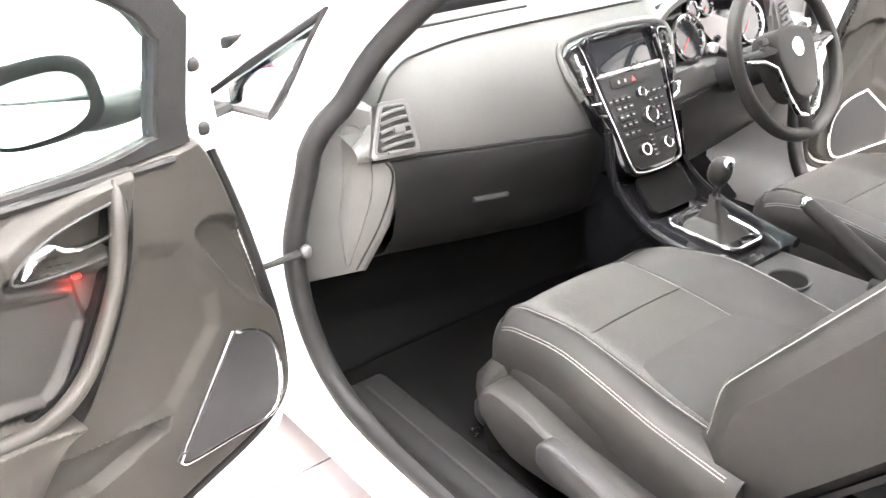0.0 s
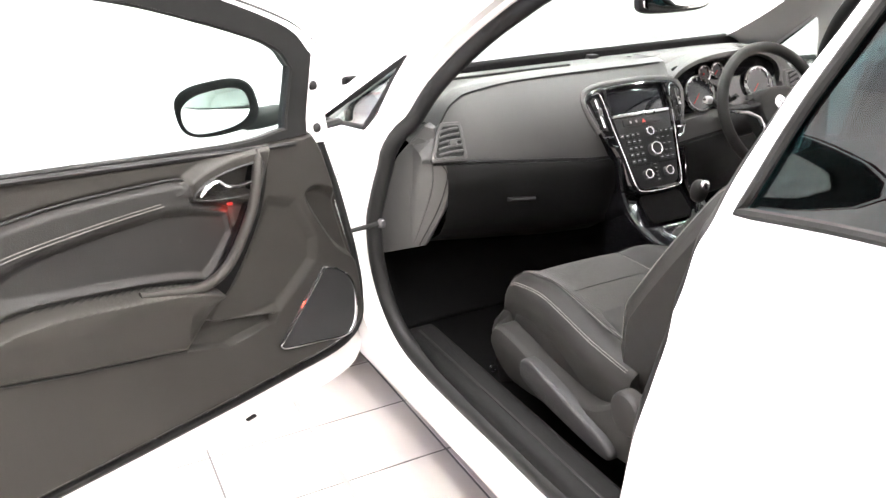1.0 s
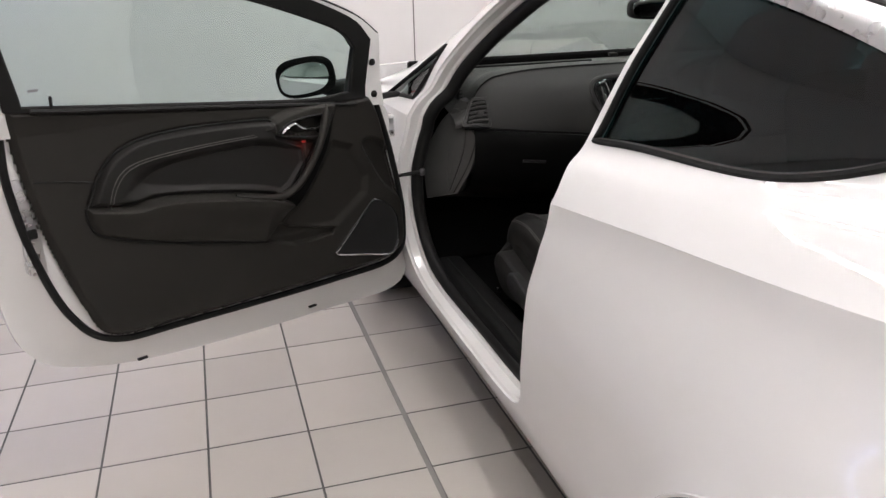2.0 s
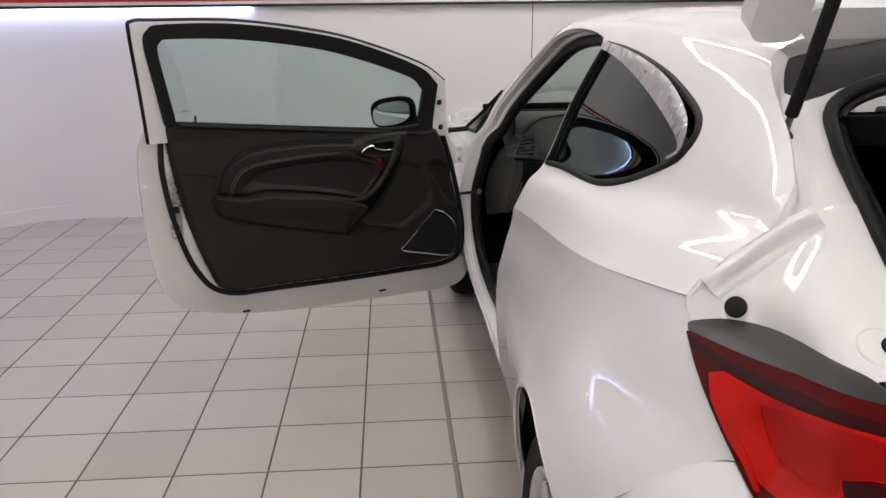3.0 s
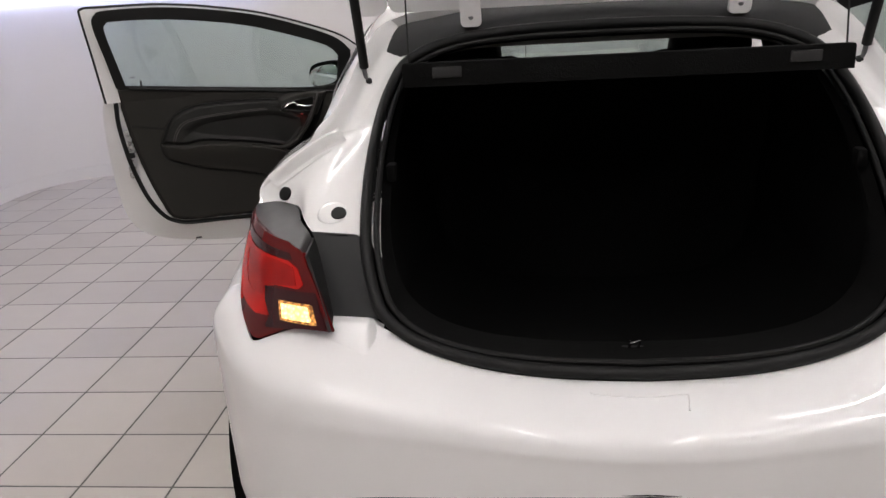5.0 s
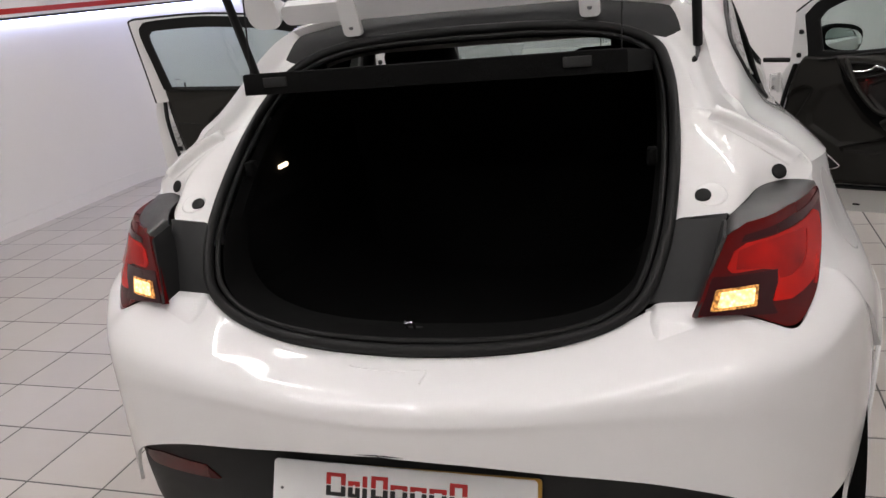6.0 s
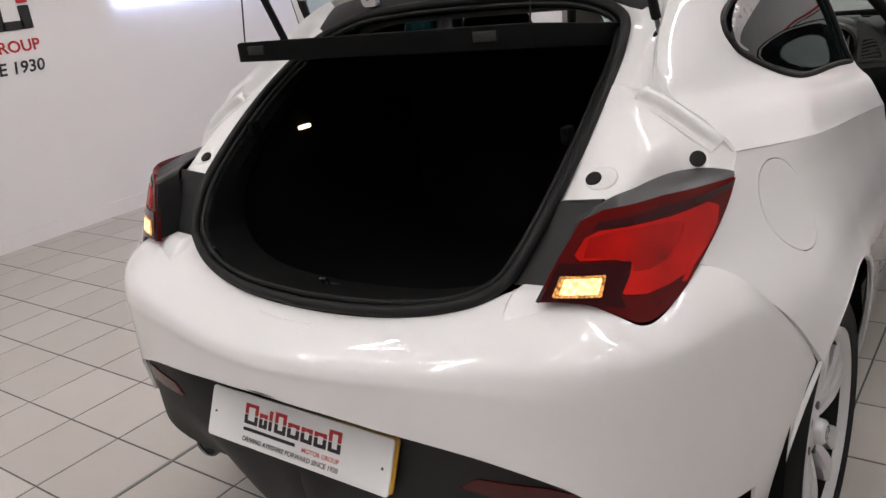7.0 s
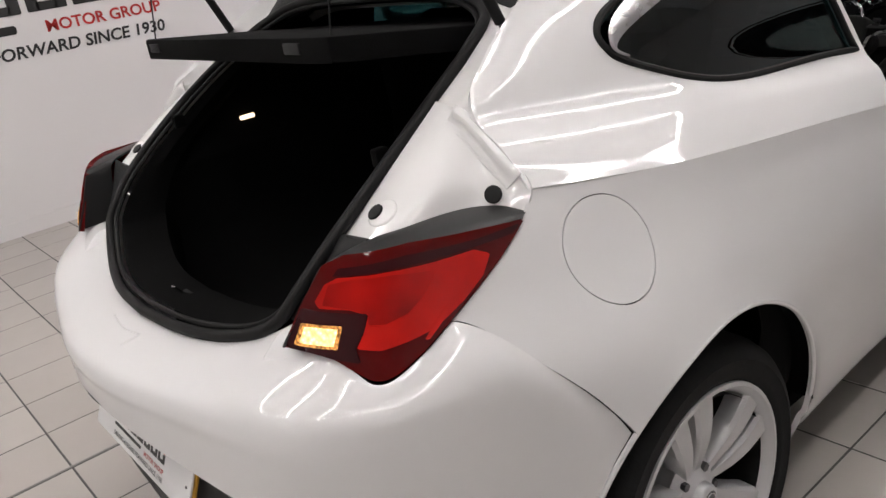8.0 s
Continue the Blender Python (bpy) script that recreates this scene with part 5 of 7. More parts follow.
def ring_plate(outer, inner, lo, hi):
    n = len(outer)
    V = [dmap(a, b, h) for h, ol in ((lo, outer), (hi, outer), (hi, inner), (lo, inner)) for a, b in ol]
    F = []
    for k in range(4):
        for i in range(n):
            a, b = k * n, ((k + 1) % 4) * n
            F.append((a + i, a + (i + 1) % n, b + (i + 1) % n, b + i))
    return V, F


def arc(pts, n=40):
    return [tuple(p) for p in loop_spline(pts, n)]


# sculpted inner trim, in u and z; heights towards the cabin
TRIM_AREA = [(0.062, 0.54), (0.100, 0.425), (0.36, 0.412), (0.86, 0.432), (1.07, 0.450), (1.130, 0.540), (1.185, 0.72), (1.215, 0.88), (1.230, 1.00), (1.230, 1.066), (1.18, 1.063), (0.85, 1.024), (0.42, 0.979), (0.240, 0.970), (0.170, 0.950), (0.110, 0.76)]
PAD_EDGE = spline([(1.092, 0.800), (1.076, 0.826), (1.052, 0.876), (1.020, 0.915), (0.975, 0.941), (0.912, 0.956), (0.81, 0.961), (0.685, 0.957), (0.575, 0.949), (0.548, 0.940)], 60)
STITCH_EDGE = spline([(1.034, 0.792), (1.021, 0.832), (0.998, 0.867), (0.965, 0.888), (0.91, 0.899), (0.82, 0.905), (0.711, 0.908), (0.61, 0.908)], 60)
ARM_TOP = spline([(0.515, 0.700), (0.57, 0.727), (0.665, 0.753), (0.84, 0.786), (0.925, 0.794), (0.985, 0.787), (1.092, 0.806)], 50)
PAD_AREA = [tuple(p) for p in PAD_EDGE] + [(0.54, 0.90), (0.45, 0.86), (0.445, 0.80), (0.50, 0.735)] + [tuple(p) for p in ARM_TOP[4:-1]]
SCOOP_AREA = [tuple(p) for p in STITCH_EDGE] + [(0.54, 0.895), (0.445, 0.865), (0.440, 0.80), (0.50, 0.735)] + [tuple(p) for p in ARM_TOP[4:40]]
REST_AREA = [tuple(p) for p in ARM_TOP] + [(1.091, 0.765), (1.068, 0.729), (0.98, 0.692), (0.83, 0.650), (0.608, 0.595), (0.518, 0.674)]
BEZEL_AREA = loop_spline([(0.612, 0.915), (0.565, 0.946), (0.498, 0.970), (0.42, 0.980), (0.345, 0.978), (0.318, 0.965), (0.345, 0.900), (0.375, 0.850), (0.420, 0.852), (0.50, 0.878)], 60)
CUP_AREA = [(0.542, 0.902), (0.519, 0.925), (0.471, 0.938), (0.40, 0.942), (0.362, 0.936), (0.376, 0.90), (0.394, 0.880), (0.46, 0.884)]
SAIL_AREA = loop_spline([(0.236, 0.828), (0.19, 0.843), (0.120, 0.80), (0.070, 0.70), (0.045, 0.58), (0.100, 0.622), (0.155, 0.672), (0.215, 0.770)], 50)
HOLLOW_AREA = [(0.60, 0.592), (0.52, 0.672), (0.46, 0.710), (0.40, 0.79), (0.345, 0.86), (0.26, 0.83), (0.205, 0.72), (0.216, 0.656), (0.345, 0.572)]
POCKET_AREA = [(0.604, 0.588), (0.548, 0.640), (0.510, 0.618), (0.352, 0.578), (0.365, 0.556), (0.50, 0.553)]


def area_distance(poly, U, Z):
    """Signed distances of many points to an outline: positive inside."""
    P = np.array(poly, float)
    Q = np.roll(P, -1, 0)
    best, odd = np.full(U.shape, 9.0), np.zeros(U.shape, bool)
    for (ax, ay), (bx, by) in zip(P, Q):
        dx, dy = bx - ax, by - ay
        t = np.clip(((U - ax) * dx + (Z - ay) * dy) / (dx * dx + dy * dy + 1e-12), 0, 1)
        best = np.minimum(best, np.hypot(U - ax - t * dx, Z - ay - t * dy))
        if dy:
            odd ^= ((ay > Z) != (by > Z)) & (U < ax + (Z - ay) * dx / dy)
    return np.where(odd, best, -best)


def ease(x):
    x = np.clip(x, 0, 1)
    return x * x * (3 - 2 * x)


def trim_heights(U, Z):
    pad, scoop, rest, bezel, cup, sail, dent, pocket = (area_distance(a, U, Z) for a in (PAD_AREA, SCOOP_AREA, REST_AREA, BEZEL_AREA, CUP_AREA, SAIL_AREA, HOLLOW_AREA, POCKET_AREA))
    n = 0.134 + 0.018 * ease(pad / 0.016) - 0.044 * ease(scoop / 0.060) * ease((1.06 - U) / 0.25)
    ztop = np.interp(U, ARM_TOP[:, 0], ARM_TOP[:, 1])
    zlow = np.interp(U, [0.518, 0.608, 0.83, 0.98, 1.068, 1.091], [0.674, 0.595, 0.650, 0.692, 0.729, 0.765])
    up = np.clip((Z - zlow) / (ztop - zlow + 1e-6), 0, 1)
    arm = (0.016 + 0.040 * ease(up * 1.1)) * (0.35 + 0.65 * ease((1.10 - U) / 0.20))
    n = np.maximum(n, 0.134 + 0.021 * ease(bezel / 0.022))
    off = 1 - ease((rest + 0.004) / 0.014)
    n = n * off + (0.134 + arm) * (1 - off)
    n -= 0.030 * ease(cup / 0.010) + 0.022 * ease(sail / 0.022) + off * (0.012 * ease(dent / 0.030) + 0.022 * ease(pocket / 0.008))
    n -= 0.004 * np.exp(-(pad / 0.004) ** 2) * (rest < -0.01)
    # the panel rolls off towards its rim
    n -= 0.020 * (1 - ease(area_distance(loop_spline(TRIM_AREA, 110), U, Z) / 0.018))
    return np.maximum(n, 0.104)


def trim_height(u, z):
    return float(trim_heights(np.array([u]), np.array([z]))[0])


def trim_shapes():
    us, zs = np.linspace(0.045, 1.240, 400), np.linspace(0.395, 1.075, 229)
    U, Z = np.meshgrid(us, zs, indexing="ij")
    N = trim_heights(U, Z)
    V = [dmap(u, z, n) for u, z, n in zip(U.ravel(), Z.ravel(), N.ravel())]
    out = area_distance(loop_spline(TRIM_AREA, 110), U, Z)
    rest, pad = area_distance(REST_AREA, U, Z), area_distance(PAD_AREA, U, Z)
    sets, m = ([], [], []), len(zs)
    for i in range(len(us) - 1):
        for j in range(m - 1):
            if min(out[i, j], out[i + 1, j], out[i, j + 1], out[i + 1, j + 1]) < -0.002:
                continue
            k = 2 if rest[i, j] > 0 else 1 if pad[i, j] > 0 else 0
            sets[k].append((i * m + j, (i + 1) * m + j, (i + 1) * m + j + 1, i * m + j + 1))
    shapes = []
    for F in sets:
        ids = {q: n for n, q in enumerate(sorted({q for f in F for q in f}))}
        shapes.append(([V[q] for q in ids], [tuple(ids[q] for q in f) for f in F]))
    return shapes


TRIM_BASE, TRIM_PAD, TRIM_REST = trim_shapes()
TRIM_BASE = raw(solid(TRIM_BASE, 0.012, dmap(0.6, 0.7, -0.5)))

for sx in (-1, 1):
    def fx(shape):
        shape = shape if isinstance(shape, tuple) else raw(shape)
        return shape if sx < 0 else flip(shape)

    def dpart(name, shape, mat, parent, label="", angle=38):
        return part(name, fx(shape), mat, parent, label, angle=angle)
    sk, inn = arc(SKIN, 104), arc(INNER, 104)
    rings = [(sk, 0.0), (sk, 0.012), (sk, 0.030), ([(lerp(a[0], b[0], 0.25), lerp(a[1], b[1], 0.25)) for a, b in zip(sk, inn)], 0.040),
             ([(lerp(a[0], b[0], 0.8), lerp(a[1], b[1], 0.8)) for a, b in zip(sk, inn)], 0.085), (inn, 0.100), ([(a * 0.98 + 0.012, b * 0.98 + 0.014) for a, b in inn], 0.101)]
    V = [np.array(dmap(a, b, h)) for ol, h in rings for a, b in ol]
    m = 104
    F = [(k * m + i, k * m + (i + 1) % m, (k + 1) * m + (i + 1) % m, (k + 1) * m + i) for k in range(len(rings) - 1) for i in range(m)]
    F += [tuple(reversed(range(m))), tuple(range((len(rings) - 1) * m, len(rings) * m))]
    door = dpart("door", (V, F), PAINT_IN, car, "open white door with black inner trim", 50)
    dpart("door_seal", tube([dmap(a, b, 0.106) for a, b in spline([(0.98, 1.378), (1.20, 1.380), (1.262, 1.364), (1.277, 1.320), (1.255, 1.19), (1.240, 1.06), (1.246, 0.98)] + INNER[7::-1] + INNER[:10:-1], 130)], 0.010, 8), RUBBER, door, "black rubber door seal")
    # window frame
    dpart("window_edge", ring_plate(EDGE_LINE, FRAME_LINE, 0.085, 0.120), PAINT_IN, door)
    dpart("window_frame", ring_plate(FRAME_LINE, GLASS_LINE, 0.100, 0.130), RUBBER, door, "black window frame")
    e = EDGE_LINE
    dpart("edge_gasket", tube([dmap(a, b, 0.104) for a, b in e[0:60]], 0.010, 8), RUBBER, door)
    dpart("inner_gasket", tube([dmap(a, b, 0.124) for a, b in GLASS_LINE], 0.005, 6, closed=True), RUBBER, door)
    pane = dpart("window_pane", prism(GLASS_LINE, dput, 0.108, 0.112), GLASS_CLEAR, door, "greenish door window")
    pane.visible_shadow = False
    # trim panel, sculpted: pad, scoop, arm rest, bezel and pocket
    trim = dpart("door_trim", TRIM_BASE, TRIM, door, "dark grained door trim with moulded pockets", 30)
    dpart("belt_strip", tube([dmap(u, 1.015 + (u - 0.85) * 0.115 + 0.004, 0.136) for u in np.linspace(0.25, 1.18, 14)], 0.006, 6), RUBBER, trim)
    dpart("arm_pad", TRIM_PAD, LEATHER, trim, "padded black leather arm panel", 40)
    dpart("arm_rest", TRIM_REST, TRIM, trim, "moulded dark arm rest", 40)
    dpart("pad_seam", tube([dmap(a, b, 0.137) for a, b in PAD_EDGE], 0.0030, 6), RUBBER, trim)
    dpart("arm_rest_seam", tube([dmap(a, b, 0.137) for a, b in spline([(1.094, 0.806), (1.091, 0.765), (1.068, 0.729), (0.98, 0.691), (0.83, 0.648), (0.608, 0.594)], 34)], 0.0026, 6), RUBBER, trim)
    dpart("side_seam", tube([dmap(a, b, 0.1345) for a, b in ((1.20, 0.893), (1.12, 0.879), (1.058, 0.865))], 0.0022, 6), RUBBER, trim)
    for da, db in ((0.0, 0.0), (0.007, 0.006)):
        dpart("stitch_line", tube([dmap(a + da, b + db, trim_height(a + da, b + db) + 0.0006) for a, b in STITCH_EDGE], 0.0011, 5), STITCH, trim, "pale stitched seam")
    # pull handle that sweeps up from the arm rest; a black piece stands for the dark gap behind it
    pull = spline([(0.70, 0.757), (0.66, 0.747), (0.57, 0.729), (0.503, 0.750), (0.450, 0.806), (0.408, 0.871), (0.380, 0.935), (0.368, 0.966)], 40)
    dpart("pull_handle", tube([dmap(a, b, 0.172 - 0.024 * max(0, (k - 26) / 13) - 0.010 * max(0, (8 - k) / 8)) for k, (a, b) in enumerate(pull)], [0.008 + 0.004 * min(1, k / 8) for k in range(34)] + [0.011, 0.010, 0.008, 0.006, 0.004, 0.002], 12, flat=0.9), TRIM, trim, "sweeping dark pull handle")
    gap_line = [tuple(p) for p in spline([(0.632, 0.723), (0.590, 0.692), (0.512, 0.672), (0.446, 0.730), (0.390, 0.804), (0.357, 0.870), (0.336, 0.945)], 26)]
    gap_line += [tuple(p) for p in spline([(0.372, 0.945), (0.405, 0.872), (0.448, 0.806), (0.500, 0.750), (0.57, 0.729), (0.632, 0.738)], 22)]
    dpart("pull_gap", prism(gap_line, dput, 0.118, 0.146, 0.004), LINER, trim, "black filling of the dark gap behind the pull handle", 30)
    lev = spline([(0.532, 0.905), (0.515, 0.920), (0.487, 0.926), (0.470, 0.915), (0.44, 0.906), (0.398, 0.905)], 20)
    dpart("door_lever", tube([dmap(a, b, 0.158) for a, b in lev], [0.005, 0.007] + [0.009] * 6 + [0.0065] * 12, 10, flat=0.7), CHROME, trim, "bright chrome door lever")
    dpart("lever_rim", tube([dmap(a, b, 0.1565) for a, b in arc(CUP_AREA, 44)], 0.0022, 6, closed=True), PLASTIC, trim)
    # loudspeaker
    SPK = [(0.204, 0.638), (0.365, 0.497), (0.345, 0.484), (0.150, 0.436), (0.116, 0.462), (0.106, 0.52), (0.118, 0.575), (0.155, 0.615)]
    sp = [tuple(p) for p in np.vstack([spline([SPK[0], (0.285, 0.567), SPK[1]], 14), spline([SPK[1], SPK[2], (0.25, 0.460), SPK[3], SPK[4], SPK[5], SPK[6], SPK[7], SPK[0]], 40)[1:-1]])]
    dpart("speaker_grille", prism(sp, dput, 0.115, 0.141, 0.003), PLASTIC, trim, "black loudspeaker grille")
    dpart("speaker_ring", tube([dmap(a, b, 0.141) for a, b in sp], 0.0038, 8, closed=True), CHROME, trim, "thin chrome loudspeaker ring")
    # small red courtesy lamp under the lever, which tints the scoop
    dpart("courtesy_lamp", superblock(dmap(0.452, 0.868, 0.142), 0.006, 0.006, 0.003, 0.6), REDGLOW, trim, "small red courtesy lamp")
    led = bpy.data.lights.new("courtesy_light", "AREA")
    led.size, led.energy, led.color = 0.02, 0.008, (1.0, 0.06, 0.03)
    spot, aim = dmap(0.452, 0.862, 0.150), dmap(0.47, 0.80, 0.112)
    k = np.array([1 if sx < 0 else -1, 1, 1])
    new("courtesy_light", led).matrix_world = look(tuple(spot * k), tuple(aim * k))
    # small things on the painted edge
    for u, z in ((0.176, 1.068), (0.163, 0.968)):
        dpart("rubber_buffer", superblock(dmap(u, z, 0.118), 0.011, 0.011, 0.011, 0.8), RUBBER, door)
    dpart("door_latch", prism(rounded(1.205, 1.232, 0.752, 0.776, 0.004), dput, 0.080, 0.112, 0.002), RUBBER, door, "black door latch")
    dpart("latch_plate", prism(rounded(1.198, 1.240, 0.66, 0.90, 0.006), dput, 0.080, 0.1075, 0.001), SATIN, door)
    dpart("lock_pin", tube([dmap(1.130, 1.055, 0.128), dmap(1.130, 1.085, 0.128)], 0.004, 8), RUBBER, door)
    dpart("glass_mark", prism(rounded(1.150, 1.172, 1.098, 1.104, 0.001), dput, 0.1125, 0.113), GREYBTN, pane)
    for u in (0.99, 0.42):
        dpart("drain_slot", prism(rounded(u - 0.014, u + 0.014, 0.330 if u > 0.5 else 0.305, 0.336 if u > 0.5 else 0.311, 0.002), dput, 0.062, 0.070), RUBBER, door)
    # door mirror
    mc = np.array([-1.150, 2.868, 1.008])
    r = Matrix.Rotation(radians(-14), 3, "Z") @ Matrix.Rotation(radians(-8), 3, "Y")
    house = dpart("mirror_housing", superblock(mc + (0.004, 0.040, 0), 0.090, 0.052, 0.058, 0.62, r, 32, 18), PAINT, door, "white door mirror with black rim")
    dpart("mirror_rim", [x for x in [superblock(mc + (-0.002, 0.003, 0), 0.097, 0.032, 0.064, 0.66, r, 32, 18)]][0], LINER, house)
    mg = [(0.080 * math.copysign(abs(math.cos(w)) ** 0.75, math.cos(w)), 0.047 * math.copysign(abs(math.sin(w)) ** 0.75, math.sin(w)) + 0.006 * math.cos(w)) for w in np.linspace(0, 2 * math.pi, 48, endpoint=False)]
    dpart("mirror_glass", prism(mg, lambda a, b, h: tuple(mc + np.array(r @ Vector((a - 0.004, -0.032 - h, b)))), 0.0, 0.003, 0.001), MIRROR, house, "mirror glass")
    dpart("mirror_arm", superblock(mc + (0.115, 0.05, -0.045), 0.06, 0.04, 0.024, 0.6, r), RUBBER, door)
    # hinges, check strap, wiring boot
    for z in (0.83, 0.50):
        hg = dpart("door_hinge", box(-0.892, 2.872, z, 0.05, 0.045, 0.075, 0.006), PAINT_IN, car, "white door hinge")
        dpart("hinge_pin", tube([(-0.905, 2.853, z - 0.045), (-0.905, 2.853, z + 0.045)], 0.010, 10), PAINT_IN, hg)
        for dz in (-0.02, 0.02):
            dpart("hinge_bolt", tube([(-0.880, 2.850, z + dz), (-0.880, 2.843, z + dz)], 0.009, 6), SATIN, hg)
    dpart("check_strap", tube([(-0.806, 2.742, 0.688), (-0.875, 2.747, 0.682), (-0.93, 2.78, 0.665), (-0.985, 2.81, 0.655)], [0.008, 0.006, 0.006, 0.006], 8), RUBBER, car, "black door check strap")
    dpart("check_strap_end", superblock((-0.804, 2.741, 0.688), 0.010, 0.010, 0.012, 0.7), STEEL, car)
    dpart("mirror_triangle", tube([(-0.84, 2.90, 0.93), (-0.92, 2.86, 0.93), (-0.975, 2.82, 0.93)], 0.011, 8), RUBBER, car)

# ---- cabin ----
STX = -0.030   # middle of the console


def slab(name, cx, cy, cz, sx, sy, sz, mat, bevel=0.02, label="", parent=None, rot=None, seg=3, taper=None):
    return part(name, box(cx, cy, cz, sx, sy, sz, bevel, seg, rot, taper), mat, parent or car, label)


slab("cabin_floor", 0, 2.15, 0.285, 1.44, 1.85, 0.05, CARPET, 0.01, "black carpeted cabin floor")
slab("underbody", 0, 2.2, 0.215, 1.5, 3.9, 0.05, LINER, 0.01)
slab("bulkhead", 0, 3.10, 0.62, 1.50, 0.05, 0.78, LINER, 0.01)
slab("footwell_slope", 0, 2.98, 0.40, 1.44, 0.30, 0.04, CARPET, 0.01, rot=Matrix.Rotation(radians(38), 4, "X"))
slab("rear_seat_cushion", 0, 1.42, 0.50, 1.15, 0.48, 0.20, LEATHER, 0.05, "black rear seat cushion")
for sx in (1, -1):
    slab("sill_trim", sx * 0.725, 2.22, 0.345, 0.095, 1.02, 0.075, GLOVE, 0.018, "plastic sill cover, darkened as in shade")
    slab("sill_groove", sx * 0.735, 2.22, 0.383, 0.006, 0.95, 0.004, RUBBER, 0.001)
    # quarter trim, pillar trim and head lining
    qt = clip(clip(LOW, lambda v: min(v[1] - 0.98, 1.70 - v[1], v[2] - 0.36)), lambda v: -in_door(v) - 0.045)
    part("quarter_trim", side_of(lift(qt, -0.055, CORE), sx), LINER, car)
    ut = clip(clip(UPP, lambda v: min(v[1] - 0.93, 1.70 - v[1], 1.30 - v[2])), lambda v: -in_quarter(v) - 0.012)
    ut = clip(ut, lambda v: -in_door(v) - 0.03)
    part("rear_pillar_trim", side_of(lift(ut, -0.040, CORE), sx), LINER, car)
    ap = clip(UPP, lambda v: min(v[1] - 2.40, 3.12 - v[1], v[0] - (table(v[1], GH_Y, GH["xr"]) - 0.09)))
    ap = clip(clip(ap, lambda v: -in_door(v) - 0.02), lambda v: -in_tri(v) - 0.01)
    part("windscreen_pillar_trim", side_of(lift(ap, -0.020, CORE), sx), HEADLINER, car)
hl = clip(UPP, lambda v: min(v[1] - 0.90, 2.44 - v[1], v[2] - 1.30, table(v[1], GH_Y, GH["xr"]) - 0.03 - v[0]))
part("head_lining", lift(join(hl, flip(hl)), -0.030, CORE), HEADLINER, car, "pale grey head lining")


def header_pt(x, a):
    low = 1.266 - 0.9 * max(abs(x) - 0.26, 0) ** 2
    return np.array([x, 0.872 + 0.040 * smooth(a) - 0.16 * x * x, lerp(low + 0.056, low, a)])


part("header_trim", solid(grid(header_pt, np.linspace(-0.43, 0.43, 45), np.linspace(0, 1, 9)), 0.010, (0, 1.6, 1.4)), HEADLINER, car, "grey lining along the tailgate header")
rm = part("interior_mirror", superblock((-0.06, 2.54, 1.200), 0.115, 0.020, 0.034, 0.5), PLASTIC, car, "black rear-view mirror")
part("mirror_face", superblock((-0.06, 2.523, 1.200), 0.106, 0.006, 0.027, 0.5), MIRROR, rm)
part("mirror_stalk", tube([(-0.06, 2.545, 1.215), (-0.05, 2.575, 1.275)], 0.012, 10), PLASTIC, rm)

# ---- dashboard ----


def dash_y(x):
    return 2.668 + 0.052 * (abs(x) / 0.65) ** 2


def dash_low(x):
    return table(x, [-0.70, -0.647, -0.575, -0.44, -0.29, -0.20, 0.0, 0.20, 0.70], [0.829, 0.826, 0.822, 0.808, 0.793, 0.782, 0.775, 0.790, 0.822])


def dash_high(x):
    return table(x, [-0.70, -0.65, -0.615, -0.585, -0.533, -0.38, -0.20, 0.0, 0.55, 0.62, 0.70], [0.85, 0.885, 0.925, 0.960, 0.986, 1.003, 1.006, 1.006, 1.0, 0.955, 0.87])


def dash_face(x, f):
    """f: from the lower seam to the upper one. The part before the driver is hollowed out for the dials."""
    lo, hi = dash_low(x), dash_high(x)
    z = lo + (hi - lo) * f
    cut = 0.12 * smooth((0.222 - abs(x - 0.335)) / 0.02) * smooth((z - 0.845) / 0.02)
    return np.array([x, dash_y(x) + 0.082 * f ** 1.25 * (hi - lo) / 0.22 + cut - 0.010 * math.sin(math.pi * f), z])


def dash_lid(x, g):
    """g: from the upper seam to the windscreen."""
    p = dash_face(x, 1.0)
    cut = 0.12 * smooth((0.222 - abs(x - 0.335)) / 0.02)
    y = lerp(p[1] - cut, 3.12, g)
    return np.array([x, y + cut * (1 - g), lerp(p[2], 0.985, smooth(g)) + 0.008 * math.sin(math.pi * min(g * 4, 1))])


def dash_glove(x, k):
    y, z = ((0.006, -0.002), (-0.012, -0.006), (-0.020, -0.020), (-0.020, -0.06), (-0.012, -0.11), (0.006, -0.16), (0.042, -0.205), (0.11, -0.245), (0.23, -0.29), (0.35, -0.33))[k]
    return np.array([x, dash_y(x) + y, dash_low(x) + z])


XS = np.linspace(-0.690, 0.690, 90)
dash = part("dashboard", grid(dash_face, XS, np.linspace(0, 1, 16)), DASH, car, "dark grey grained dashboard")
part("dashboard_top", grid(dash_lid, XS, np.linspace(0.005, 1, 18)), DASH, dash)
# below the seam the colour is darkened for footwell shade
part("glovebox", grid(dash_glove, np.linspace(-0.630, -0.125, 30), range(10)), GLOVE, dash, "glovebox lid, darkened as in footwell shade")
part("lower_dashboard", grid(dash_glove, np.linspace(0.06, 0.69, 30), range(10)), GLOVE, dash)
part("upper_seam", tube([dash_face(x, 1.0) + np.array([0, -0.001, 0.0]) for x in np.linspace(-0.63, 0.09, 50)], 0.0030, 6), RUBBER, dash)
part("lower_seam", tube([dash_face(x, 0.0) + np.array([0, -0.001, -0.001]) for x in np.linspace(-0.66, 0.66, 60)], 0.0045, 6), RUBBER, dash)
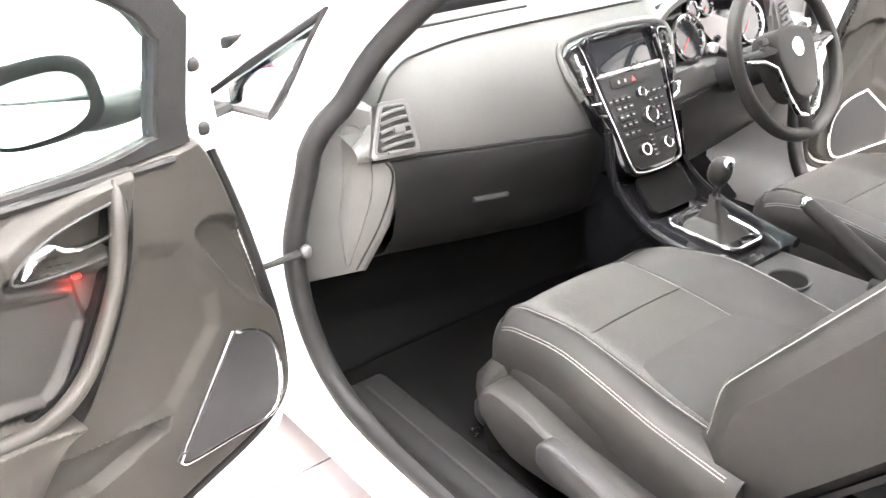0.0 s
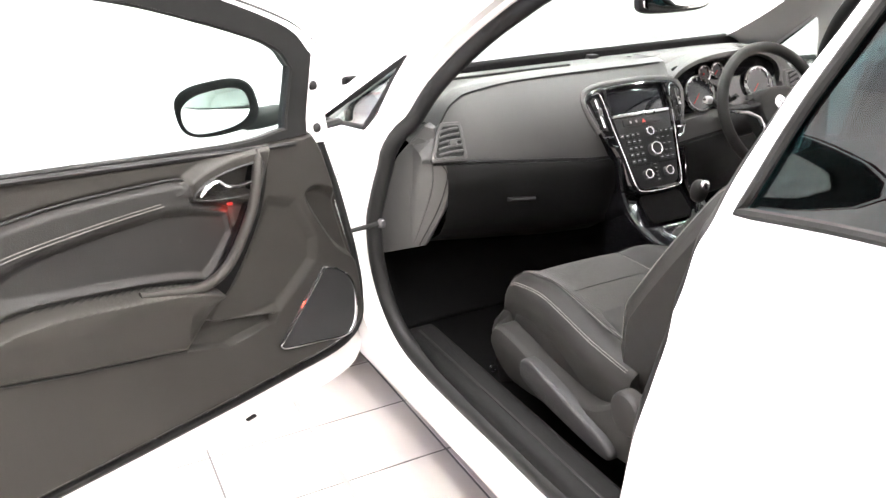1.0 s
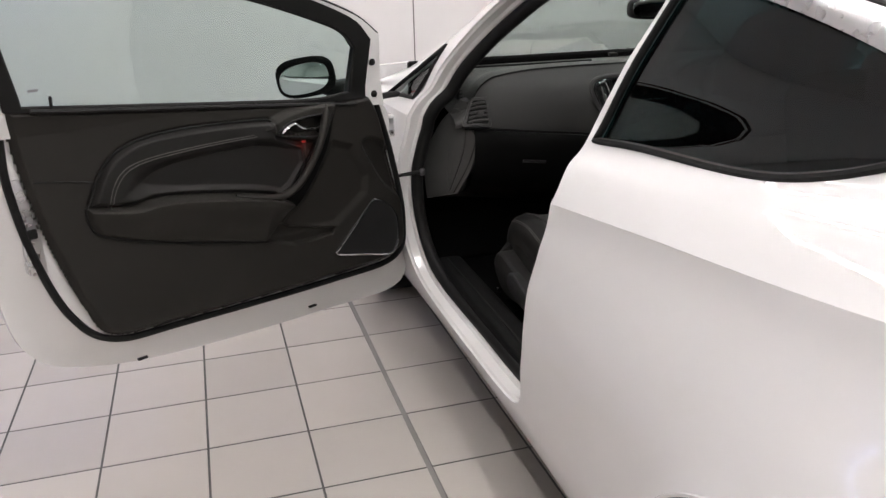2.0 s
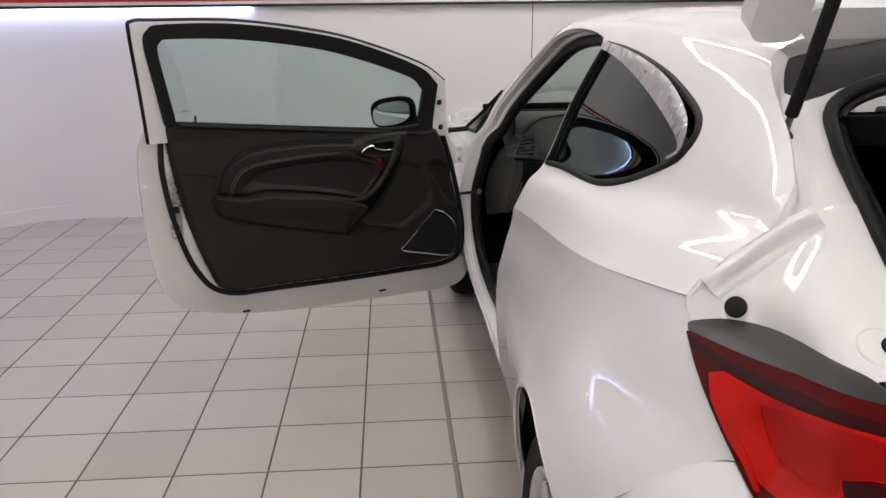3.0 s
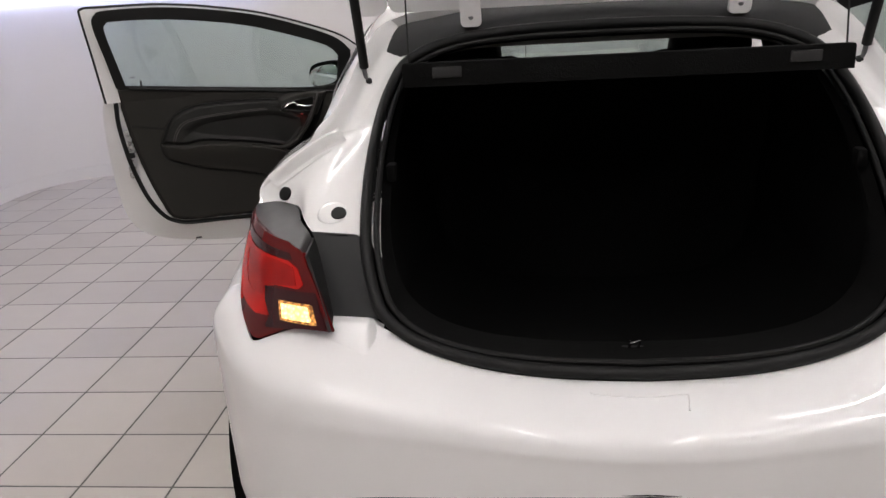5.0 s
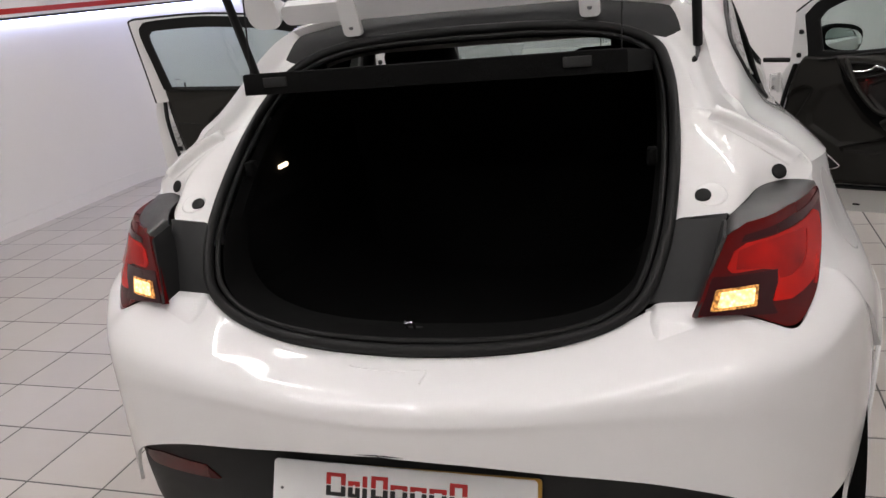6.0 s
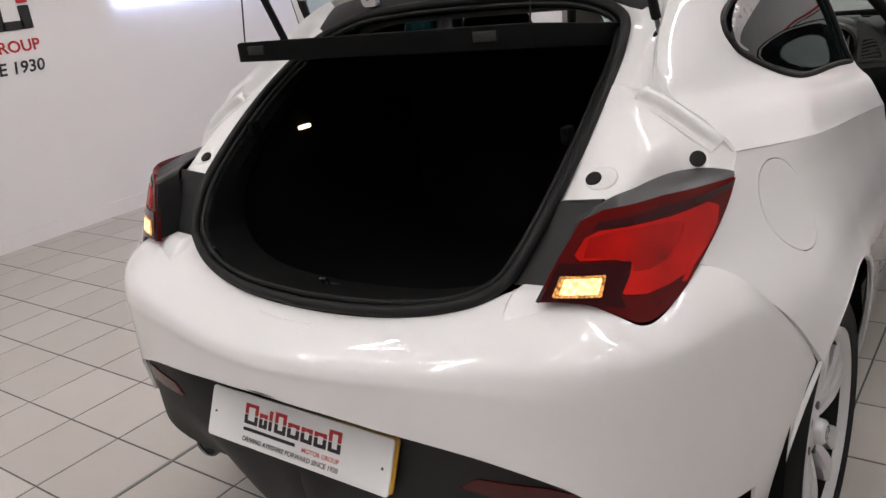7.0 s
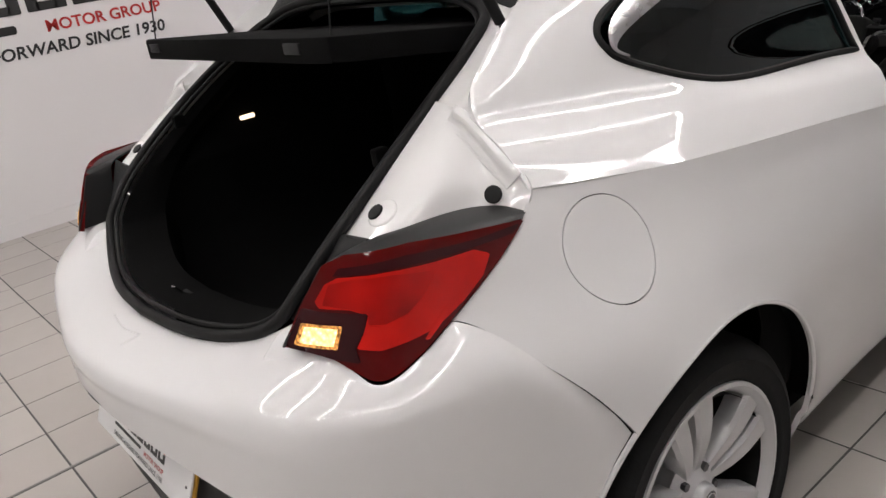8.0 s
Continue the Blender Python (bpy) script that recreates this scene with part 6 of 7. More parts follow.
part("glovebox_handle", tube([dash_glove(x, 4) + np.array([0, -0.004, 0.008]) for x in np.linspace(-0.465, -0.385, 8)], 0.008, 8, flat=0.7), PLASTIC, dash, "dull black glovebox handle")
slab("demister_slot", -0.35, 2.93, 0.999, 0.50, 0.018, 0.006, RUBBER, 0.001, parent=dash)
slab("demister_slot", 0.35, 2.93, 0.999, 0.45, 0.018, 0.006, RUBBER, 0.001, parent=dash)
slab("sun_sensor", 0.0, 2.95, 1.012, 0.03, 0.03, 0.012, RUBBER, 0.004, parent=dash)

# side vents
for sx in (1, -1):
    ax = Vector((0.985, 0.17 * sx, 0.03 * sx)).normalized()
    up = Vector((0, 0.36, 0.933))
    up = (up - ax * up.dot(ax)).normalized()
    nr = up.cross(ax)
    nr = nr if nr.y < 0 else -nr
    c = Vector(dash_face(0.612 * sx, 0.50)) + nr * 0.006

    def vput(a, b, h):
        return tuple(Vector(c) + ax * a + up * b + nr * h)
    vo = rounded(-0.050, 0.050, -0.050, 0.050, 0.012)
    vo = [(a * (0.80 - 0.22 * b / 0.05) - 0.006 * sx * b / 0.05, b) for a, b in vo]
    vi = [(a * 0.80, b * 0.82) for a, b in vo]
    vent = part("side_vent", prism(vo, vput, -0.03, 0.004, 0.003), DASH, dash, "side air vent with slats")
    part("vent_hole", prism(vi, vput, -0.02, 0.0048, 0.0), RUBBER, vent)
    n = len(vi)
    part("vent_ring", tube([vput(a, b, 0.0045) for a, b in vi], 0.0022, 6, closed=True), DASH, vent)
    for k in range(5):
        b0 = -0.029 + 0.0145 * k
        hw = 0.0355 * (0.80 - 0.22 * b0 / 0.05)
        part("vent_slat", tube([vput(hw * q, b0 + 0.004 * q + 0.002 * (1 - q * q), 0.0065) for q in np.linspace(-1, 1, 9)], 0.0042, 8, flat=0.8), DASH, vent)
    part("vent_tab", prism(rounded(-0.004, 0.018, -0.010, 0.004, 0.003), vput, 0.004, 0.013, 0.002), DASH, vent)
    part("vent_wheel", prism(rounded(-0.022, 0.010, -0.044, -0.038, 0.002), vput, 0.004, 0.0105, 0.001), DASH, vent)
    # kick panel at the pillar's foot
    def kput(a, b, h):
        return (-0.738 + a * 0.724 - 0.69 * h, 2.835 - a * 0.690 - 0.724 * h, b)
    KP = [(0.107, 0.919), (0.133, 0.913), (0.150, 0.840), (0.176, 0.798), (0.170, 0.752), (0.142, 0.681), (0.092, 0.590), (-0.030, 0.560), (-0.040, 0.666), (-0.020, 0.753), (0.030, 0.836)]
    kick = part("kick_panel", side_of(raw(prism(KP, kput, -0.05, 0.004, 0.005)), -sx), DASH, car, "grey plastic kick panel")
    KQ = [(0.080, 0.88), (0.118, 0.875), (0.128, 0.80), (0.118, 0.735), (0.080, 0.635), (0.060, 0.600), (0.055, 0.70), (0.072, 0.78)]
    part("kick_panel_face", side_of(raw(prism(arc(KQ, 40), kput, 0.0, 0.009, 0.005)), -sx), DASH, kick)
    lipk = spline([(0.146, 0.835), (0.176, 0.800), (0.170, 0.755), (0.142, 0.684), (0.090, 0.592)], 24)
    part("dash_end_lip", side_of(tube([kput(a, b, -0.004) for a, b in lipk], 0.009, 8, flat=0.7), -sx), DASH, kick)
    part("dash_end_gap", side_of(tube([kput(a - 0.012, b, 0.002) for a, b in lipk], 0.003, 6), -sx), RUBBER, kick)
    slab("demister_grille", sx * 0.652, 2.83, 0.945, 0.012, 0.05, 0.07, PLASTIC, 0.004, parent=dash)
    for k in range(6):
        slab("grille_bar", sx * 0.646, 2.815 + 0.003 * k, 0.918 + 0.011 * k, 0.012, 0.04, 0.003, RUBBER, 0.001, parent=dash, seg=1)

# ---- centre stack ----
SO = Vector((STX, 2.606, 0.697))
SU = Vector((0, 0.45, 0.893))
SN = Vector((0, -0.893, 0.45))


def sput(a, b, h):
    return tuple(SO + Vector((a, 0, 0)) + SU * b + SN * h)


HUMP = [(-0.080, -0.02), (-0.105, 0.08), (-0.140, 0.16), (-0.160, 0.215), (-0.166, 0.258), (-0.142, 0.284), (-0.07, 0.294), (0.07, 0.294), (0.142, 0.284), (0.166, 0.258), (0.160, 0.215), (0.140, 0.16), (0.105, 0.08), (0.080, -0.02)]
stack = part("control_panel", prism(arc(HUMP, 70), sput, -0.10, 0.018, 0.012, 3), GLOSSBLACK, car, "gloss black centre stack with radio", angle=30)
part("stack_cowl", tube([sput(a * 1.02, b + 0.004, 0.004) for a, b in spline(HUMP[2:12], 40)], 0.011, 10, flat=0.8), DASH, stack)
RAD = [(-0.068, 0.0), (-0.082, 0.06), (-0.092, 0.14), (-0.097, 0.194), (0.097, 0.194), (0.092, 0.14), (0.082, 0.06), (0.068, 0.0), (0.05, -0.012), (-0.05, -0.012)]
part("radio_panel", prism(RAD, sput, 0.012, 0.022, 0.002), PLASTIC, stack, "radio panel with rows of buttons")
part("screen", prism([(-0.098, 0.205), (-0.098, 0.262), (-0.088, 0.272), (0.080, 0.272), (0.088, 0.262), (0.096, 0.205)], sput, 0.010, 0.0195, 0.002), SCREEN, stack, "dark display screen")
part("screen_hood", tube([sput(a, b, 0.026) for a, b in spline([(-0.104, 0.200), (-0.106, 0.262), (-0.085, 0.280), (0.080, 0.280), (0.098, 0.262), (0.102, 0.200)], 30)], 0.006, 8), GLOSSBLACK, stack)
part("silver_strip", prism(rounded(-0.098, 0.098, 0.197, 0.204, 0.003), sput, 0.018, 0.025, 0.001), SATIN, stack)
for s in (-1, 1):
    chrome = spline([(s * 0.148, 0.268), (s * 0.122, 0.268), (s * 0.112, 0.215), (s * 0.106, 0.165), (s * 0.092, 0.08), (s * 0.080, 0.0), (s * 0.058, -0.018), (0.0, -0.022)], 34)
    part("chrome_rail", tube([sput(a, b, 0.023) for a, b in chrome], 0.0013, 8), CHROME, stack, "thin chrome rail")
    vent = part("centre_vent", prism([(s * 0.120, 0.165), (s * 0.142, 0.172), (s * 0.156, 0.252), (s * 0.143, 0.264), (s * 0.126, 0.258)], sput, 0.010, 0.0195, 0.001), RUBBER, stack, "tall black air vent")
    part("vent_blade", tube([sput(s * 0.131, 0.175, 0.021), sput(s * 0.139, 0.255, 0.021)], 0.003, 6), CHROME, vent)
    for k in range(4):
        part("vent_slat", tube([sput(s * 0.124, 0.180 + 0.019 * k, 0.020), sput(s * 0.150, 0.185 + 0.019 * k, 0.020)], 0.002, 6), PLASTIC, vent)
    part("vent_tab", prism(rounded(s * 0.137 - 0.006, s * 0.137 + 0.006, 0.205, 0.230, 0.003), sput, 0.02, 0.030, 0.002), CHROME, vent)
    part("stack_tray", tube([sput(s * 0.112, 0.146, 0.02), sput(s * 0.142, 0.148, 0.022), sput(s * 0.128, 0.124, 0.02), sput(s * 0.106, 0.116, 0.02)], 0.0042, 8), CHROME, stack)


def knob_at(a, b, r, deep, parent, name="radio_knob"):
    k = part(name, prism([(a + r * math.cos(w), b + r * math.sin(w)) for w in np.linspace(0, 2 * math.pi, 28, endpoint=False)], sput, 0.02, 0.022 + deep, 0.003), PLASTIC, parent, "round black knob with bright ring")
    part("knob_ring", tube([sput(a + r * 0.92 * math.cos(w), b + r * 0.92 * math.sin(w), 0.0225 + deep) for w in np.linspace(0, 2 * math.pi, 28, endpoint=False)], 0.0016, 6, closed=True), CHROME, k)


knob_at(0.010, 0.093, 0.0185, 0.016, stack)
knob_at(0.006, 0.144, 0.0115, 0.012, stack)
knob_at(-0.036, 0.026, 0.0130, 0.014, stack, "heater_knob")
knob_at(0.036, 0.026, 0.0130, 0.014, stack, "heater_knob")
for row in range(5):
    for col in range(4):
        for s in (-1, 1):
            a, b = s * (0.031 + 0.0185 * col), 0.068 + 0.0185 * row
            if abs(a) < 0.078 + 0.13 * (b - 0.06):
                key = part("radio_key", prism(rounded(a - 0.0075, a + 0.0075, b - 0.0055, b + 0.0055, 0.002, 2), sput, 0.020, 0.0255, 0.001), PLASTIC, stack)
                part("key_print", prism(rounded(a - 0.0038, a + 0.0038, b - 0.0012, b + 0.0012, 0.0005, 1), sput, 0.0255, 0.0258), GREYBTN, key)
for k in range(5):
    b = 0.008 + 0.011 * k
    part("heater_key", prism(rounded(-0.013, 0.013, b - 0.004, b + 0.004, 0.001, 2), sput, 0.02, 0.025, 0.001), PLASTIC, stack)
    part("key_mark", prism(rounded(-0.004, 0.004, b - 0.0010, b + 0.0010, 0.0004, 1), sput, 0.025, 0.0253), GREYBTN, stack)
part("radio_split", prism(rounded(-0.082, 0.082, 0.0535, 0.0565, 0.001), sput, 0.02, 0.0228), RUBBER, stack)
part("warning_row", prism(rounded(-0.070, 0.060, 0.168, 0.188, 0.003), sput, 0.02, 0.0245, 0.001), PLASTIC, stack)
part("hazard_mark", prism([(-0.006, 0.173), (0.006, 0.173), (0.0, 0.184)], sput, 0.0245, 0.0250), material("hazard_red", (0.5, 0.06, 0.05), 0.5), stack, "small red hazard triangle")
for a in (-0.045, -0.025):
    part("lamp_mark", prism(rounded(a - 0.003, a + 0.003, 0.175, 0.182, 0.001), sput, 0.0245, 0.0250), GREYBTN, stack)

# ---- console with gear lever and hand brake ----
con = part("console", box(STX, 2.10, 0.43, 0.20, 1.05, 0.30, 0.03, 3, taper=(0.92, 1)), PLASTIC, car, "black centre console")
con.location = (0, 0.03, -0.02)
part("console_front", prism([(2.28, 0.59), (2.50, 0.625), (2.575, 0.70), (2.66, 0.70), (2.66, 0.45), (2.28, 0.45)], lambda a, b, h: (STX + h, a, b), -0.105, 0.105, 0.012, 3), GLOSSBLACK, con, "gloss black console front")
for s in (-1, 1):
    part("console_rail", tube(spline([(STX + s * 0.112, 2.60, 0.80), (STX + s * 0.112, 2.57, 0.69), (STX + s * 0.118, 2.48, 0.625), (STX + s * 0.115, 2.36, 0.60), (STX + s * 0.10, 2.27, 0.592)], 24), 0.012, 8, flat=0.8), GLOSSBLACK, con)
part("storage_bin", prism(rounded(-0.072, 0.072, 0.0, 0.085, 0.02), lambda a, b, h: (STX + a, 2.500 + b * 0.75 - h * 0.75, 0.628 + b * 0.72 + h * 0.66), 0.004, 0.0125, 0.0), LINER, con, "open storage bin")
bez = rounded(-0.064, 0.064, -0.086, 0.086, 0.030, 8)
bez = [(a * (1 - 0.12 * (-b / 0.086)), b) for a, b in bez]


def gput(a, b, h):
    return (STX + a, 2.395 + b, 0.607 + b * 0.10 + h)


part("gear_plate", prism(bez, gput, -0.02, 0.008, 0.003), GLOSSBLACK, con)
part("gear_bezel", tube([gput(a * 0.94, b * 0.95, 0.009) for a, b in bez], 0.0045, 8, closed=True), CHROME, con, "bright chrome gear surround")
V, F = [], []
for k, (s, h) in enumerate(((0.80, 0.008), (0.62, 0.022), (0.40, 0.030), (0.30, 0.048), (0.16, 0.058), (0.12, 0.078))):
    for a, b in bez:
        w = 1 + 0.06 * math.sin(5 * math.atan2(b, a) + k * 2.0)
        V.append(gput(a * s * w, b * s * 0.8 * w + 0.002 * k, h))
m = len(bez)
F = [(k * m + i, k * m + (i + 1) % m, (k + 1) * m + (i + 1) % m, (k + 1) * m + i) for k in range(5) for i in range(m)]
part("gear_gaiter", (V, F), LEATHER, con, "folded black leather gaiter")
part("gear_stick", tube([gput(0, 0.008, 0.07), gput(-0.004, 0.002, 0.105)], 0.008, 10), CHROME, con)
part("gear_knob", superblock(gput(-0.006, 0.0, 0.135), 0.021, 0.023, 0.031, 0.85, Matrix.Rotation(radians(14), 3, "X"), 24, 16), LEATHER, con, "black gear knob with bright cap")
part("knob_cap", superblock(gput(-0.004, -0.014, 0.152), 0.015, 0.012, 0.018, 0.9, Matrix.Rotation(radians(14), 3, "X")), CHROME, con)
part("hand_brake", tube([(STX + 0.045, 2.035, 0.60), (STX + 0.045, 2.10, 0.635), (STX + 0.045, 2.17, 0.675), (STX + 0.045, 2.23, 0.705)], [0.017, 0.018, 0.017, 0.015], 12), LEATHER, con, "black hand brake lever")
part("brake_button", superblock((STX + 0.045, 2.236, 0.708), 0.012, 0.009, 0.012, 0.7), CHROME, con)
part("brake_gaiter", superblock((STX + 0.045, 2.02, 0.590), 0.035, 0.07, 0.03, 0.6), LEATHER, con)
part("cup_holder", prism([(STX - 0.035 + 0.038 * math.cos(w), 2.205 + 0.038 * math.sin(w)) for w in np.linspace(0, 2 * math.pi, 30, endpoint=False)], lambda a, b, h: (a, b, 0.580 + h), -0.06, 0.003, 0.0), LINER, con, "round cup holder")
part("cup_ring", tube([(STX - 0.035 + 0.040 * math.cos(w), 2.205 + 0.040 * math.sin(w), 0.583) for w in np.linspace(0, 2 * math.pi, 30, endpoint=False)], 0.0035, 6, closed=True), PLASTIC, con)
part("arm_rest_box", box(STX, 1.84, 0.62, 0.17, 0.32, 0.09, 0.03, 3), LEATHER, con)

# ---- driver's side: binnacle, steering wheel, pedals ----
BX = 0.335
bin_ = part("binnacle", superblock((BX, 2.90, 0.955), 0.20, 0.11, 0.055, 0.6, Matrix.Rotation(radians(-6), 3, "X"), 32, 18), DASH, car, "hooded instrument binnacle")
BO, BU, BN = Vector((BX, 2.740, 0.928)), Vector((0, 0.35, 0.937)), Vector((0, -0.937, 0.35))


def bput(a, b, h):
    return tuple(BO + Vector((a, 0, 0)) + BU * b + BN * h)


part("dial_face", prism(rounded(-0.200, 0.200, -0.080, 0.062, 0.03), bput, -0.02, 0.012, 0.004), GLOSSBLACK, bin_)
hood = [(0.105, 0.905), (0.112, 0.945), (0.150, 0.985), (0.225, 1.012), (0.335, 1.022), (0.445, 1.012), (0.520, 0.985), (0.558, 0.945), (0.565, 0.905)]
hood_line = spline(hood, 40)
part("binnacle_hood", solid(grid(lambda i, y: np.array([hood_line[i][0], y + 0.03 * abs(hood_line[i][0] - BX) / 0.23, hood_line[i][1] - (y - 2.70) * 0.10]), range(40), [2.695, 2.705, 2.75, 2.80, 2.86]), 0.012, (BX, 2.75, 0.8)), DASH, bin_, "grained hood over the dials")
for a, b, r in ((-0.119, -0.030, 0.052), (0.117, -0.026, 0.052), (-0.086, 0.028, 0.021), (-0.035, 0.031, 0.022)):
    ring = [(a + r * math.cos(w), b + r * math.sin(w)) for w in np.linspace(0, 2 * math.pi, 36, endpoint=False)]
    d = part("dial", prism(ring, bput, 0.01, 0.016, 0.0), SCREEN, bin_, "round dial with chrome ring")
    part("dial_ring", tube([bput(p, q, 0.018) for p, q in ring], 0.0055 if r > 0.03 else 0.0035, 8, closed=True), CHROME, d)
    part("dial_needle", tube([bput(a, b, 0.0175), bput(a - r * 0.5, b - r * 0.5, 0.0175)], 0.0007, 5), REDINNER, d)
    for w in np.linspace(-0.6, math.pi + 0.6, 11):
        part("dial_tick", tube([bput(a + r * 0.78 * math.cos(w), b + r * 0.78 * math.sin(w), 0.0168), bput(a + r * 0.90 * math.cos(w), b + r * 0.90 * math.sin(w), 0.0168)], 0.0008, 4), GREYBTN, d)
SWC = Vector((0.305, 2.515, 0.880))
SWR = Matrix.Rotation(radians(-24), 3, "X")


def wput(a, b, h):
    return tuple(SWC + SWR @ Vector((a, -h, b)))


swr = [wput(0.182 * math.cos(w), 0.178 * math.sin(w), 0.0) for w in np.linspace(0, 2 * math.pi, 64, endpoint=False)]
sw = part("steering_wheel", tube(swr, 0.0155, 12, closed=True), LEATHER, car, "black leather steering wheel with silver spokes")
part("wheel_boss", prism(arc([(-0.075, 0.035), (-0.04, 0.058), (0.04, 0.058), (0.075, 0.035), (0.068, -0.03), (0.045, -0.085), (0.0, -0.105), (-0.045, -0.085), (-0.068, -0.03)], 44), wput, -0.03, 0.028, 0.014, 3), LEATHER, sw, "", angle=30)
part("wheel_emblem", prism([(0.021 * math.cos(w), 0.012 + 0.021 * math.sin(w)) for w in np.linspace(0, 2 * math.pi, 32, endpoint=False)], wput, 0.026, 0.031, 0.002), CHROME, sw, "round chrome emblem")
part("emblem_bar", prism([(-0.010, 0.018), (0.002, 0.018), (-0.002, 0.012), (0.010, 0.006), (-0.002, 0.006), (0.002, 0.012)], wput, 0.031, 0.0316), STEEL, sw)
for s in (-1, 1):
    part("wheel_spoke", tube([wput(s * 0.060, 0.02, 0.012), wput(s * 0.115, 0.018, 0.006), wput(s * 0.172, 0.022, 0.0)], [0.016, 0.014, 0.012], 10, flat=0.6), PLASTIC, sw)
    part("silver_spoke", tube([wput(s * a, b, h) for a, b, h in ((0.165, 0.012, 0.008), (0.110, 0.000, 0.016), (0.080, -0.020, 0.020), (0.060, -0.085, 0.018), (0.034, -0.128, 0.013), (0.0, -0.138, 0.012))], 0.0078, 8, flat=0.6), SATIN, sw, "satin silver spoke insert")
    for k in range(2):
        part("wheel_button", prism(rounded(s * 0.095 - 0.012, s * 0.095 + 0.012, 0.018 + 0.017 * k, 0.031 + 0.017 * k, 0.003), wput, 0.008, 0.019, 0.002), PLASTIC, sw)
part("lower_spoke", tube([wput(0, -0.10, 0.01), wput(0, -0.172, 0.0)], 0.016, 10, flat=0.6), PLASTIC, sw)
part("steering_column", tube([wput(0, 0, -0.02), wput(0, 0.0, -0.16)], 0.045, 16), PLASTIC, sw)
for s in (-1, 1):
    st = part("column_stalk", tube([wput(s * 0.04, 0.02, -0.055), wput(s * 0.14, 0.045, -0.055), wput(s * 0.175, 0.06, -0.05)], [0.007, 0.009, 0.011], 10), PLASTIC, sw)
    part("stalk_end", superblock(wput(s * 0.178, 0.061, -0.05), 0.012, 0.012, 0.012, 0.7), SATIN, st)
for px in (0.22, 0.32, 0.42):
    pd = part("pedal_arm", tube([(px, 2.93, 0.60), (px, 2.86, 0.46)], 0.008, 8), STEEL, car)
    part("pedal_pad", box(px, 2.85, 0.44, 0.05, 0.02, 0.07, 0.005, 2, rot=Matrix.Rotation(radians(-30), 4, "X")), RUBBER, pd)


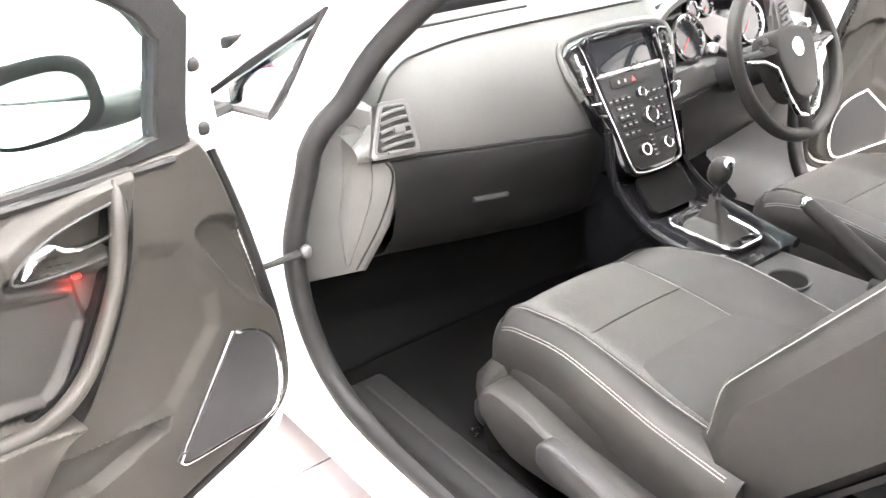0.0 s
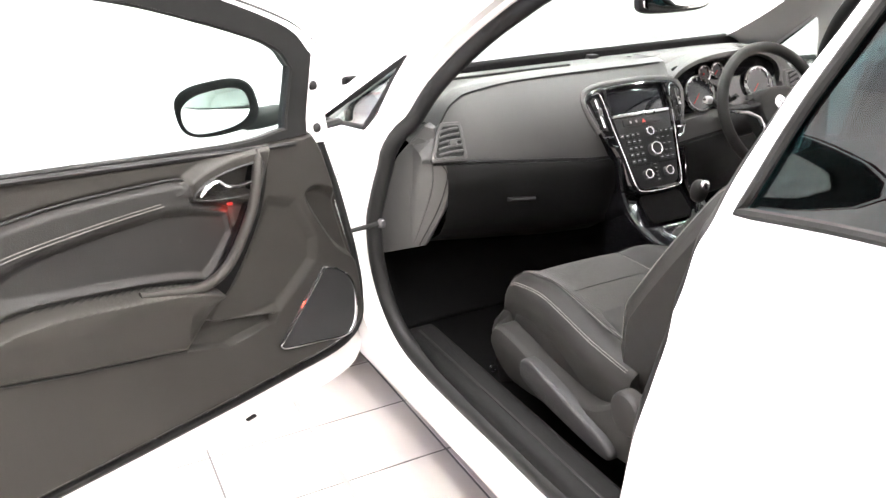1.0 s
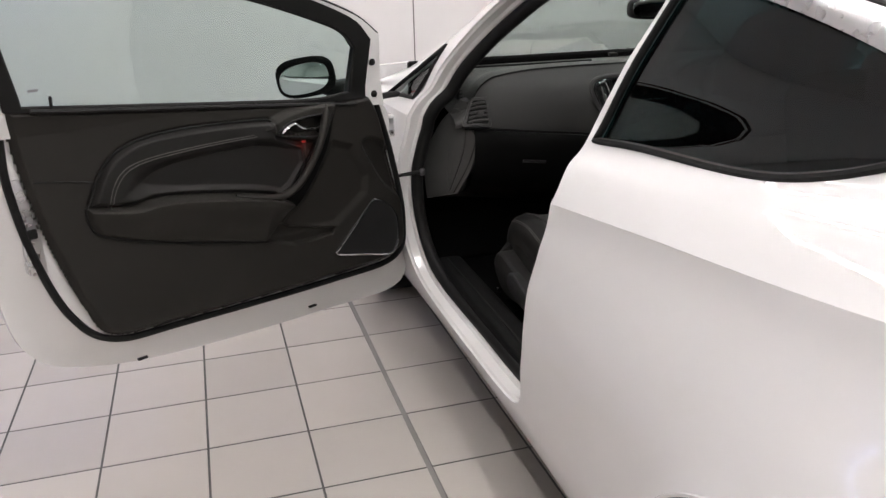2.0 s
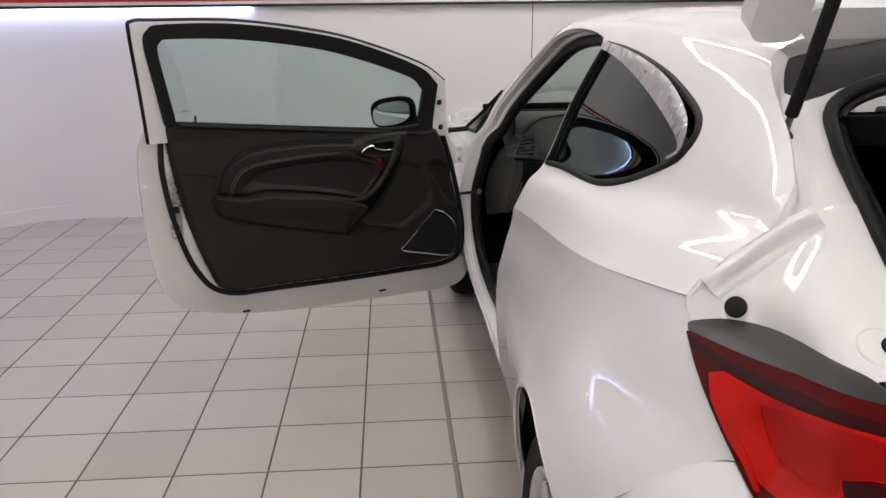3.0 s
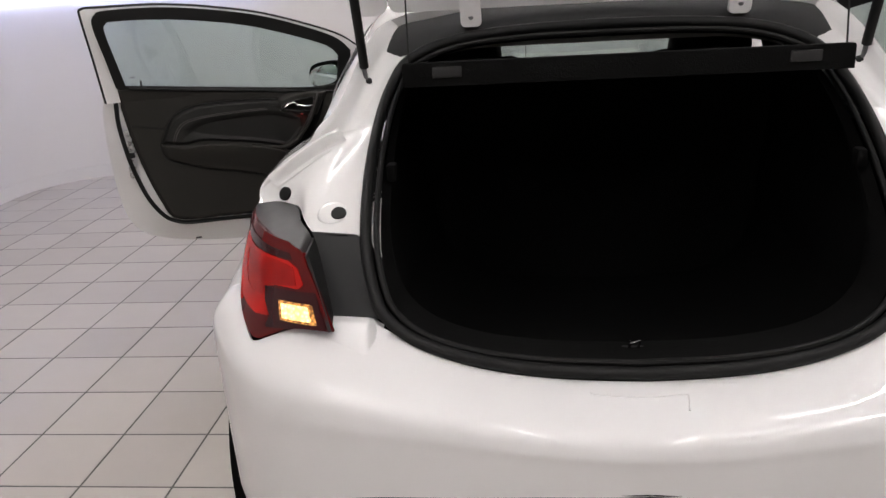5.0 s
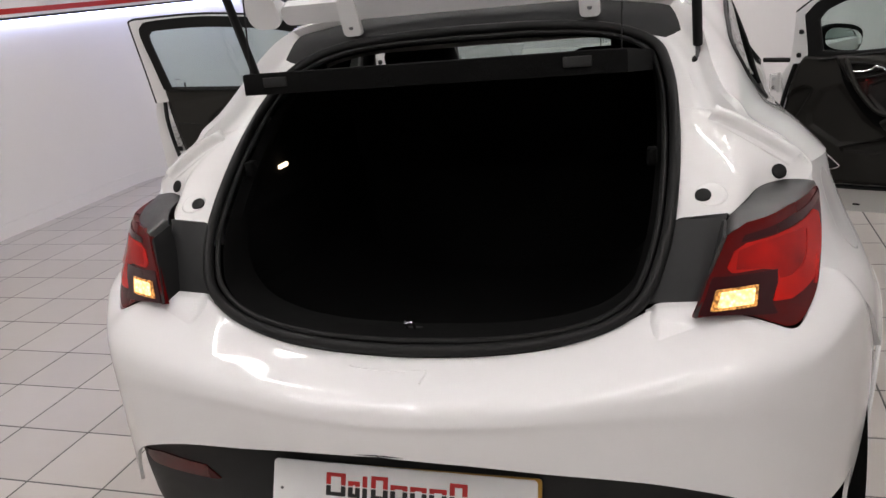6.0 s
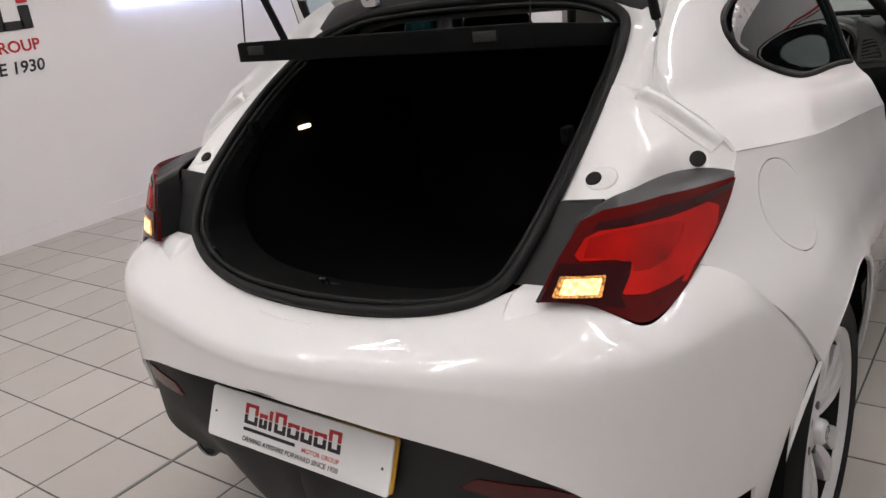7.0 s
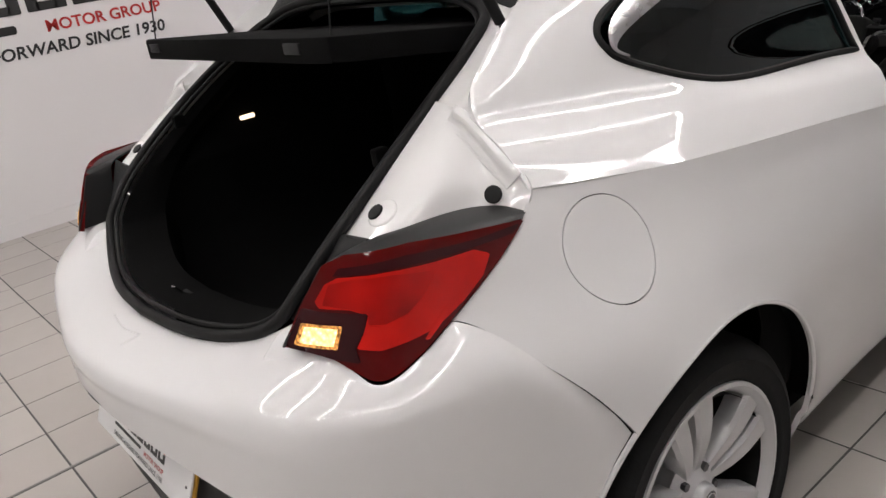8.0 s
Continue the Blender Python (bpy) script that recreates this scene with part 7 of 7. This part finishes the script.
# ---- front seats ----
def seat(cx, sx):
    """cx: middle; sx: -1 for the passenger's side, whose outer flank faces the open door."""
    def cush(s, t):
        # s across -1..1, t from front (0) to back (1)
        over, s = max(abs(s) - 1, 0), min(max(s, -1), 1)
        fall, t = max(-t, 0), max(t, 0)
        x = cx + s * (0.232 - 0.06 * over + 0.020 * math.sin(0.5 * math.pi * t))
        y = 2.526 - 0.563 * t - 0.060 * abs(s) ** 3 * (1 - t)
        bol = 0.046 * smooth((abs(s) - 0.44) / 0.34) * (0.35 + 0.65 * smooth(t / 0.4))
        z = 0.580 - 0.050 * t + bol + 0.010 * math.sin(math.pi * min(t * 1.4, 1)) - 0.055 * (1 - math.sqrt(max(0.0, 1 - ((0.14 - min(t, 0.14)) / 0.14) ** 2))) - 0.040 * (1 - math.sqrt(max(0.0, 1 - (max(abs(s) - 0.82, 0) / 0.18) ** 2)))
        return np.array([x, y - 0.10 * fall, z - 0.36 * over - 0.40 * fall])
    S, T = np.linspace(-1, 1, 41), np.linspace(0, 1, 31)
    top = grid(cush, np.linspace(-1.26, 1.26, 53), np.linspace(-0.24, 1, 41))
    cushion = part("seat", solid(top, 0.035, (cx, 2.2, 0.2)), LEATHER, car, "front seat in grey cloth and black leather", angle=50)
    body = part("cushion_base", superblock((cx, 2.215, 0.482), 0.236, 0.272, 0.085, 0.35, Matrix.Rotation(radians(-4), 3, "X"), 32, 16), LEATHER, cushion)
    ci = grid(lambda s, t: cush(s, t) + np.array([0, 0, 0.0045]), np.linspace(min(0.72 * sx, -0.47 * sx), max(0.72 * sx, -0.47 * sx), 25), np.linspace(0.012, 0.335, 16))
    part("seat_cloth", solid(ci, 0.008, (cx, 2.2, 0.2)), CLOTH, cushion, "grey woven seat cloth", angle=50)
    ci = grid(lambda s, t: cush(s, t) + np.array([0, 0, 0.0045]), np.linspace(min(0.72 * sx, -0.47 * sx), max(0.72 * sx, -0.47 * sx), 25), np.linspace(0.341, 1.0, 22))
    part("seat_cloth", solid(ci, 0.008, (cx, 2.2, 0.2)), CLOTH, cushion, "grey woven seat cloth", angle=50)
    for s in (0.735, 0.75, -0.485, -0.50):
        part("seat_seam", tube([cush(s * sx, t) + np.array([0, 0, 0.002]) for t in np.linspace(0.06, 0.98, 40)], 0.0009, 5), SEATSTITCH if abs(s) in (0.735, 0.485) else LEATHER, cushion, "pale stitched seam")
    for s in (-0.955, 0.955, -0.94, 0.94):
        part("seat_piping", tube([cush(s, t) + np.array([0, 0, 0.002]) for t in np.linspace(0.06, 0.96, 36)], 0.0009, 5), SEATSTITCH, cushion)
    part("front_seam", tube([cush(s, 0.045) + np.array([0, 0, 0.002]) for s in np.linspace(-0.9, 0.9, 40)], 0.0016, 5), LEATHER, cushion)
    # back rest, reclined
    rec = radians(38)
    ub, fb = np.array([0, -math.sin(rec), math.cos(rec)]), np.array([0, math.cos(rec), math.sin(rec)])
    b0 = np.array([cx, 2.005, 0.545])

    def bk(s, t):
        w = 0.225 + 0.030 * math.sin(math.pi * min(t * 1.05, 1)) - 0.075 * smooth((t - 0.70) / 0.30)
        bol = 0.050 * smooth((abs(s) - 0.50) / 0.30) * smooth(t / 0.2) * smooth((1.02 - t) / 0.35)
        d = 0.058 + 0.95 * bol - 0.040 * smooth((abs(s) - 0.90) / 0.10) - 0.03 * smooth((t - 0.9) / 0.1)
        return b0 + np.array([s * w, 0, 0]) + ub * (0.66 * t) + fb * d
    bs_ = grid(bk, S, T)

    def bkr(s, t):
        w = 0.215 + 0.028 * math.sin(math.pi * min(t * 1.05, 1)) - 0.075 * smooth((t - 0.70) / 0.30)
        return b0 + np.array([s * w, 0, 0]) + ub * (0.66 * t) + fb * (-0.085 + 0.035 * abs(s) ** 4)
    rear = grid(bkr, S, T)
    nT, nS = 31, 41
    V = list(bs_[0]) + list(rear[0])
    F = list(bs_[1]) + [tuple(i + nS * nT for i in reversed(f)) for f in rear[1]]
    rim = [i * nT for i in range(nS)] + [(nS - 1) * nT + j for j in range(1, nT)] + [i * nT + nT - 1 for i in range(nS - 2, -1, -1)] + [j for j in range(nT - 2, 0, -1)]
    o = nS * nT
    F += [(rim[k], rim[(k + 1) % len(rim)], rim[(k + 1) % len(rim)] + o, rim[k] + o) for k in range(len(rim))]
    back = part("backrest", (V, F), LEATHER, cushion, "reclined leather seat back", angle=60)
    part("backrest_cloth", solid(grid(lambda s, t: bk(s, t) + fb * 0.005, np.linspace(-0.58, 0.58, 21), np.linspace(0.04, 0.80, 20)), 0.008, b0 - fb), CLOTH, back, "grey woven seat cloth", angle=50)
    for s in (-0.93, 0.93):
        part("backrest_seam", tube([bk(s, t) + fb * 0.003 for t in np.linspace(0.04, 0.94, 40)], 0.0009, 5), SEATSTITCH, back, "pale stitched seam")
    part("map_net", solid(grid(lambda s, t: bkr(s, t) - fb * 0.012, np.linspace(-0.82, 0.82, 17), np.linspace(0.06, 0.86, 17)), 0.008, b0), PLASTIC, back)
    hr = b0 + ub * 0.775 + fb * 0.02
    part("headrest", superblock(hr, 0.125, 0.05, 0.095, 0.5, Matrix.Rotation(rec, 3, "X"), 28, 16), LEATHER, back, "black leather headrest")
    for s in (-0.055, 0.055):
        part("headrest_post", tube([b0 + ub * 0.64 + np.array([s, 0, 0]), b0 + ub * 0.72 + np.array([s, 0, 0])], 0.006, 8), CHROME, back)
    # plastic flank with recline lever and rails
    fxo = cx + sx * 0.252
    FL = [(2.450, 0.460), (2.415, 0.495), (2.34, 0.492), (2.20, 0.468), (2.05, 0.468), (1.93, 0.545), (1.86, 0.56), (1.83, 0.50), (1.86, 0.42), (2.0, 0.395), (2.2, 0.385), (2.36, 0.375), (2.44, 0.42)]
    fl = part("seat_flank", prism(arc(FL, 60), lambda a, b, h: (fxo + sx * h, a, b), -0.03, 0.030, 0.016, 3), LEATHER, cushion, "dark plastic seat flank", angle=30)
    LV = [(2.28, 0.455), (2.24, 0.485), (2.05, 0.452), (1.97, 0.435), (1.95, 0.410), (2.0, 0.398), (2.24, 0.420)]
    part("seat_lever", prism(arc(LV, 40), lambda a, b, h: (fxo + sx * h, a, b), 0.020, 0.050, 0.010, 3), PLASTIC, cushion, "long black height lever", angle=30)
    part("recline_knob", prism([(1.925 + 0.045 * math.cos(w), 0.520 + 0.045 * math.sin(w)) for w in np.linspace(0, 2 * math.pi, 30, endpoint=False)], lambda a, b, h: (fxo + sx * h, a, b), 0.01, 0.040, 0.012, 3), LEATHER, cushion, angle=30)
    for rx in (-0.17, 0.17):
        part("seat_rail", box(cx + rx, 2.15, 0.335, 0.04, 0.75, 0.05, 0.005), STEEL, cushion)
    part("rail_cover", superblock((cx + sx * 0.19, 2.50, 0.345), 0.03, 0.05, 0.03, 0.6), PLASTIC, cushion)


seat(-0.375, -1)
seat(0.400, 1)
part("floor_eye", tube([(-0.613 + 0.010 * math.cos(w), 2.51, 0.322 + 0.010 * math.sin(w)) for w in np.linspace(0, 2 * math.pi, 16, endpoint=False)], 0.003, 6, closed=True), CHROME, car)

# ---- wall sign ----
sign = thing("wall_sign", "red and black sign lettering on the white wall", "sign", WX, 0.85, 1.3)
sign.matrix_world = Matrix()


def wallput(a, b, h):
    return (WX + 0.002 + h, a, b)


words("sign_words", "MOTOR GROUP", 0.100, shifted(wallput, 1.125, 1.214, 0.0), RED, sign, width=0.765, thick=0.004, singly=True)
words("sign_motto", "DRIVING AYRSHIRE FORWARD SINCE 1930", 0.105, shifted(wallput, -0.235, 1.083, 0.0), BLACK, sign, slant=0.15, width=2.12, thick=0.004, singly=True)
logo(shifted(wallput, 0, 1.345, 0.0), -0.235, 2.12, 0.33, sign, 0.004)

# ---- ceiling lamps: four lit rectangular frames over and behind the car, as its paint mirrors them ----
def frame_lamp(x, y, wide, deep):
    lamp = thing("ceiling_lamp", "rectangular ring of white light tubes under the ceiling", "lamp", x, y, TOP, group="ceiling ring lamps")
    for cx, cy, sx, sy in ((0, deep / 2, wide, 0.05), (0, -deep / 2, wide, 0.05), (wide / 2, 0, 0.05, deep - 0.14), (-wide / 2, 0, 0.05, deep - 0.14)):
        part("lamp_body", box(cx, cy, -0.022, sx + 0.03, sy + 0.03, 0.044, 0.006), WHITE, lamp)
        part("lamp_tube", box(cx, cy, -0.052, sx, sy, 0.016, 0.006), TUBE, lamp)


for lx in (-1.18, 1.18):
    for ly in (-1.78, 2.42):
        frame_lamp(lx, ly, 1.14, 2.90)
lay_tiles()
